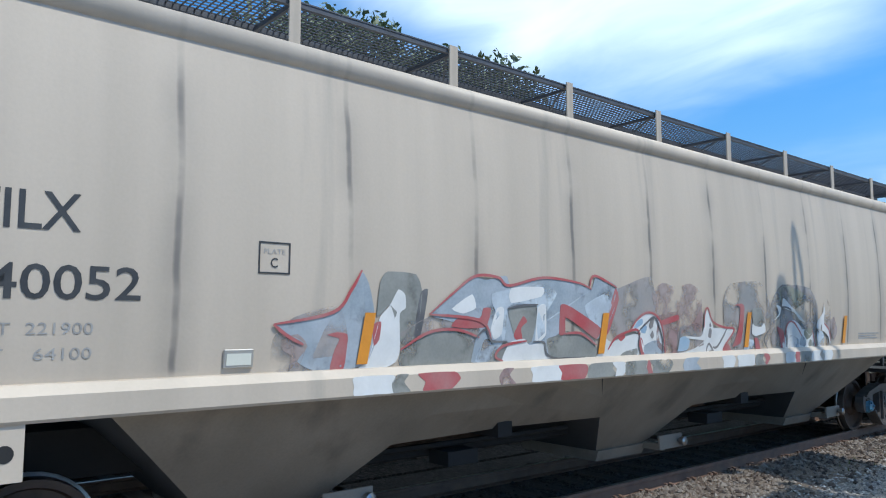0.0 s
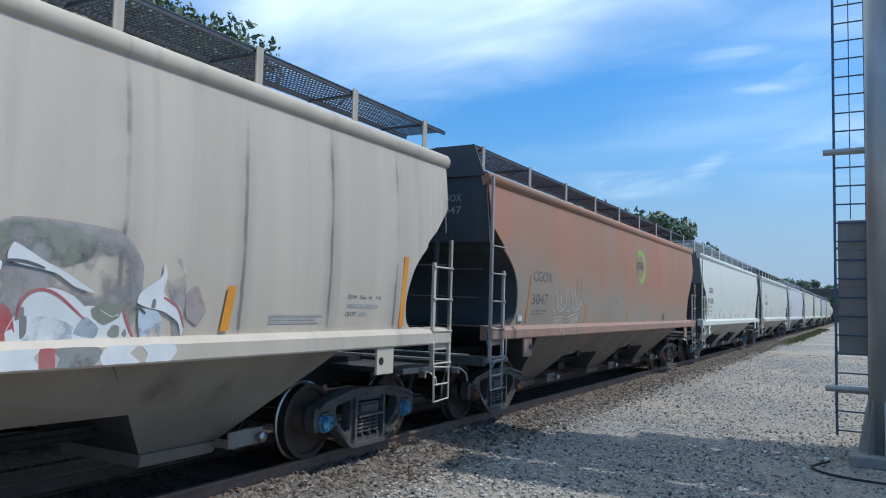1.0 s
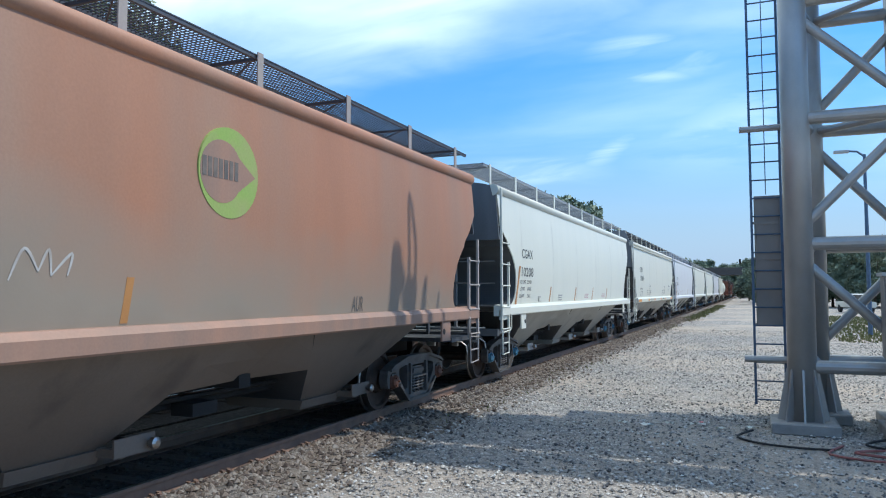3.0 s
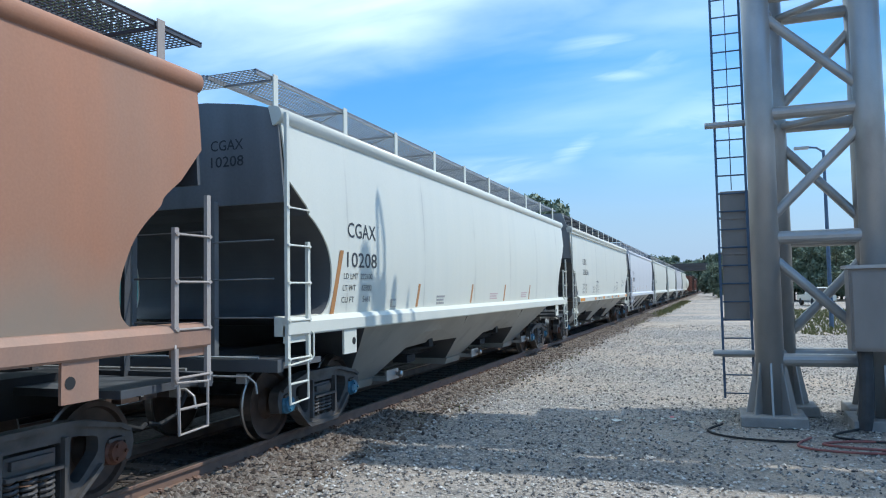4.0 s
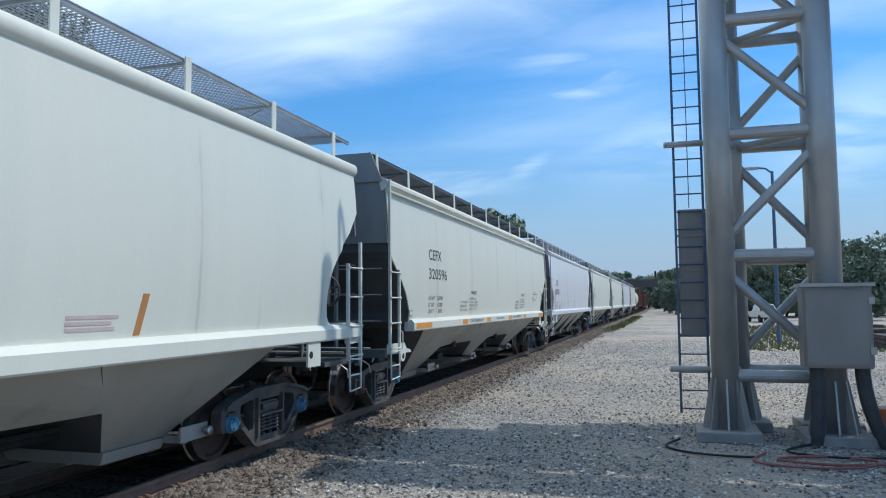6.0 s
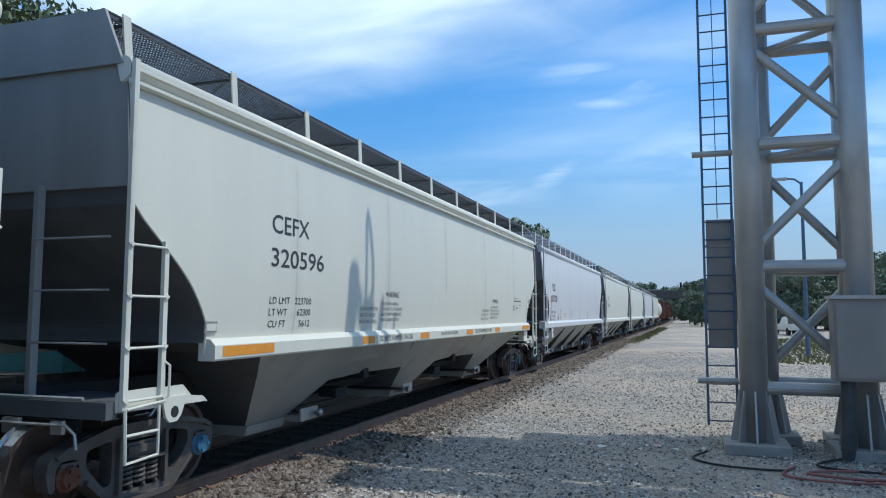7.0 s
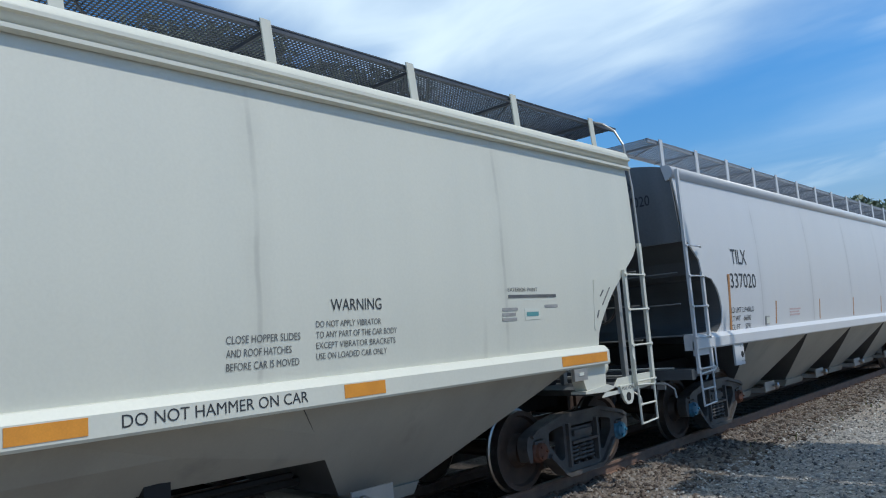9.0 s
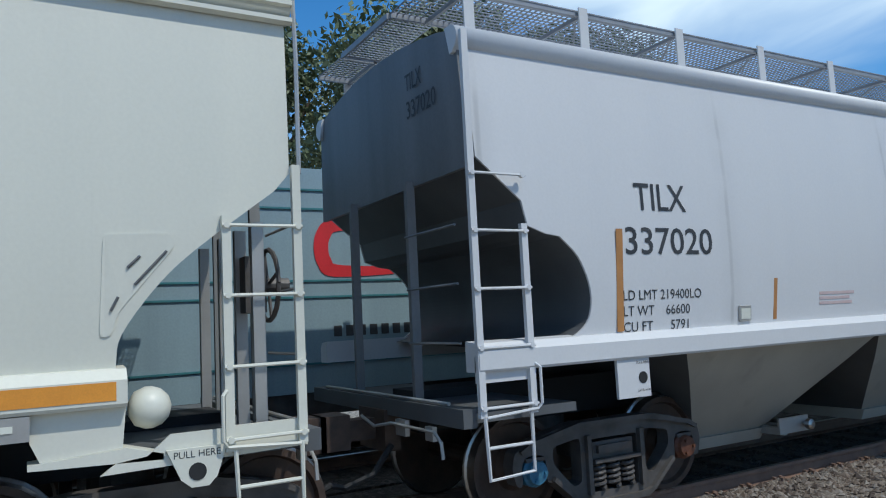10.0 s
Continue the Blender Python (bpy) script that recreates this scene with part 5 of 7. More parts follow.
    patch(c, [(7.99, 1.81), (8.03, 1.86), (8.06, 1.80), (8.03, 1.77)], "spray_dark2")
    patch(c, [(8.11, 1.88), (8.14, 1.95), (8.17, 1.74), (8.28, 1.67), (8.28, 1.60), (8.12, 1.70)], "spray_rose2")
    patch(c, [(8.10, 2.02), (8.57, 2.08), (8.55, 1.88), (8.53, 1.60), (8.31, 1.60), (8.28, 1.74), (8.19, 1.93)], "spray_rose2")
    patch(c, [(8.19, 1.97), (8.52, 2.04), (8.54, 1.98), (8.25, 1.92)], "spray_red")
    patch(c, [(8.53, 1.83), (8.64, 1.91), (9.02, 1.88), (9.10, 1.68), (8.60, 1.60), (8.54, 1.60)], "spray_wash")
    patch(c, [(8.55, 1.62), (8.57, 1.76), (8.68, 1.79), (8.79, 1.74), (8.75, 1.63)], "spray_blue2")
    patch(c, [(8.57, 1.60), (8.66, 1.60), (8.90, 1.64), (9.11, 1.73), (8.77, 1.76), (8.70, 1.79), (9.03, 1.78), (9.09, 1.89), (9.11, 2.04), (9.17, 2.11), (9.26, 2.02), (9.30, 1.89), (9.44, 1.88), (9.74, 1.88), (9.79, 1.82), (9.60, 1.67), (9.56, 1.60), (9.68, 1.60), (8.91, 1.60)], "spray_white")
    patch(c, [(8.59, 1.81), (8.77, 1.88), (9.02, 1.83), (9.07, 2.04), (9.01, 2.09), (8.83, 1.93), (8.64, 1.88)], "spray_rose2")
    patch(c, [(9.19, 1.78), (9.22, 1.88), (9.27, 1.86), (9.26, 1.76)], "spray_dark2")
    patch(c, [(9.21, 1.91), (9.23, 1.95), (9.26, 1.91), (9.24, 1.89)], "spray_dark2")
    stroke(c, [(9.31, 1.65), (9.41, 1.65), (9.55, 1.78), (9.63, 1.88)], 0.03, "spray_dark2")
    stroke(c, [(9.17, 1.60), (9.18, 1.65), (9.23, 1.69), (9.31, 1.61), (9.33, 1.60), (9.23, 1.60)], 0.03, "spray_dark2")
    patch(c, [(9.78, 1.64), (9.84, 1.72), (9.92, 1.89), (9.95, 2.14), (9.82, 2.17), (10.00, 2.19), (10.06, 2.12), (10.00, 1.72), (9.91, 1.66)], "spray_red")
    patch(c, [(9.56, 1.61), (9.67, 1.69), (9.75, 1.60), (9.68, 1.60)], "spray_red")
    patch(c, [(10.27, 1.92), (10.34, 1.94), (10.50, 1.89), (10.59, 1.94), (10.63, 1.82), (10.38, 1.77), (10.27, 1.80)], "spray_white")
    patch(c, [(10.30, 1.92), (10.26, 2.12), (10.49, 2.13), (10.59, 1.96), (10.50, 1.89)], "spray_grey")
    patch(c, [(10.34, 1.74), (10.43, 1.74), (10.51, 1.60), (10.48, 1.60), (10.39, 1.60)], "spray_red")
    patch(c, [(10.08, 1.60), (10.14, 1.72), (10.31, 1.72), (10.35, 1.60)], "spray_pale")
    patch(c, [(10.86, 1.97), (11.00, 2.07), (10.93, 2.19), (11.06, 2.15), (11.03, 2.05)], "spray_white")
    patch(c, [(11.10, 2.16), (11.13, 2.29), (11.26, 2.23), (11.37, 2.17), (11.51, 2.11), (11.80, 1.95), (11.62, 1.99), (11.45, 2.09)], "spray_white")
    patch(c, [(10.96, 1.89), (11.14, 1.83), (11.20, 1.64), (11.11, 1.60), (11.04, 1.74)], "spray_red")
    patch(c, [(11.14, 1.60), (11.21, 1.83), (11.29, 1.95), (11.45, 1.98), (11.62, 1.92), (11.76, 1.80), (11.86, 1.63), (11.81, 1.60)], "spray_white")
    patch(c, [(11.25, 1.60), (11.35, 1.77), (11.57, 1.73), (11.75, 1.60)], "spray_pale")
    patch(c, [(11.19, 1.80), (11.24, 1.84), (11.25, 1.77), (11.19, 1.74)], "spray_dark2")
    patch(c, [(11.24, 1.61), (11.22, 1.77), (11.27, 1.77), (11.28, 1.65)], "spray_dark2")
    patch(c, [(11.64, 1.60), (11.69, 1.83), (11.79, 1.85), (11.96, 1.77), (12.06, 1.81), (12.14, 1.63), (12.14, 1.60)], "spray_white")
    patch(c, [(11.77, 1.83), (11.91, 1.87), (12.04, 1.85), (12.02, 1.76), (11.89, 1.70), (11.79, 1.76)], "spray_olive2")
    patch(c, [(11.64, 1.64), (11.72, 1.77), (11.85, 1.68), (11.82, 1.60)], "spray_blue")
    patch(c, [(11.93, 1.63), (11.97, 1.70), (12.03, 1.69), (12.04, 1.61), (11.97, 1.60)], "spray_olive2")
    patch(c, [(12.06, 1.63), (12.09, 1.67), (12.11, 1.62), (12.09, 1.60)], "spray_olive2")
    patch(c, [(12.18, 1.88), (12.21, 1.97), (12.40, 2.10), (12.42, 2.22), (12.46, 2.12), (12.44, 1.96), (12.63, 1.84), (12.68, 1.67), (12.66, 1.60), (12.61, 1.72), (12.45, 1.81), (12.29, 1.84)], "spray_white")
    patch(c, [(12.20, 1.83), (12.39, 1.81), (12.45, 1.72), (12.45, 1.60), (12.24, 1.60)], "spray_pale")
    patch(c, [(12.32, 1.84), (12.33, 1.91), (12.36, 1.91), (12.36, 1.84)], "spray_dark2")
    stroke(c, [(3.38, 1.94), (3.87, 2.03), (4.03, 2.21), (4.12, 2.36)], 0.026, "spray_red")
    stroke(c, [(3.38, 1.94), (3.49, 1.86), (3.63, 1.79)], 0.026, "spray_red")
    stroke(c, [(4.81, 2.02), (5.06, 2.20), (5.32, 2.36), (5.60, 2.36), (5.75, 2.29), (6.21, 2.38), (6.72, 2.35), (6.94, 2.29)], 0.026, "spray_red")
    stroke(c, [(6.91, 2.31), (6.99, 2.43), (7.36, 2.32)], 0.026, "spray_red")
    stroke(c, [(4.81, 2.02), (5.39, 1.97), (5.54, 1.80)], 0.026, "spray_red")
    stroke(c, [(4.52, 1.73), (4.81, 1.87), (5.12, 1.89), (5.39, 1.82)], 0.026, "spray_red")
    stroke(c, [(5.70, 1.60), (5.60, 1.65), (5.70, 1.74), (6.00, 1.78)], 0.026, "spray_red")
    stroke(c, [(6.53, 1.84), (6.79, 1.84), (7.04, 1.72)], 0.026, "spray_red")
    stroke(c, [(7.24, 1.67), (7.32, 1.76), (7.44, 1.82), (7.74, 1.87), (7.79, 1.71)], 0.026, "spray_red")
    stroke(c, [(7.63, 1.88), (7.74, 1.99), (7.92, 2.06), (8.10, 2.02), (8.22, 1.88), (8.29, 1.60)], 0.026, "spray_red")
    stroke(c, [(9.09, 1.89), (9.11, 2.07), (9.17, 2.12), (9.29, 1.96), (9.55, 1.89), (9.80, 1.86), (9.60, 1.67), (9.56, 1.60), (9.70, 1.60)], 0.026, "spray_red")
    stroke(c, [(11.20, 1.77), (11.23, 1.89), (11.33, 1.96), (11.48, 1.93), (11.72, 1.75)], 0.024, "spray_red")
    stroke(c, [(12.04, 1.83), (12.12, 1.68), (12.17, 1.60)], 0.024, "spray_red")
    stroke(c, [(12.44, 1.93), (12.60, 1.84), (12.68, 1.67)], 0.024, "spray_red")
    stroke(c, [(5.73, 2.08), (5.93, 2.11), (6.14, 2.12)], 0.022, "spray_dark")
    stroke(c, [(6.09, 1.77), (6.24, 1.76), (6.29, 1.65), (6.44, 1.60), (6.62, 1.60), (6.87, 1.60)], 0.022, "spray_dark")
    stroke(c, [(5.33, 1.80), (5.46, 1.89), (5.54, 1.79), (5.74, 1.78)], 0.022, "spray_dark")
    stroke(c, [(7.73, 1.83), (7.91, 1.95), (8.07, 2.00), (8.22, 1.76), (8.23, 1.60)], 0.022, "spray_dark")
    stroke(c, [(8.53, 1.60), (8.56, 1.74), (8.58, 1.88)], 0.02, "spray_dark")
    stroke(c, [(7.79, 1.84), (7.77, 1.71), (7.82, 1.60)], 0.02, "spray_dark")
    stroke(c, [(10.70, 1.60), (10.60, 1.74), (10.78, 1.89)], 0.02, "spray_dark")
    stroke(c, [(11.06, 2.16), (11.21, 2.16), (11.37, 2.12)], 0.022, "spray_dark")
    stroke(c, [(12.17, 1.86), (12.27, 1.79)], 0.022, "spray_dark")
    for k, (a, b, m) in enumerate(((4.03, 4.40, "spray_white"), (4.40, 4.54, "spray_grey"), (4.70, 5.06, "spray_red"), (5.59, 5.74, "spray_rose2"), (6.00, 6.52, "spray_white"), (6.40, 6.78, "spray_red"), (6.82, 7.25, "spray_grey"), (7.25, 7.42, "spray_white"), (7.43, 7.81, "spray_grey"), (7.82, 7.90, "spray_red"), (7.91, 8.27, "spray_grey"), (8.54, 8.85, "spray_blue"), (9.40, 9.67, "spray_white"), (9.76, 10.17, "spray_white"), (10.21, 10.43, "spray_grey"), (10.45, 10.55, "spray_red"), (11.05, 11.33, "spray_white"), (11.34, 11.46, "spray_red"), (11.48, 11.81, "spray_grey"), (11.85, 12.14, "spray_white"), (12.24, 12.52, "spray_white"))):
        j = 0.05 * math.sin(k * 2.4)
        patch(c, [(a + j, 1.54), (a - j * 0.5, 1.47), (a, 1.40), ((a + b) / 2, 1.40), (b + j, 1.40), (b - j, 1.48), (b + j * 0.4, 1.54)], m, 1.6575 + 0.0002 * (k % 3))
    return c


def car_b():
    y0, L = 17.1, 16.4
    c = add(hopper_car("hopper_car", "rust-brown faded covered hopper car with a green round emblem", y0, L, "brown", "end", "under_rust", CUT_ROUND, CUT_REAR, 1.5, 3, True, grate="dark_grate", postmat="post_pink", pitch=1.9, rail_paint="brown_sill", rack="under_rust", caps=("rust_cap", "rust_cap")), y0)
    mark(c, 18.64 - y0, 1.66, 2.48, 0.09, "dull_orange", 0.14)
    mark(c, 21.82 - y0, 1.60, 2.0, 0.10, "dull_orange", 0.08)
    mark(c, 25.1 - y0, 1.62, 2.0, 0.08, "dull_orange", 0.04)
    words("CGOX", 18.92 - y0, 19.86 - y0, 2.39, 2.58, c, mat="faded_ink")
    words("3047", 18.88 - y0, 19.67 - y0, 1.97, 2.17, c, mat="faded_ink")
    lines_of(c, 18.9 - y0, 1.84, 0.7, 0.035, 2, "worn_line")
    words("AUR", 28.9 - y0, 29.2 - y0, 1.62, 1.82, c, mat="faded_ink")
    card_holder(c, 18.28 - y0, 1.66, 0.2, 0.12)
    jack_plate(c, 1.37, "brown_sill")
    jack_plate(c, L - 1.73, "brown_sill", 0.08)
    placard(c, 21.25 - y0, 2.26, 0.28, 0.26, "worn_line")
    # round emblem with a dark band
    bm = bmesh.new()
    bar(bm, (W - 0.01 - 0.03, 26.4 - y0, 3.05), (W + 0.004, 26.4 - y0, 3.05), 0.45, 36)
    e = part("emblem", bm, "lime", c, "faded lime-green disc emblem")
    bm = bmesh.new()
    bar(bm, (W - 0.02, 26.28 - y0, 3.05), (W + 0.006, 26.28 - y0, 3.05), 0.31, 30)
    part("worn_disc", bm, "brown_sill", e, "faded pinkish-brown inner disc")
    bm = bmesh.new()
    plate(bm, [(26.45 - y0, 3.28), (26.80 - y0, 3.05), (26.45 - y0, 2.82)], W - 0.01, W + 0.0055)
    part("worn_point", bm, "brown_sill", e, "faded pinkish-brown point")
    for k in range(7):
        bm = bmesh.new()
        box(bm, W + 0.006, W + 0.009, 26.0 - y0 + k * 0.078, 26.055 - y0 + k * 0.078, 2.98, 3.17)
        part("band", bm, "faded_ink", e)
    for pts in ([(3.76, 2.29), (3.79, 2.1), (3.88, 1.93), (3.92, 1.86), (3.9, 2.06), (3.85, 2.27), (3.77, 2.29)],
                [(4.06, 2.44), (4.07, 2.2), (4.06, 1.98)],
                [(4.07, 2.2), (4.15, 2.07), (4.13, 1.93), (4.04, 1.83)],
                [(3.96, 2.06), (3.97, 1.93)],
                [(4.48, 2.3), (4.47, 2.1), (4.31, 1.93), (4.12, 1.86)],
                [(3.56, 1.89), (3.66, 1.85), (3.82, 1.85), (3.86, 1.75)],
                [(3.67, 1.7), (3.76, 1.74), (4.38, 1.83)],
                [(4.38, 1.83), (4.26, 1.67), (3.99, 1.6), (3.81, 1.61), (3.67, 1.7)],
                [(3.76, 1.68), (4.34, 1.75)],
                [(3.81, 1.63), (4.27, 1.7)]):
        stroke(c, pts, 0.022, "spray_chalk", W + 0.005)
    for pts in ([(2.94, 2.24), (2.99, 2.05), (3.07, 1.84), (3.04, 2.05), (2.98, 2.23), (2.95, 2.24)],
                [(3.22, 2.36), (3.21, 2.13), (3.18, 1.94)],
                [(3.23, 2.15), (3.28, 1.99), (3.19, 1.84)],
                [(3.12, 1.97), (3.13, 1.87)],
                [(3.53, 2.28), (3.54, 2.02), (3.41, 1.9), (3.23, 1.84)],
                [(2.83, 1.88), (2.96, 1.84), (3.01, 1.75)],
                [(2.85, 1.72), (3.42, 1.75)],
                [(3.42, 1.75), (3.32, 1.61), (3.06, 1.57), (2.87, 1.57)],
                [(2.87, 1.67), (3.36, 1.69)],
                [(2.89, 1.62), (3.29, 1.65)]):
        stroke(c, pts, 0.022, "spray_chalk", W + 0.005)
    for pts in ([(6.98, 1.96), (7.09, 2.19), (7.21, 2.03)],
                [(7.21, 2.03), (7.29, 2.19), (7.32, 2.0)],
                [(7.32, 2.0), (7.49, 2.17), (7.46, 2.0)]):
        stroke(c, pts, 0.022, "spray_chalk", W + 0.005)
    for pts in ([(3.93, 1.59), (3.93, 1.49), (3.86, 1.39)], [(4.07, 1.6), (4.1, 1.5), (4.24, 1.4)], [(3.07, 1.56), (3.07, 1.48), (3.03, 1.38)], [(3.16, 1.55), (3.2, 1.48), (3.32, 1.37)]):
        stroke(c, pts, 0.02, "spray_chalk", 1.66)
    words("CGOX", 0.62, 1.05, 3.62, 3.74, c, x=0.034, mat="faint_ink", end=True)
    words("3047", 0.62, 1.05, 3.42, 3.54, c, x=0.038, mat="faint_ink", end=True)
    return c


def car_c():
    y0, L = 34.9, 17.05
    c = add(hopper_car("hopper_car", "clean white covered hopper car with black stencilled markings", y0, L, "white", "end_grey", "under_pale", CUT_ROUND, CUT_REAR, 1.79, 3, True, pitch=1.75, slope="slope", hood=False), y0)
    mark(c, 36.03 - y0, 1.60, 2.44, 0.10, "dull_orange", 0.22)
    for y in (38.97, 41.89, 44.41, 46.9):
        mark(c, y - y0, 1.62, 2.0, 0.09, "dull_orange", 0.1)
    words("CGAX", 36.49 - y0, 37.37 - y0, 2.63, 2.84, c)
    words("10208", 36.46 - y0, 37.40 - y0, 2.22, 2.43, c)
    words("LD LMT  222100", 36.38 - y0, 37.26 - y0, 2.06, 2.14, c)
    words("LT WT     63900", 36.36 - y0, 37.24 - y0, 1.90, 1.98, c)
    words("CU FT       5461", 36.34 - y0, 37.20 - y0, 1.74, 1.82, c)
    jack_plate(c, 36.3 - y0, "white")
    jack_plate(c, L - 1.76, "white", 0.08)
    card_holder(c, 37.95 - y0, 1.64, 0.17, 0.13)
    lines_of(c, 39.95 - y0, 1.76, 0.42, 0.035, 3)
    for y in (43.3, 46.1):
        lines_of(c, y - y0, 1.78, 0.6, 0.03, 3, "spray_faint")
    words("CGAX", 0.55, 1.02, 3.62, 3.75, c, x=0.033, end=True)
    words("10208", 0.55, 1.02, 3.42, 3.55, c, x=0.037, end=True)
    hand_brake(c, L + 0.12, -1)
    return c


def car_d():
    y0, L = 53.2, 17.35
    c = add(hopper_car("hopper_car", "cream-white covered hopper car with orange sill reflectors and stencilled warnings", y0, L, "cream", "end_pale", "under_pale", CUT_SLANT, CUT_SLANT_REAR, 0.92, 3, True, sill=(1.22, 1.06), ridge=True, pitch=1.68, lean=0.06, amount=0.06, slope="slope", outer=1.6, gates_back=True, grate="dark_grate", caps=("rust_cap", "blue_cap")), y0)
    words("CEFX", 55.52 - y0, 56.39 - y0, 2.78, 3.00, c)
    words("320596", 55.51 - y0, 56.78 - y0, 2.39, 2.61, c)
    for k, s in enumerate(("LD LMT   223700", "LT WT      62300", "CU FT        5612")):
        words(s, 55.51 - y0, 56.48 - y0, 1.965 - 0.135 * k, 2.045 - 0.135 * k, c)
    for y, w in ((54.55, 0.97), (57.9, 0.44), (60.3, 0.45), (63.1, 0.45), (65.49, 0.43), (68.5, 0.93)):
        mark(c, y - y0, 1.42, 1.525, w, "orange", 0, 1.659)
    words("DO NOT HAMMER ON CAR", 58.52 - y0, 59.92 - y0, 1.435, 1.515, c, x=1.658)
    words("VENT CAR WHEN UNLOADING", 61.41 - y0, 62.47 - y0, 1.45, 1.51, c, x=1.658)
    words("DO NOT HAMMER ON CAR", 63.75 - y0, 65.14 - y0, 1.435, 1.515, c, x=1.658)
    for d in (-6.56, 0.0):
        words("WARNING", 65.45 + d - y0, 65.99 + d - y0, 2.11, 2.205, c)
        for k, (s, w) in enumerate((("DO NOT APPLY VIBRATOR", 0.68), ("TO ANY PART OF THE CAR BODY", 0.86), ("EXCEPT VIBRATOR BRACKETS", 0.84), ("USE ON LOADED CAR ONLY", 0.74))):
            words(s, 65.30 + d - y0, 65.30 + d + w - y0, 1.985 - 0.083 * k, 2.035 - 0.083 * k, c, mat="thin_ink")
        for k, (s, w) in enumerate((("CLOSE HOPPER SLIDES", 0.63), ("AND ROOF HATCHES", 0.55), ("BEFORE CAR IS MOVED", 0.62))):
            words(s, 64.52 + d - y0, 64.52 + d + w - y0, 1.90 - 0.095 * k, 1.955 - 0.095 * k, c, mat="thin_ink")
    words("EXTERIOR PAINT", 67.73 - y0, 68.24 - y0, 2.245, 2.285, c, mat="thin_ink")
    lines_of(c, 67.73 - y0, 2.18, 0.85, 0.032, 1, "thin_ink")
    lines_of(c, 67.62 - y0, 2.05, 0.26, 0.03, 3)
    lines_of(c, 68.36 - y0, 2.07, 0.24, 0.03, 1)
    bm = bmesh.new()
    box(bm, W, W + 0.004, 68.0 - y0, 68.27 - y0, 1.95, 2.07)
    lay(bm)
    s = part("sticker", bm, "white", c, "small white and teal sticker")
    bm = bmesh.new()
    box(bm, W + 0.004, W + 0.006, 68.03 - y0, 68.24 - y0, 1.985, 2.03)
    lay(bm)
    part("band", bm, "teal", s)
    card_holder(c, 54.35 - y0, 1.66, 0.2, 0.12)
    # lower corner castings, pull-here lugs, white reservoir end, lamp bracket
    for e in (0, 1):
        f = (lambda y: y) if e == 0 else (lambda y: L - y)
        if e:
            bm = bmesh.new()
            plate(bm, [(f(1.06), 1.39), (f(1.08), 1.14), (f(1.5), 1.11), (f(1.55), 1.22), (f(1.55), 1.39)], 1.42, 1.58)
            plate(bm, [(f(0.86), 1.085), (f(1.06), 1.14), (f(1.56), 1.105), (f(1.56), 1.075), (f(0.86), 1.05)], 1.40, 1.60)
            part("sill_casting", bm, "cream", c)
        bm = bmesh.new()
        plate(bm, [(f(-0.02), 1.19), (f(-0.02), 1.03), (f(1.2), 1.0), (f(1.12), 1.06), (f(0.95), 1.08), (f(0.82), 1.19)], 1.58, 1.60)
        plate(bm, [(f(0.50), 1.10), (f(0.56), 0.92), (f(0.61), 0.87), (f(0.71), 0.87), (f(0.77), 0.92), (f(0.85), 1.10)], 1.602, 1.63)
        lug = part("pull_lug", bm, "cream", c)
        # the lug's opening is a solid black disc, its inner dark painted on
        bm = bmesh.new()
        bar(bm, (1.62, f(0.675), 0.96), (1.634, f(0.675), 0.96), 0.052, 16)
        part("hole", bm, "black", lug)
    words("PULL HERE", L - 0.81, L - 0.54, 1.045, 1.085, c, x=1.632)
    bm = bmesh.new()
    lathe(bm, [(-0.16, 0.05), (-0.12, 0.12), (-0.05, 0.15), (0.0, 0.15), (0.06, 0.13), (0.11, 0.08), (0.13, 0.02)], "z", 20)
    r = part("air_reservoir", bm, "white", c, "white-painted rounded reservoir end", smooth=True)
    r.matrix_basis = pose(1.38, 16.46, 1.34, -90, 0, 0) @ Matrix.Scale(0.85, 4)
    bm = bmesh.new()
    box(bm, 1.6, 1.64, 68.74 - y0, 69.0 - y0, 1.24, 1.375)
    p = part("lamp_bracket", bm, "galv", c)
    bm = bmesh.new()
    box(bm, 1.64, 1.646, 68.83 - y0, 68.92 - y0, 1.295, 1.33)
    part("lens", bm, "white", p)
    for k in range(4):
        bm = bmesh.new()
        x = (1.35, 0.9, 0.4, -0.3)[k]
        box(bm, x - 0.03, x + 0.03, L - 0.25, L - 0.17, 1.07, 2.5)
        part("end_post", bm, "galv", c)
    hand_brake(c, L - 0.02, -1)
    bm = bmesh.new()
    path_bar(bm, [(1.28, L - 0.25, 4.53), (1.32, L - 0.08, 4.52), (1.42, L + 0.03, 4.42), (1.53, L + 0.03, 4.2), (1.6, L + 0.02, 3.6), (1.62, L + 0.01, 2.8)], 0.016)
    part("handrail", bm, "galv", c)
    bm = bmesh.new()
    plate(bm, rounded([(16.17, 2.38), (16.56, 2.39), (16.57, 2.31), (16.25, 1.92), (16.21, 1.78), (16.15, 1.78)], 0.04), W - 0.002, W + 0.008)
    lay(bm)
    wear = part("wear_plate", bm, "cream", c)
    for pts in ([(16.30, 2.18), (16.37, 2.25)], [(16.34, 2.08), (16.52, 2.28)], [(16.21, 1.93), (16.25, 2.01)]):
        bm = bmesh.new()
        bar(bm, (W + 0.01, *pts[0]), (W + 0.01, *pts[1]), 0.009, 6)
        lay(bm)
        part("slot", bm, "thin_ink", wear)
    return c


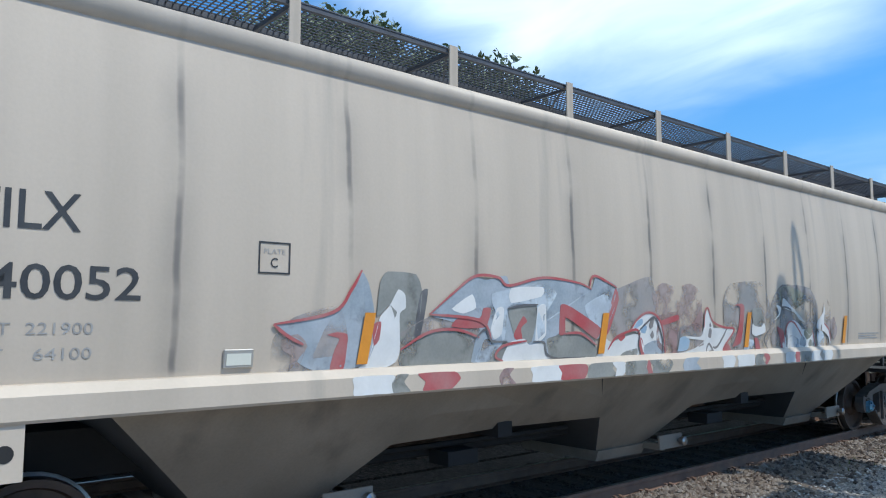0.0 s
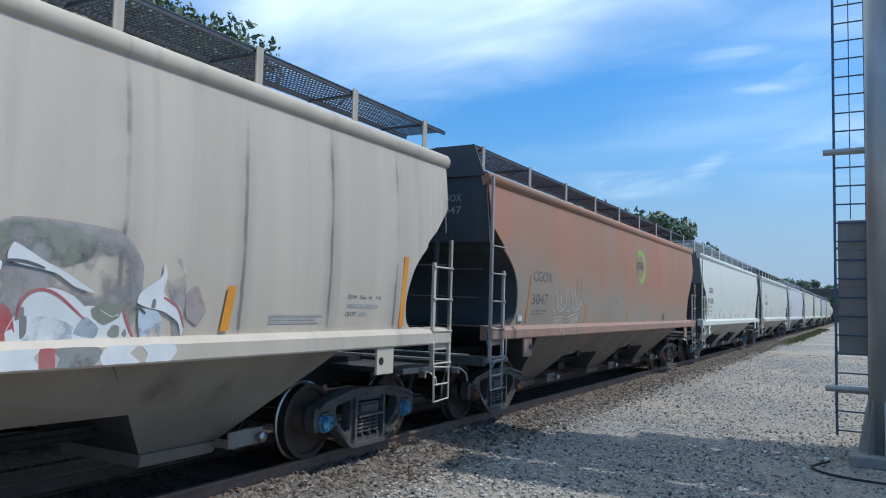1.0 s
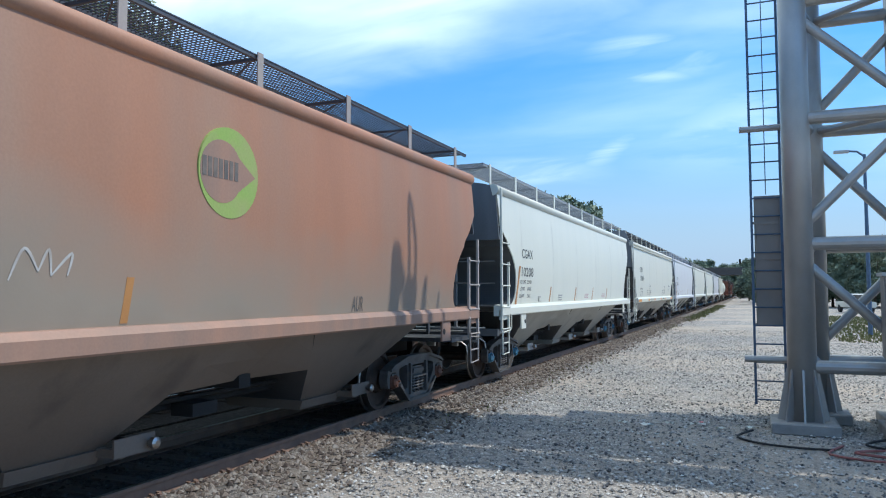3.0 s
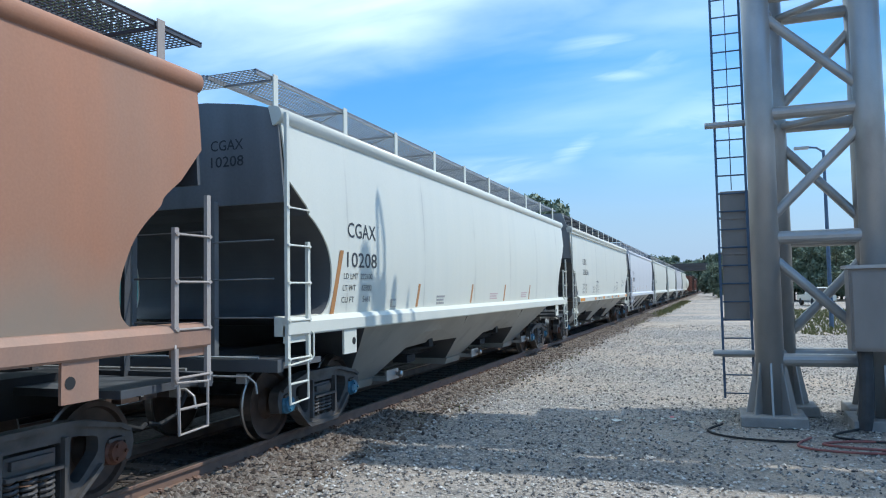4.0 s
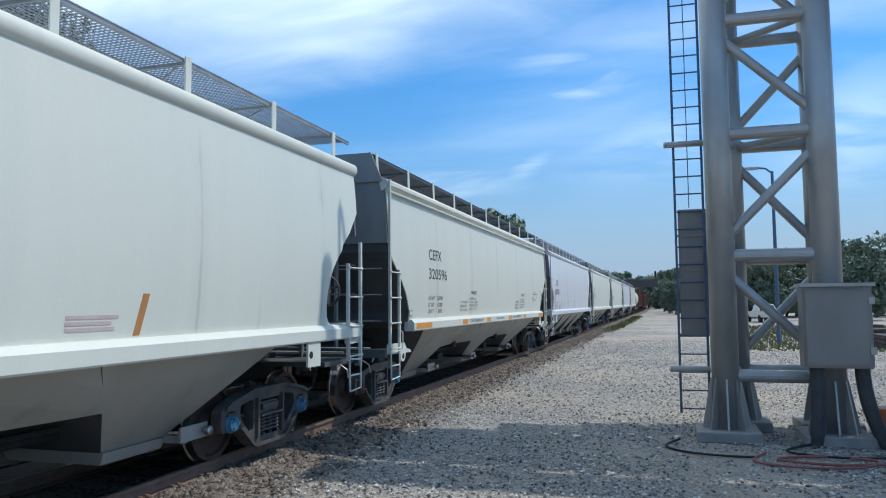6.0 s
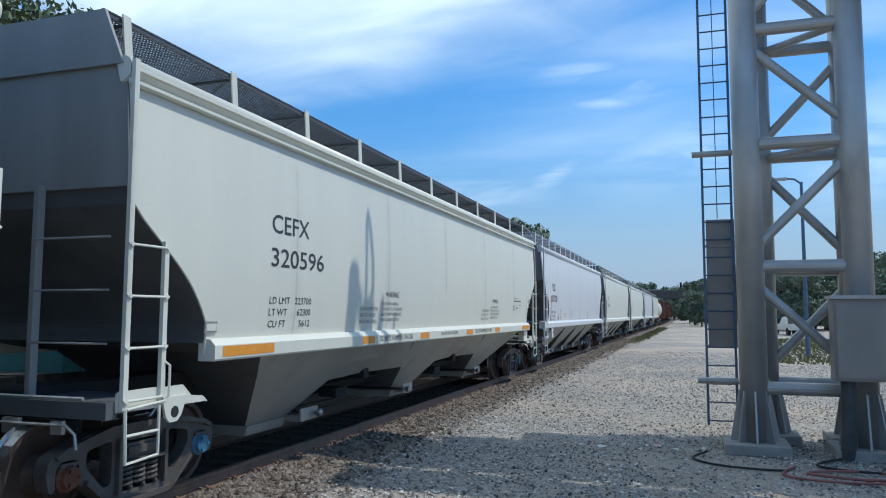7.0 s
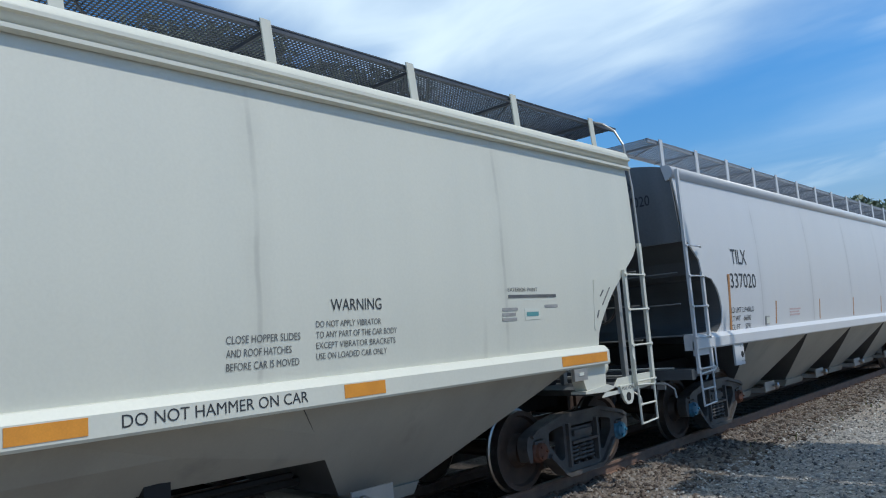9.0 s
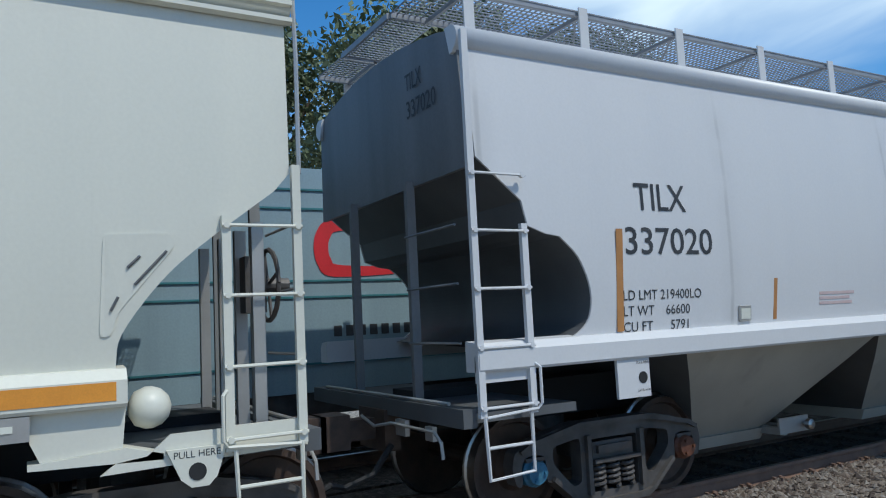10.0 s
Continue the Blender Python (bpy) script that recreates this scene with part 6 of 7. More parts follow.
def car_e():
    y0, L = 71.88, 16.75
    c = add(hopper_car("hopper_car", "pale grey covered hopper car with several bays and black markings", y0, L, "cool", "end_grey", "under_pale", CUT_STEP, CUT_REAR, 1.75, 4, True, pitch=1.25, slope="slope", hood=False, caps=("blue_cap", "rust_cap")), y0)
    mark(c, 73.32 - y0, 1.61, 2.48, 0.075, "dull_orange", 0.02)
    words("TILX", 73.59 - y0, 74.22 - y0, 2.65, 2.89, c)
    words("337020", 73.45 - y0, 74.53 - y0, 2.26, 2.50, c)
    for k, (s, w) in enumerate((("LD LMT 219400LO", 0.95), ("LT WT    66600", 0.80), ("CU FT      5791", 0.78))):
        words(s, 73.40 - y0, 73.40 + w - y0, 1.87 - 0.135 * k, 1.955 - 0.135 * k, c)
    for y in (75.36, 77.85, 80.3, 82.8):
        mark(c, y - y0, 1.63, 2.03, 0.05, "dull_orange", 0.03)
    jack_plate(c, 73.23 - y0, "cool")
    words("PULL HERE", 73.44 - y0, 73.6 - y0, 1.335, 1.36, c, x=1.634)
    words("JACK HERE", 73.44 - y0, 73.6 - y0, 1.10, 1.125, c, x=1.634)
    card_holder(c, 74.85 - y0, 1.63, 0.17, 0.15)
    lines_of(c, 76.1 - y0, 1.85, 0.6, 0.03, 3, "spray_faint")
    words("TILX", 0.62, 0.92, 3.80, 3.95, c, x=0.026, end=True)
    words("337020", 0.62, 1.15, 3.55, 3.71, c, x=0.031, end=True)
    return c


def tank_car(y0):
    c = tagged(new("tank_car"), "white rounded tank car far back in the train", "tank car")
    bm = bmesh.new()
    lathe(bm, [(0.0, 0.3), (0.12, 0.9), (0.4, 1.35), (0.8, 1.5), (14.6, 1.5), (15.0, 1.35), (15.3, 0.9), (15.4, 0.3)], "z", 28)
    for v in bm.verts:
        v.co = (v.co.x, v.co.z, v.co.y + 2.55)
    part("tank", bm, "white", c, smooth=True)
    bm = bmesh.new()
    box(bm, -1.3, 1.3, 0.0, 15.4, 0.85, 1.05)
    part("underframe", bm, "steel", c)
    for y in (1.6, 13.8):
        truck(c, y, False)
    return add(c, y0)


def box_car(y0, mat, h):
    c = tagged(new("box_car"), "rust-red freight car at the tail of the train", "freight car", "tail cars of the train")
    bm = bmesh.new()
    box(bm, -1.5, 1.5, 0.2, 15.0, 1.1, h)
    for k in range(16):
        y = 0.3 + k * 0.97
        box(bm, 1.5, 1.56, y, y + 0.12, 1.1, h)
    part("body", bm, mat, c)
    bm = bmesh.new()
    box(bm, -1.52, 1.52, 0.2, 15.0, h, h + 0.15)
    part("roof", bm, "steel", c)
    for y in (1.6, 13.6):
        truck(c, y, False)
    return add(c, y0)


def far_cars():
    for y0, L, paint, cut in ((89.95, 16.7, "cream", CUT_ROUND), (108.0, 16.7, "white", CUT_SLANT), (126.0, 16.7, "cool", CUT_ROUND), (144.0, 16.7, "cream", CUT_ROUND)):
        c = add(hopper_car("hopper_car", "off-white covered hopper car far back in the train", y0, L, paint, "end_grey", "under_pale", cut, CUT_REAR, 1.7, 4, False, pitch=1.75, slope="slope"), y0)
        words("TILX", 1.6, 2.2, 2.66, 2.88, c)
        words("330161", 1.5, 2.5, 2.26, 2.48, c)
    tank_car(162.0)
    box_car(179.0, "rust_box", 4.0)
    box_car(195.5, "rust_box_dark", 4.3)
    box_car(212.0, "rust_box", 3.6)
    box_car(228.5, "rust_box_dark", 4.1)


def second_train():
    """Containers standing on the next track, seen through the gaps between the cars."""
    x0, x1 = -11.8, -9.05
    for k, (y, n, mat, text) in enumerate(((-18, 12.2, "teal_box", 0), (-4.6, 12.2, "pale_box", 1), (8.8, 12.2, "teal_box", 0), (22.2, 12.2, "yellow_box", 0), (35.6, 12.2, "teal_box", 0), (49, 12.2, "pale_box", 0))):
        f = tagged(new("container"), {"teal_box": "teal corrugated shipping container on a flat car", "pale_box": "pale blue shipping container with a red rounded emblem", "yellow_box": "yellow corrugated shipping container on a flat car"}[mat],
                   "container", "containers on the next track")
        bm = bmesh.new()
        wave = []
        if not text:
            for i in range(40):
                yy, p = y + 0.1 + i * (n - 0.2) / 40, (n - 0.2) / 40
                wave += [(x1 - 0.005, yy), (x1 - 0.005, yy + p * 0.4), (x1 - 0.04, yy + p * 0.5), (x1 - 0.04, yy + p * 0.9)]
        outline = [(x0, y), (x1 - 0.005, y)] + wave + [(x1 - 0.005, y + n), (x0, y + n)]
        lo = [bm.verts.new((a, b, 1.15)) for a, b in outline]
        hi = [bm.verts.new((a, b, 4.05)) for a, b in outline]
        for i in range(len(outline)):
            bm.faces.new((lo[i], lo[(i + 1) % len(lo)], hi[(i + 1) % len(lo)], hi[i]))
        bm.faces.new(lo[::-1])
        bm.faces.new(hi)
        part("shell", bm, mat, f)
        if text:
            stroke(f, [(4.25, 3.3), (3.66, 3.3), (3.5, 3.18), (3.46, 3.0), (3.5, 2.82), (3.66, 2.7), (4.5, 2.7)], 0.2, "red_paint", x1 + 0.004, "emblem")
            for z in (1.5, 2.35, 2.56, 3.5, 3.75):
                bm = bmesh.new()
                box(bm, x1 - 0.004, x1 + 0.012, y + 0.1, y + n - 0.1, z, z + 0.025)
                part("rib", bm, "teal_box", f)
            for i in range(8):
                bm = bmesh.new()
                box(bm, x1, x1 + 0.004, 3.6 + i * 0.17, 3.71 + i * 0.17, 1.84, 1.98)
                part("lettering", bm, "ink", f)
        w = tagged(new("flat_car"), "dark steel flat car under a container on the next track", "flat car", "flat cars on the next track")
        bm = bmesh.new()
        box(bm, x0 + 0.1, x1 - 0.1, y - 0.5, y + n + 0.5, 0.85, 1.15)
        part("deck", bm, "steel", w)
        for yy in (y + 1.3, y + n - 1.3):
            t = truck(w, yy, False)
            t.matrix_basis = pose(-10.45, yy, RAIL_Z)
    track("track", -10.45, False)


def far_place():
    # road bridge across the line
    b = tagged(new("overpass"), "grey concrete road overpass crossing the railway far away", "bridge")
    bm = bmesh.new()
    box(bm, -60, 90, 236, 246, 7.0, 8.3)
    part("deck", bm, "steel", b)
    bm = bmesh.new()
    box(bm, -60, 90, 235.8, 236.0, 8.3, 9.2)
    part("parapet", bm, "steel", b)
    for x in (-40, -22, 6, 24, 44, 66):
        bm = bmesh.new()
        bar(bm, (x, 241, -0.1), (x, 241, 7.0), 0.6, 12)
        part("pier", bm, "concrete", b)
    for x, h in ((-3, 11.8), (8, 12.6), (52, 12.5), (58, 11.5), (1.5, 10.8)):
        s = tagged(new("signal_mast"), "slim dark signal mast standing on the far overpass", "signal", "signals on the overpass")
        bm = bmesh.new()
        bar(bm, (x, 240, 8.2), (x, 240, h), 0.1, 8)
        part("mast", bm, "black", s)
        bm = bmesh.new()
        box(bm, x - 0.3, x + 0.3, 239.8, 240.2, h - 1.4, h)
        part("head", bm, "black", s)
    # street lamp beyond the bridge leg
    l = tagged(new("street_lamp"), "tall blue-grey street lamp with one bent arm", "street lamp")
    bm = bmesh.new()
    bar(bm, (5.25, 40, 0), (5.25, 40, 8.6), 0.11, 10, 0.07)
    part("pole", bm, "bluegalv", l)
    bm = bmesh.new()
    path_bar(bm, [(5.25, 40, 8.5), (4.95, 40, 8.75), (4.55, 40, 8.8)], 0.05, 8)
    part("arm", bm, "bluegalv", l)
    bm = bmesh.new()
    box(bm, 3.95, 4.6, 39.85, 40.15, 8.72, 8.84)
    part("lantern", bm, "galv", l)
    # verge
    rng = np.random.default_rng(12)
    n = 9000
    xy = np.stack([3.5 + rng.random(n) * 14, 34 + rng.random(n) * 34], 1)
    xy = np.concatenate([xy, np.stack([-4.1 + rng.normal(0, 0.3, 2500), 55 + rng.random(2500) * 60], 1)])
    weeds = np.concatenate([np.stack([rng.normal(cx, 0.2, 22), rng.normal(cy, 1.1, 22)], 1) for cx, cy in zip(rng.normal(-4.75, 0.25, 26), rng.uniform(11, 60, 26))])
    xy = np.concatenate([xy, weeds])
    n = len(xy)
    a = rng.random(n) * 6.28
    h = (0.05 + 0.13 * rng.random(n)) * np.where((xy[:, 1] < 60) & (xy[:, 0] < 0), 0.4, 1.0)
    d = np.stack([np.cos(a), np.sin(a)], 1) * np.where((xy[:, 1] < 60) & (xy[:, 0] < 0), 0.025, 0.06)[:, None]
    z0 = np.full(n, -0.03)
    v = np.stack([np.c_[xy - d, z0], np.c_[xy + d, z0], np.c_[xy + d * 2.2 * rng.normal(0, 0.8, (n, 1)), h]], 1).reshape(-1, 3)
    me = bpy.data.meshes.new("grass")
    me.from_pydata(v.tolist(), [], (np.arange(n)[:, None] * 3 + np.arange(3)).tolist())
    me.materials.append(M["grass"])
    tagged(new("grass", me), "dry green verge grass beyond the yard", "grass", kind="stuff")
    # parked white pickup behind the leg
    p = tagged(new("pickup_truck"), "white pickup truck parked by the trees", "truck")
    p.matrix_basis = pose(9.4, 82, 0, 0, 0, 12)
    bm = bmesh.new()
    prism(bm, [(-0.95, 0.5), (0.95, 0.5), (0.95, 1.05), (-0.95, 1.05)], -2.7, 2.7)
    hexa(bm, [(-0.92, -1.5, 1.05), (0.92, -1.5, 1.05), (0.92, 0.7, 1.05), (-0.92, 0.7, 1.05)], [(-0.74, -0.9, 1.82), (0.74, -0.9, 1.82), (0.74, 0.35, 1.82), (-0.74, 0.35, 1.82)])
    bmesh.ops.bevel(bm, geom=bm.edges[:], offset=0.05, segments=2, affect="EDGES")
    part("body", bm, "white", p)
    bm = bmesh.new()
    hexa(bm, [(-0.8, -1.49, 1.12), (0.8, -1.49, 1.12), (0.8, -1.44, 1.12), (-0.8, -1.44, 1.12)], [(-0.66, -1.02, 1.72), (0.66, -1.02, 1.72), (0.66, -0.97, 1.72), (-0.66, -0.97, 1.72)])
    part("windscreen", bm, "black", p)
    for x in (-0.85, 0.85):
        for y in (-1.7, 1.7):
            bm = bmesh.new()
            bar(bm, (x - 0.12, y, 0.38), (x + 0.12, y, 0.38), 0.38, 18)
            part("wheel", bm, "black", p)
    # another line further off, with dark stacked bundles beside it
    for y, z, x in ((44, 0.0, 10.2), (52, 0.0, 11.8), (36, 0.0, 8.9)):
        s = tagged(new("tie_stack"), "dark stack of old railway ties", "tie stack", "stacks of ties")
        for i in range(3):
            for j in range(4):
                bm = bmesh.new()
                box(bm, x + 0.26 * j, x + 0.26 * j + 0.23, y, y + 2.6, z + i * 0.2, z + i * 0.2 + 0.17)
                part("tie", bm, "tie", s)
    # striped marker post and orange drums at the yard's edge
    m = tagged(new("marker_post"), "grey square post with a red cap at the yard edge", "post")
    bm = bmesh.new()
    box(bm, 2.97, 3.2, 11.6, 11.8, 0.0, 1.32)
    bmesh.ops.bevel(bm, geom=bm.edges[:], offset=0.015, segments=1, affect="EDGES")
    part("post", bm, "concrete", m)
    bm = bmesh.new()
    box(bm, 2.96, 3.21, 11.59, 11.81, 1.32, 1.47)
    part("cap", bm, "red_paint", m)
    for x, y, z in ((3.02, 12.45, 0.0), (3.1, 12.6, 0.0)):
        d = tagged(new("traffic_cone"), "dull orange plastic barrier block on the gravel", "barrier", "orange barriers")
        bm = bmesh.new()
        for k in range(3):
            box(bm, x - 0.16, x + 0.2, y - 0.15, y + 0.15, z + 0.17 * k, z + 0.17 * k + 0.15)
        box(bm, x - 0.12, x + 0.16, y - 0.11, y + 0.11, z, z + 0.5)
        part("block", bm, "orange_plastic", d)
    # scraps of paper and plastic trodden into the gravel
    for k, (x, y, w) in enumerate(((-1.78, 11.84, 0.05), (-1.42, 11.75, 0.07), (-1.1, 12.0, 0.04), (-0.68, 12.08, 0.075), (-0.35, 11.85, 0.05), (0.08, 12.05, 0.05))):
        scrap = tagged(new("litter"), "crumpled pale scrap of paper lying on the gravel", "litter", "scraps of litter")
        bm = bmesh.new()
        rows = [[bm.verts.new((x + w * (i - 1.5), y + w * 0.5 * (j - 1) + 0.02 * math.sin(k + i * 2.0), 0.035 + 0.02 * math.sin(k * 1.7 + i * 2.3 + j * 1.9))) for i in range(4)] for j in range(3)]
        for p, q in zip(rows, rows[1:]):
            for i in range(3):
                bm.faces.new((p[i], p[i + 1], q[i + 1], q[i]))
        part("sheet", bm, "white", scrap)
        if k == 3:
            bm = bmesh.new()
            box(bm, x + 0.02, x + 0.08, y - 0.04, y + 0.01, 0.06, 0.068)
            part("print", bm, "red_paint", scrap, "red printed patch")
    # hoses and cables lying at the foot of the bridge
    rng = random.Random(4)
    for k, (mat, name, label, pts) in enumerate((
            ("black", "cable", "black rubber cable lying in loops on the gravel", [(0.1, 11.9), (-0.1, 11.3), (0.2, 10.9), (0.75, 10.75), (1.1, 10.8)]),
            ("red_hose", "hose", "dull red hose coiled on the gravel", [(1.2, 11.1), (1.0, 10.5), (1.5, 10.25), (2.2, 10.4), (2.5, 10.9), (1.8, 11.0), (1.3, 10.7), (1.9, 10.5), (2.6, 10.7)]),
            ("black", "cable", "black rubber cable lying in loops on the gravel", [(1.9, 11.9), (1.5, 11.3), (2.0, 11.0), (2.7, 11.1), (3.3, 11.3), (4.2, 11.2)]))):
        h = tagged(new(name), label, name)
        p = [Vector((a, b, 0.02)) for a, b in pts]
        fine = []
        for i in range(len(p) - 1):
            a, b, c, d = p[max(i - 1, 0)], p[i], p[i + 1], p[min(i + 2, len(p) - 1)]
            for q in range(8):
                t = q / 8
                fine.append(0.5 * (2 * b + (c - a) * t + (2 * a - 5 * b + 4 * c - d) * t * t + (3 * b - a - 3 * c + d) * t ** 3))
        bm = bmesh.new()
        path_bar(bm, fine, 0.017, 6)
        part("tube", bm, mat, h)


# ---- signal bridge over the yard ----
def signal_bridge():
    g = tagged(new("signal_bridge"), "galvanised tubular steel signal bridge leg with lattice bracing", "signal bridge")
    cols = [(0.81, 12.35), (2.30, 12.35), (1.08, 13.5), (2.42, 13.5)]
    for x, y in cols:
        bm = bmesh.new()
        bar(bm, (x, y, 0.1), (x, y, 9.9), 0.205, 32)
        for f in bm.faces:
            f.smooth = len(f.verts) == 4
        col = part("column", bm, "galv", g)
        for k in range(8):
            bm = bmesh.new()
            a = k * math.pi / 4
            dx, dy = math.cos(a), math.sin(a)
            px, py = -dy * 0.014, dx * 0.014
            hexa(bm, [(x + dx * 0.19 - px, y + dy * 0.19 - py, 0.14), (x + dx * 0.36 - px, y + dy * 0.36 - py, 0.14), (x + dx * 0.36 + px, y + dy * 0.36 + py, 0.14), (x + dx * 0.19 + px, y + dy * 0.19 + py, 0.14)],
                 [(x + dx * 0.19 - px, y + dy * 0.19 - py, 0.9), (x + dx * 0.22 - px, y + dy * 0.22 - py, 0.9), (x + dx * 0.22 + px, y + dy * 0.22 + py, 0.9), (x + dx * 0.19 + px, y + dy * 0.19 + py, 0.9)])
            part("gusset", bm, "galv", col)
        bm = bmesh.new()
        box(bm, x - 0.46, x + 0.46, y - 0.46, y + 0.46, -0.02, 0.14)
        bmesh.ops.bevel(bm, geom=bm.edges[:], offset=0.015, segments=1, affect="EDGES")
        part("base_plate", bm, "concrete", col, "dusty concrete-grey base plate")
    faces = [((0, 1)), ((2, 3)), ((0, 2)), ((1, 3))]
    levels = [0.94, 2.79, 4.71, 6.55, 8.4, 9.8]
    for a, b in faces:
        (xa, ya), (xb, yb) = cols[a], cols[b]
        for k, z in enumerate(levels):
            bm = bmesh.new()
            bar(bm, (xa, ya, z), (xb, yb, z), 0.10, 14)
            part("strut", bm, "galv", g)
            if k + 1 < len(levels) and (a, b) in ((0, 1), (2, 3)):
                # one diagonal a panel, the back face leaning the other way
                z2 = levels[k + 1]
                z_a, z_b = (z2 - 0.2, z + 0.2) if (k + (a == 2)) % 2 == 0 else (z + 0.2, z2 - 0.2)
                bm = bmesh.new()
                bar(bm, (xa, ya, z_a), (xb, yb, z_b), 0.075, 14)
                part("brace", bm, "galv", g)
    for z in levels[2:]:
        bm = bmesh.new()
        bar(bm, (cols[2][0], cols[2][1], z - 0.02), (cols[1][0], cols[1][1], z - 0.02), 0.06, 12)
        part("plan_brace", bm, "galv", g)
    # deck and lattice of the span, which runs off over the yard
    bm = bmesh.new()
    box(bm, 0.3, 34, 12.2, 14.25, 9.9, 9.98)
    part("deck", bm, "grate", g)
    # added side deck, out of view, outlined to widen the shadow on the ground
    bm = bmesh.new()
    for k in range(26):
        x = 0.2 + k * 1.3
        far = 13.9 + 0.6 * min(x, 3.2) + 0.2 * max(0.0, min(x - 3.2, 2.5))
        box(bm, x, x + 1.24, 14.4, far, 9.9, 9.96)
    part("shadow_side_deck", bm, "grate", g)
    for y in (12.2, 14.25):
        bm = bmesh.new()
        for z in (9.75, 11.0):
            bar(bm, (1.6, y, z), (34, y, z), 0.11, 10)
        for k in range(1, 17):
            bar(bm, (0.4 + 2 * k, y, 9.75), (1.4 + 2 * k, y, 11.0), 0.06, 8)
            bar(bm, (1.4 + 2 * k, y, 11.0), (2.4 + 2 * k, y, 9.75), 0.06, 8)
        part("truss", bm, "galv", g)
    # added walkway, never in view, casting the nearer shadow strip on the ground
    bm = bmesh.new()
    box(bm, 1.2, 34, 10.9, 11.85, 9.9, 9.96)
    for k in range(9):
        bar(bm, (2 + 4 * k, 11.0, 9.9), (2 + 4 * k, 12.2, 9.9), 0.06, 8)
    part("shadow_catwalk", bm, "grate", g)
    # masts above the view; plates added and shaped for their shadows on the cars
    x = 0.4
    for y, h, w in ((11.87, 11.62, 0.32), (12.42, 11.15, 0.40), (12.92, 11.15, 0.17)):
        bm = bmesh.new()
        bar(bm, (x, y, 9.9), (x, y, h - 0.4), 0.06, 10)
        mast = part("signal_mast", bm, "steel", g)
        bm = bmesh.new()
        plate(bm, [(y - w / 2, 10.0), (y + w / 2, 10.0), (y + w / 2, h - 0.15), (y + w * 0.3, h - 0.03), (y, h), (y - w * 0.3, h - 0.03), (y - w / 2, h - 0.15)], x - 0.02, x + 0.02)
        part("shadow_plate", bm, "steel", mast)
    # unseen loop, bent to give the tall pointed shadow on the car sides
    bm = bmesh.new()
    path_bar(bm, [(x, 12.30, 11.0), (x, 12.29, 11.7), (x, 12.32, 12.3), (x, 12.36, 12.45), (x, 12.42, 12.3), (x, 12.52, 11.7), (x, 12.54, 11.0)], 0.045)
    bar(bm, (x, 12.0, 11.25), (x, 12.3, 10.75), 0.07, 8)
    part("shadow_hoop", bm, "steel", g)
    # arm stubs that carry the ladder
    for z in (0.95, 4.80):
        bm = bmesh.new()
        bar(bm, (0.0, 13.3, z), (0.95, 13.3, z), 0.055, 10)
        part("arm", bm, "galv", g)
    return g


def tower_ladder():
    t = tagged(new("ladder"), "narrow galvanised access ladder fixed to the signal bridge leg", "ladder")
    for x in (0.16, 0.62):
        bm = bmesh.new()
        box(bm, x - 0.02, x + 0.02, 13.35, 13.41, 0.2, 10.5)
        part("stile", bm, "bluegalv", t)
    bm = bmesh.new()
    bar(bm, (0.39, 13.42, 3.7), (0.39, 13.42, 10.5), 0.008, 5)
    part("cable", bm, "bluegalv", t)
    first = None
    for k in range(34):
        z = 0.28 + 0.305 * k
        if first is None:
            bm = bmesh.new()
            bar(bm, (0.16, 0, 0), (0.62, 0, 0), 0.013, 6)
            first = part("rung", bm, "bluegalv", t)
            first.matrix_basis = pose(0, 13.38, z)
        else:
            again(first, "rung", t, pose(0, 13.38, z))
    c = tagged(new("ladder_guard"), "grey sheet-metal climbing guard on the ladder", "ladder guard")
    bm = bmesh.new()
    box(bm, 0.20, 0.66, 13.43, 13.50, 1.5, 3.68)
    bmesh.ops.bevel(bm, geom=bm.edges[:], offset=0.01, segments=1, affect="EDGES")
    part("panel", bm, "cabinet", c)
    for z in (1.5, 2.05, 2.6, 3.2):
        bm = bmesh.new()
        box(bm, 0.18, 0.68, 13.41, 13.44, z, z + 0.04)
        part("bracket", bm, "cabinet", c)


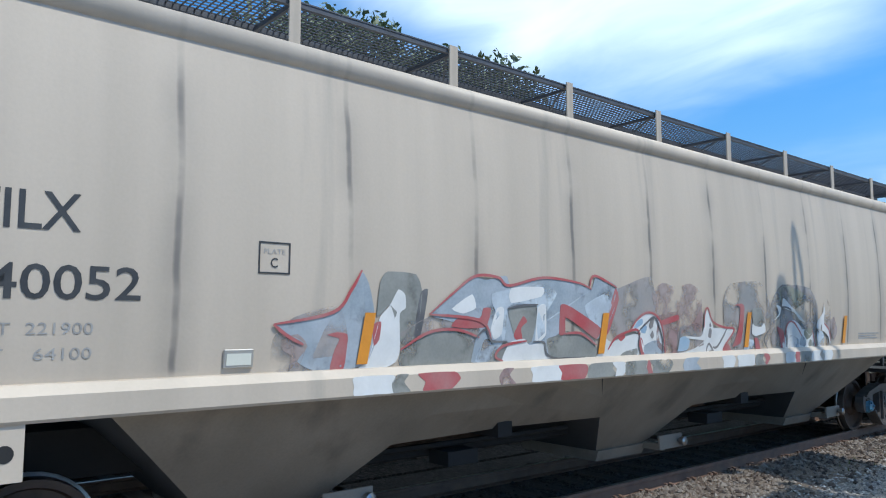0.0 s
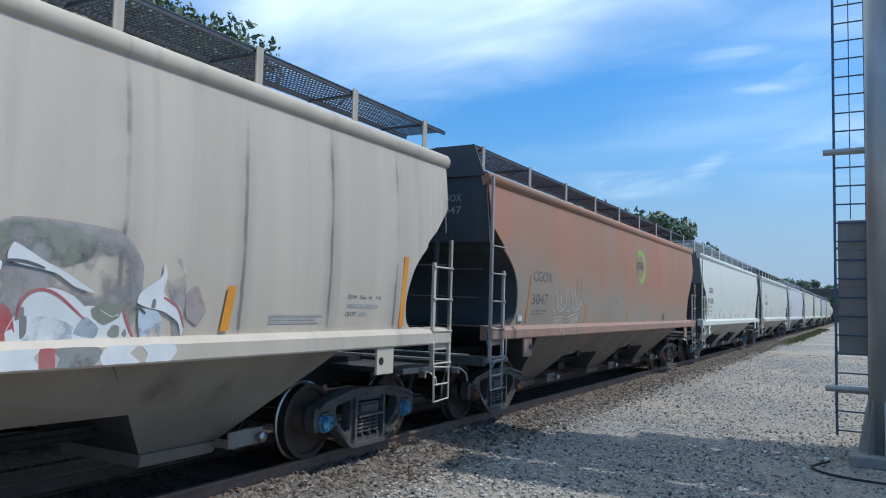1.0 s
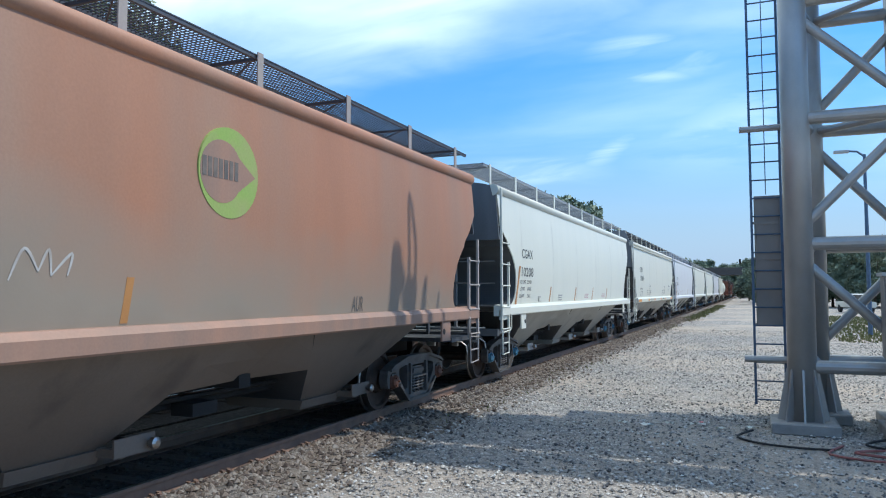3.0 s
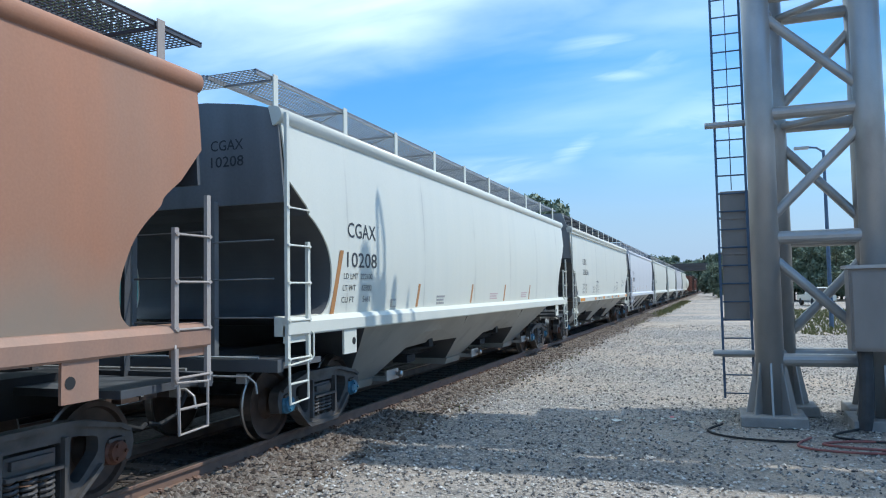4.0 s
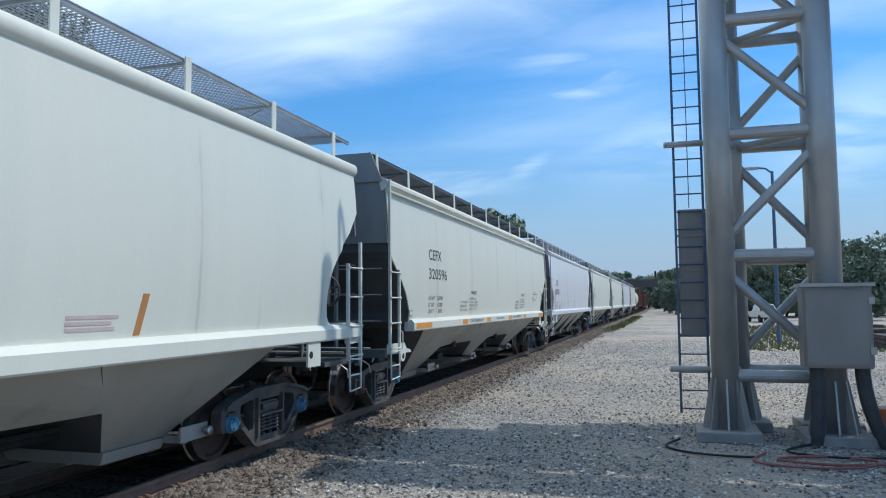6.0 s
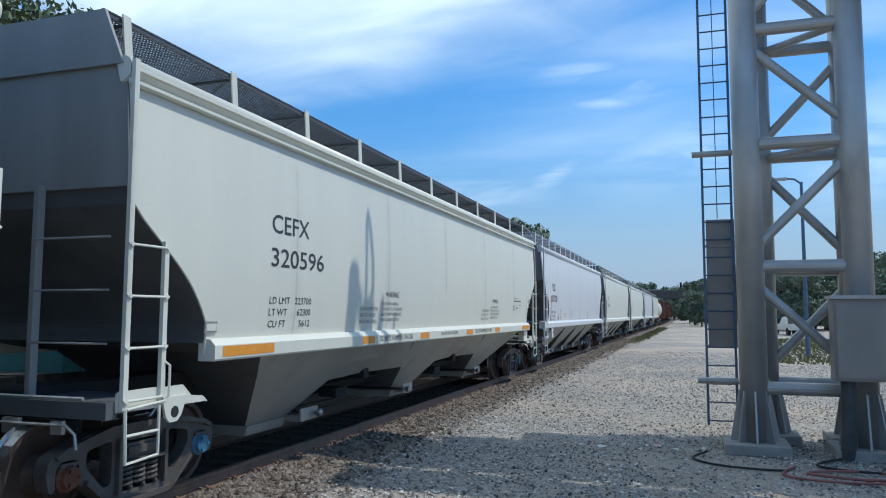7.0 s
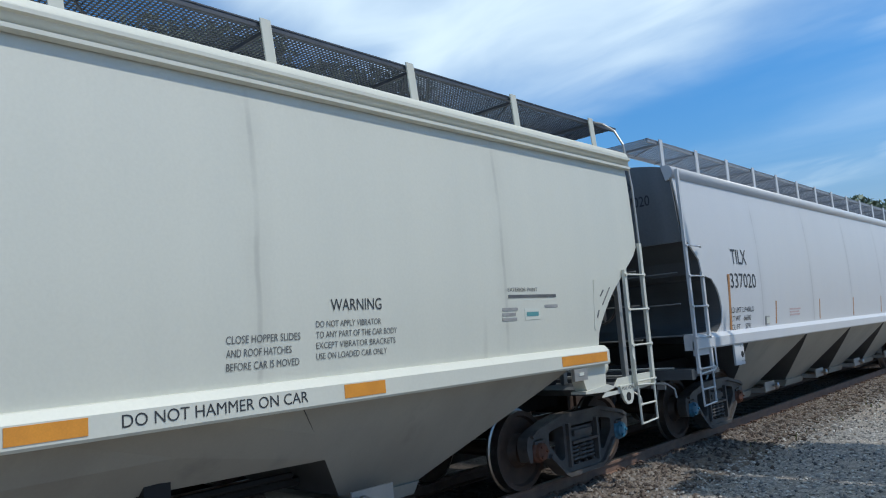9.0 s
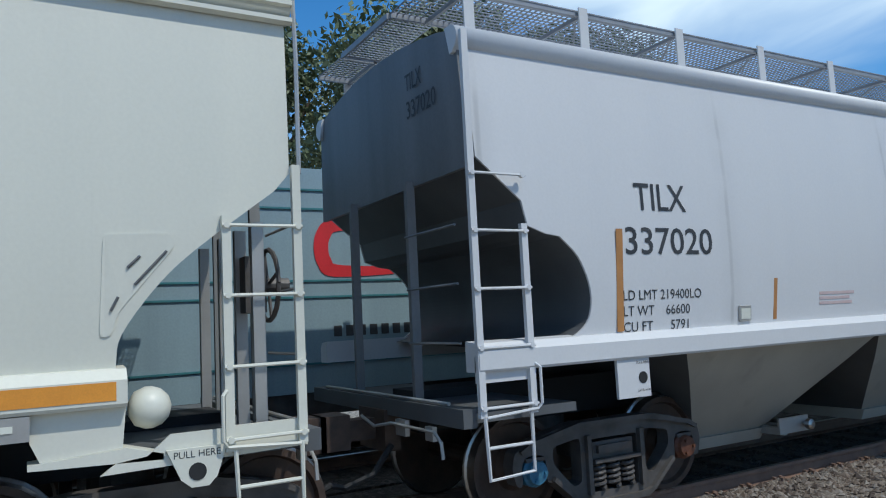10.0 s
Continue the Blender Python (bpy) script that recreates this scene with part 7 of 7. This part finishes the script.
def cabinet():
    c = tagged(new("equipment_cabinet"), "grey steel equipment cabinet hung on the signal bridge leg", "cabinet")
    x0, x1, y0, y1, z0, z1 = 1.84, 2.74, 11.72, 12.14, 1.12, 2.28
    bm = bmesh.new()
    box(bm, x0, x1, y0 + 0.03, y1, z0, z1)
    bmesh.ops.bevel(bm, geom=bm.edges[:], offset=0.012, segments=2, affect="EDGES")
    part("body", bm, "cabinet", c)
    bm = bmesh.new()
    box(bm, x0 + 0.03, x1 - 0.06, y0, y0 + 0.028, z0 + 0.04, z1 - 0.05)
    bmesh.ops.bevel(bm, geom=bm.edges[:], offset=0.008, segments=2, affect="EDGES")
    d = part("door", bm, "cabinet", c)
    for z in (z0 + 0.2, z1 - 0.25):
        bm = bmesh.new()
        box(bm, x1 - 0.05, x1 + 0.03, y0 + 0.005, y0 + 0.04, z, z + 0.1)
        part("hinge", bm, "galv", d)
    bm = bmesh.new()
    box(bm, x0 - 0.04, x1 + 0.04, y0 - 0.03, y1 + 0.02, z1, z1 + 0.05)
    part("hood", bm, "galv", c)
    bm = bmesh.new()
    box(bm, x0 + 0.3, x0 + 0.34, y1, 12.36, z0 + 0.2, z0 + 0.3)
    box(bm, x0 + 0.3, x0 + 0.34, y1, 12.36, z1 - 0.3, z1 - 0.2)
    part("bracket", bm, "galv", c)
    for x, dx in ((2.03, -0.05), (2.62, 0.28)):
        h = tagged(new("conduit"), "thick black corrugated cable conduit drooping from the cabinet", "conduit")
        bm = bmesh.new()
        pts = [(x + dx * (k / 12) ** 2.2, 11.95 - 0.05 * math.sin(k / 4), 1.12 - 1.10 * k / 12) for k in range(13)]
        path_bar(bm, pts, 0.10, 12)
        part("hose", bm, "rubber", h)


def build_tree(h, spread, seed, leaf, n=2600, size=0.35, low=0.48, count=11):
    """Tapered trunk, forking limbs, and a crown of many small leaf clumps in uneven lobes."""
    rng = np.random.default_rng(seed)
    t = new("tree")
    bm = bmesh.new()
    bar(bm, (0, 0, -0.1), (0.1, 0, h * 0.45), h * 0.022, 10, h * 0.013)
    lobes = []
    for k in range(count):
        a, r = rng.random() * 6.28, spread * (0.25 + 0.6 * rng.random())
        z = h * (low + (0.90 - low) * rng.random())
        p = (r * math.cos(a), r * math.sin(a), z)
        lobes.append((p, spread * (0.28 + 0.25 * rng.random())))
        bar(bm, (0.05, 0, h * (0.25 + 0.2 * rng.random())), p, h * 0.009, 6, h * 0.003)
    lobes.append(((0, 0, h * 0.86), spread * 0.4))
    part("trunk", bm, "bark", t)
    pts = []
    for p, r in lobes:
        m = n // len(lobes)
        d = rng.normal(size=(m, 3))
        d /= np.linalg.norm(d, axis=1)[:, None]
        pts.append(np.array(p) + d * r * (0.45 + 0.6 * rng.random((m, 1))) * np.array([1, 1, 0.8]))
    pts = np.concatenate(pts)
    m = len(pts)
    u = rng.normal(size=(m, 3))
    u /= np.linalg.norm(u, axis=1)[:, None]
    w = np.cross(u, rng.normal(size=(m, 3)))
    w /= np.linalg.norm(w, axis=1)[:, None]
    s = size * (0.5 + rng.random((m, 1)))
    v = np.stack([pts - u * s, pts + w * s * 0.5, pts + u * s, pts - w * s * 0.5], 1).reshape(-1, 3)
    me = bpy.data.meshes.new("crown")
    me.from_pydata(v.tolist(), [], (np.arange(m)[:, None] * 4 + np.arange(4)).tolist())
    me.materials.append(M[leaf])
    c = new("crown", me)
    c.parent = t
    return t


def trees():
    label = "broad green deciduous tree behind the train"
    near = tagged(build_tree(15, 4.6, 3, "leaf", 17000, 0.15), label, "tree", "trees by the railway")
    near.matrix_basis = pose(-24.2, 13.6, 0)
    for x, y, k, r in ((-27.3, 22.4, 1.1, 70), (-30, 8, 1.05, 150), (-27, 2, 0.9, 260), (-36, 32, 1.0, 20)):
        copy_thing(near, Matrix.Translation((x, y, 0)) @ pose(0, 0, 0, 0, 0, r) @ Matrix.Diagonal((k, k, k, 1)))
    far = tagged(build_tree(14, 6.2, 8, "leaf_far", 8000, 0.42, 0.07, 22), "green tree in the distance, leaves paled for haze", "tree", "distant trees")
    far.matrix_basis = pose(-25, 92, 0)
    rng = random.Random(5)
    spots = [(-27, 80, 1.0), (-24, 101, 1.05), (-29, 112, 1.0), (-25, 125, 0.9)]
    for k in range(40):
        spots.append((-40 + k * 3.6 + rng.random() * 2, 262 + rng.random() * 25, 0.75 + 0.3 * rng.random()))
    for k in range(22):
        spots.append((8.0 + k * 1.25 + rng.random() * 2, 98 + k * 0.6 + rng.random() * 14, 0.44 + 0.22 * rng.random()))
    spots += [(19.5, 88, 0.62), (2.5, 150, 0.6), (6, 150, 0.7), (-0.5, 175, 0.5), (9, 140, 0.7), (4, 170, 0.7), (1.5, 130, 0.42)]
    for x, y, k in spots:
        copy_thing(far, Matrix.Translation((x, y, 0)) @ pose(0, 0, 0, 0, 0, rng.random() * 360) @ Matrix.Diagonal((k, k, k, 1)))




def two_tone(name, upper, lower, stain, level, spread):
    """Old side paint: one colour above, faded and grimed to another below a ragged edge."""
    m = material(name, upper, 0.62, 0, [c * 0.72 for c in upper], 0.9, (1, 1.6, 0.3), 0.5, 40, 0.05, stain, 0.5, (0.38, 0.78))
    n, l = m.node_tree.nodes, m.node_tree.links
    b = n["Principled BSDF"]
    old = b.inputs["Base Color"].links[0].from_socket
    tc, sp = n.new("ShaderNodeTexCoord"), n.new("ShaderNodeSeparateXYZ")
    l.new(tc.outputs["Object"], sp.inputs[0])
    nz = n.new("ShaderNodeTexNoise")
    nz.inputs["Scale"].default_value, nz.inputs["Detail"].default_value = 0.8, 7
    l.new(tc.outputs["Object"], nz.inputs["Vector"])
    ad = n.new("ShaderNodeMath")
    ad.operation, ad.inputs[1].default_value = "MULTIPLY_ADD", 1.3
    l.new(nz.outputs["Fac"], ad.inputs[0])
    l.new(nd(n, l, "MULTIPLY_ADD", sp.outputs["Y"], 0.055, nd(n, l, "ADD", sp.outputs["Z"], -0.42)), ad.inputs[2])
    mr = n.new("ShaderNodeMapRange")
    mr.inputs["From Min"].default_value, mr.inputs["From Max"].default_value = level + 0.65 - spread, level + 0.65 + spread
    l.new(ad.outputs[0], mr.inputs["Value"])
    grime = n.new("ShaderNodeMix")
    grime.data_type = "RGBA"
    l.new(nz.outputs["Fac"], grime.inputs["Factor"])
    grime.inputs["A"].default_value = (*[c * 0.75 for c in lower], 1)
    grime.inputs["B"].default_value = (*[c * 1.2 for c in lower], 1)
    mx = n.new("ShaderNodeMix")
    mx.data_type = "RGBA"
    l.new(mr.outputs[0], mx.inputs["Factor"])
    l.new(grime.outputs["Result"], mx.inputs["A"])
    l.new(old, mx.inputs["B"])
    l.new(mx.outputs["Result"], b.inputs["Base Color"])
    return m


M["brown"] = two_tone("faded_rust_brown_paint", (0.40, 0.18, 0.10), (0.30, 0.242, 0.183), (0.31, 0.20, 0.14), 2.30, 0.45)
M["post_pink"] = material("dusty_grey_post_paint", (0.40, 0.355, 0.32), 0.6, 0, (0.30, 0.25, 0.22), 3, STREAK, 0.8, 40, 0.05)
M["brown_sill"] = material("faded_brown_sill_paint", (0.36, 0.20, 0.135), 0.6, 0, (0.25, 0.17, 0.13), 2, STREAK, 0.8, 40, 0.05)
M["bluegalv"] = material("blue_grey_ladder_steel", (0.10, 0.16, 0.24), 0.5, 0.3, (0.07, 0.10, 0.15), 6, (1, 1, 1), 0.7, 50, 0.05)
M["thin_ink"] = material("thin_grey_stencil", (0.10, 0.10, 0.10), 0.5, 0, (0.16, 0.16, 0.155), 8, (1, 1, 1), 0.6, 80, 0.02)
M["spray_blue"] = material("faded_blue_grey_spray", (0.28, 0.33, 0.37), 0.6, 0, (0.42, 0.46, 0.50), 2.5, (1, 1, 1), 0.9, 40, 0.02)
M["spray_wash"] = material("thin_grey_spray_wash", (0.34, 0.335, 0.325), 0.6, 0, (0.46, 0.40, 0.37), 2.0, (1, 1, 1), 0.9, 40, 0.02)
M["spray_rose"] = material("thin_rose_spray", (0.44, 0.33, 0.31), 0.6, 0, (0.46, 0.40, 0.37), 3.0, (1, 1, 1), 0.9, 40, 0.02)
M["spray_dark"] = material("dark_grey_spray", (0.10, 0.10, 0.105), 0.6, 0, (0.2, 0.2, 0.2), 4.0, (1, 1, 1), 0.9, 40, 0.02)
M["spray_chalk"] = material("faded_white_spray", (0.52, 0.50, 0.47), 0.6, 0, (0.36, 0.32, 0.28), 6.0, (1, 1, 1), 1.0, 40, 0.02)
M["spray_pale"] = material("pale_blue_spray", (0.56, 0.63, 0.68), 0.6, 0, (0.40, 0.45, 0.50), 3, (1, 1, 1), 0.9, 40, 0.02)
M["spray_grey"] = material("olive_grey_spray", (0.24, 0.245, 0.225), 0.6, 0, (0.34, 0.34, 0.31), 2.5, (1, 1, 1), 0.9, 40, 0.02)
M["spray_white"] = material("white_spray", (0.72, 0.72, 0.70), 0.55, 0, (0.58, 0.58, 0.56), 4, (1, 1, 1), 0.7, 40, 0.02)
M["spray_red"] = material("faded_red_spray", (0.42, 0.075, 0.08), 0.6, 0, (0.40, 0.20, 0.19), 3, (1, 1, 1), 0.8, 40, 0.02)
M["spray_olive"] = material("thin_olive_spray", (0.27, 0.28, 0.22), 0.6, 0, (0.33, 0.34, 0.29), 2.5, (1, 1, 1), 0.9, 40, 0.02)
M["spray_olive2"] = material("olive_spray", (0.20, 0.205, 0.155), 0.6, 0, (0.29, 0.29, 0.24), 3, (1, 1, 1), 0.9, 40, 0.02)
M["spray_blue2"] = material("clear_blue_spray", (0.27, 0.40, 0.52), 0.6, 0, (0.40, 0.50, 0.58), 4, (1, 1, 1), 0.9, 40, 0.02)
M["spray_dark2"] = material("brown_grey_spray", (0.19, 0.175, 0.165), 0.6, 0, (0.27, 0.25, 0.24), 4, (1, 1, 1), 0.9, 40, 0.02)
M["spray_rose2"] = material("dusty_rose_spray", (0.34, 0.22, 0.21), 0.6, 0, (0.40, 0.30, 0.28), 3, (1, 1, 1), 0.9, 40, 0.02)
for key, size, lo, hi, most in (("spray_wash", 2.6, 0.36, 0.62, 0.8), ("spray_rose", 3.0, 0.38, 0.6, 0.75), ("spray_olive", 3.0, 0.36, 0.55, 0.8), ("spray_blue", 3.5, 0.22, 0.42, 1.0), ("spray_pale", 4.5, 0.34, 0.55, 0.95),
                                ("spray_grey", 3.5, 0.25, 0.5, 0.95), ("spray_rose2", 3.5, 0.3, 0.55, 0.9)):
    thin_coat(M[key], size, lo, hi, most)
M["spray_faint"] = material("faint_red_stencil", (0.55, 0.40, 0.38), 0.6, 0, (0.60, 0.48, 0.46), 6, (1, 1, 1), 0.8, 40, 0.02)
M["faded_ink"] = material("worn_dark_stencil", (0.09, 0.085, 0.08), 0.6, 0, (0.20, 0.16, 0.13), 5, (1, 1, 1), 1.0, 60, 0.02)
M["worn_line"] = material("almost_worn_off_stencil", (0.16, 0.12, 0.095), 0.6, 0, (0.26, 0.19, 0.15), 5, (1, 1, 1), 1.0, 60, 0.02)
M["lime"] = material("faded_lime_paint", (0.27, 0.40, 0.085), 0.6, 0, (0.34, 0.36, 0.13), 3, (1, 1, 1), 0.9, 40, 0.02, (0.34, 0.24, 0.12), 3.0, (0.62, 0.8))
M["teal"] = material("teal_print", (0.10, 0.30, 0.30), 0.5, 0, (0.15, 0.35, 0.35), 6, (1, 1, 1), 0.5, 60, 0.02)
M["teal_box"] = material("teal_container_paint", (0.05, 0.20, 0.22), 0.5, 0, (0.03, 0.13, 0.15), 1.5, STREAK, 0.8, 40, 0.03)
M["pale_box"] = material("pale_container_paint", (0.27, 0.37, 0.41), 0.5, 0, (0.21, 0.29, 0.33), 1.5, STREAK, 0.8, 40, 0.03)
M["yellow_box"] = material("yellow_container_paint", (0.62, 0.30, 0.04), 0.5, 0, (0.48, 0.22, 0.03), 1.5, STREAK, 0.8, 40, 0.03)
M["red_paint"] = material("bright_red_paint", (0.70, 0.03, 0.04), 0.45, 0, (0.55, 0.03, 0.03), 3, (1, 1, 1), 0.5, 40, 0.02)
M["rust_box"] = material("rust_red_car_paint", (0.26, 0.10, 0.06), 0.7, 0, (0.15, 0.06, 0.04), 1.2, STREAK, 0.9, 40, 0.05)
M["rust_box_dark"] = material("dark_brown_car_paint", (0.12, 0.07, 0.05), 0.7, 0, (0.07, 0.045, 0.035), 1.2, STREAK, 0.9, 40, 0.05)
M["orange_plastic"] = material("dull_orange_plastic", (0.62, 0.16, 0.05), 0.5, 0, (0.48, 0.12, 0.04), 5, (1, 1, 1), 0.7, 60, 0.03)
M["red_hose"] = material("dusty_red_rubber", (0.30, 0.10, 0.085), 0.7, 0, (0.20, 0.08, 0.07), 9, (1, 1, 1), 0.8, 60, 0.05)

ground()
track("track", TRACK_X, True)
scatter("gravel", "stone", 120000, yard, (0.005, 0.036), "loose pale grey gravel stones on the yard", 1)
shoulder_bank()
scatter("ballast", "ballast", 22000, shoulder, (0.012, 0.06), "brown ballast stones along the track", 2)
scatter("ballast", "oily_shaded_ballast", 14000, between, (0.02, 0.05), "dark ballast stones between the rails", 3)
car_a()
car_b()
car_c()
car_d()
car_e()
far_cars()
second_train()
far_place()
signal_bridge()
tower_ladder()
cabinet()
trees()


def run(t):
    """Metres that the train has run by t seconds."""
    return 6.864 * t + 0.0027 * t * t


def motions():
    times = [k / 10 for k in range(101)]
    for car, y0 in CARS:
        walk(car, [(t, pose(TRACK_X, y0 - run(t), RAIL_Z)) for t in times])
    for w, y in WHEELSETS:
        walk(w, [(t, pose(0, y, 0.462, math.degrees(run(t) / 0.455))) for t in times])


motions()
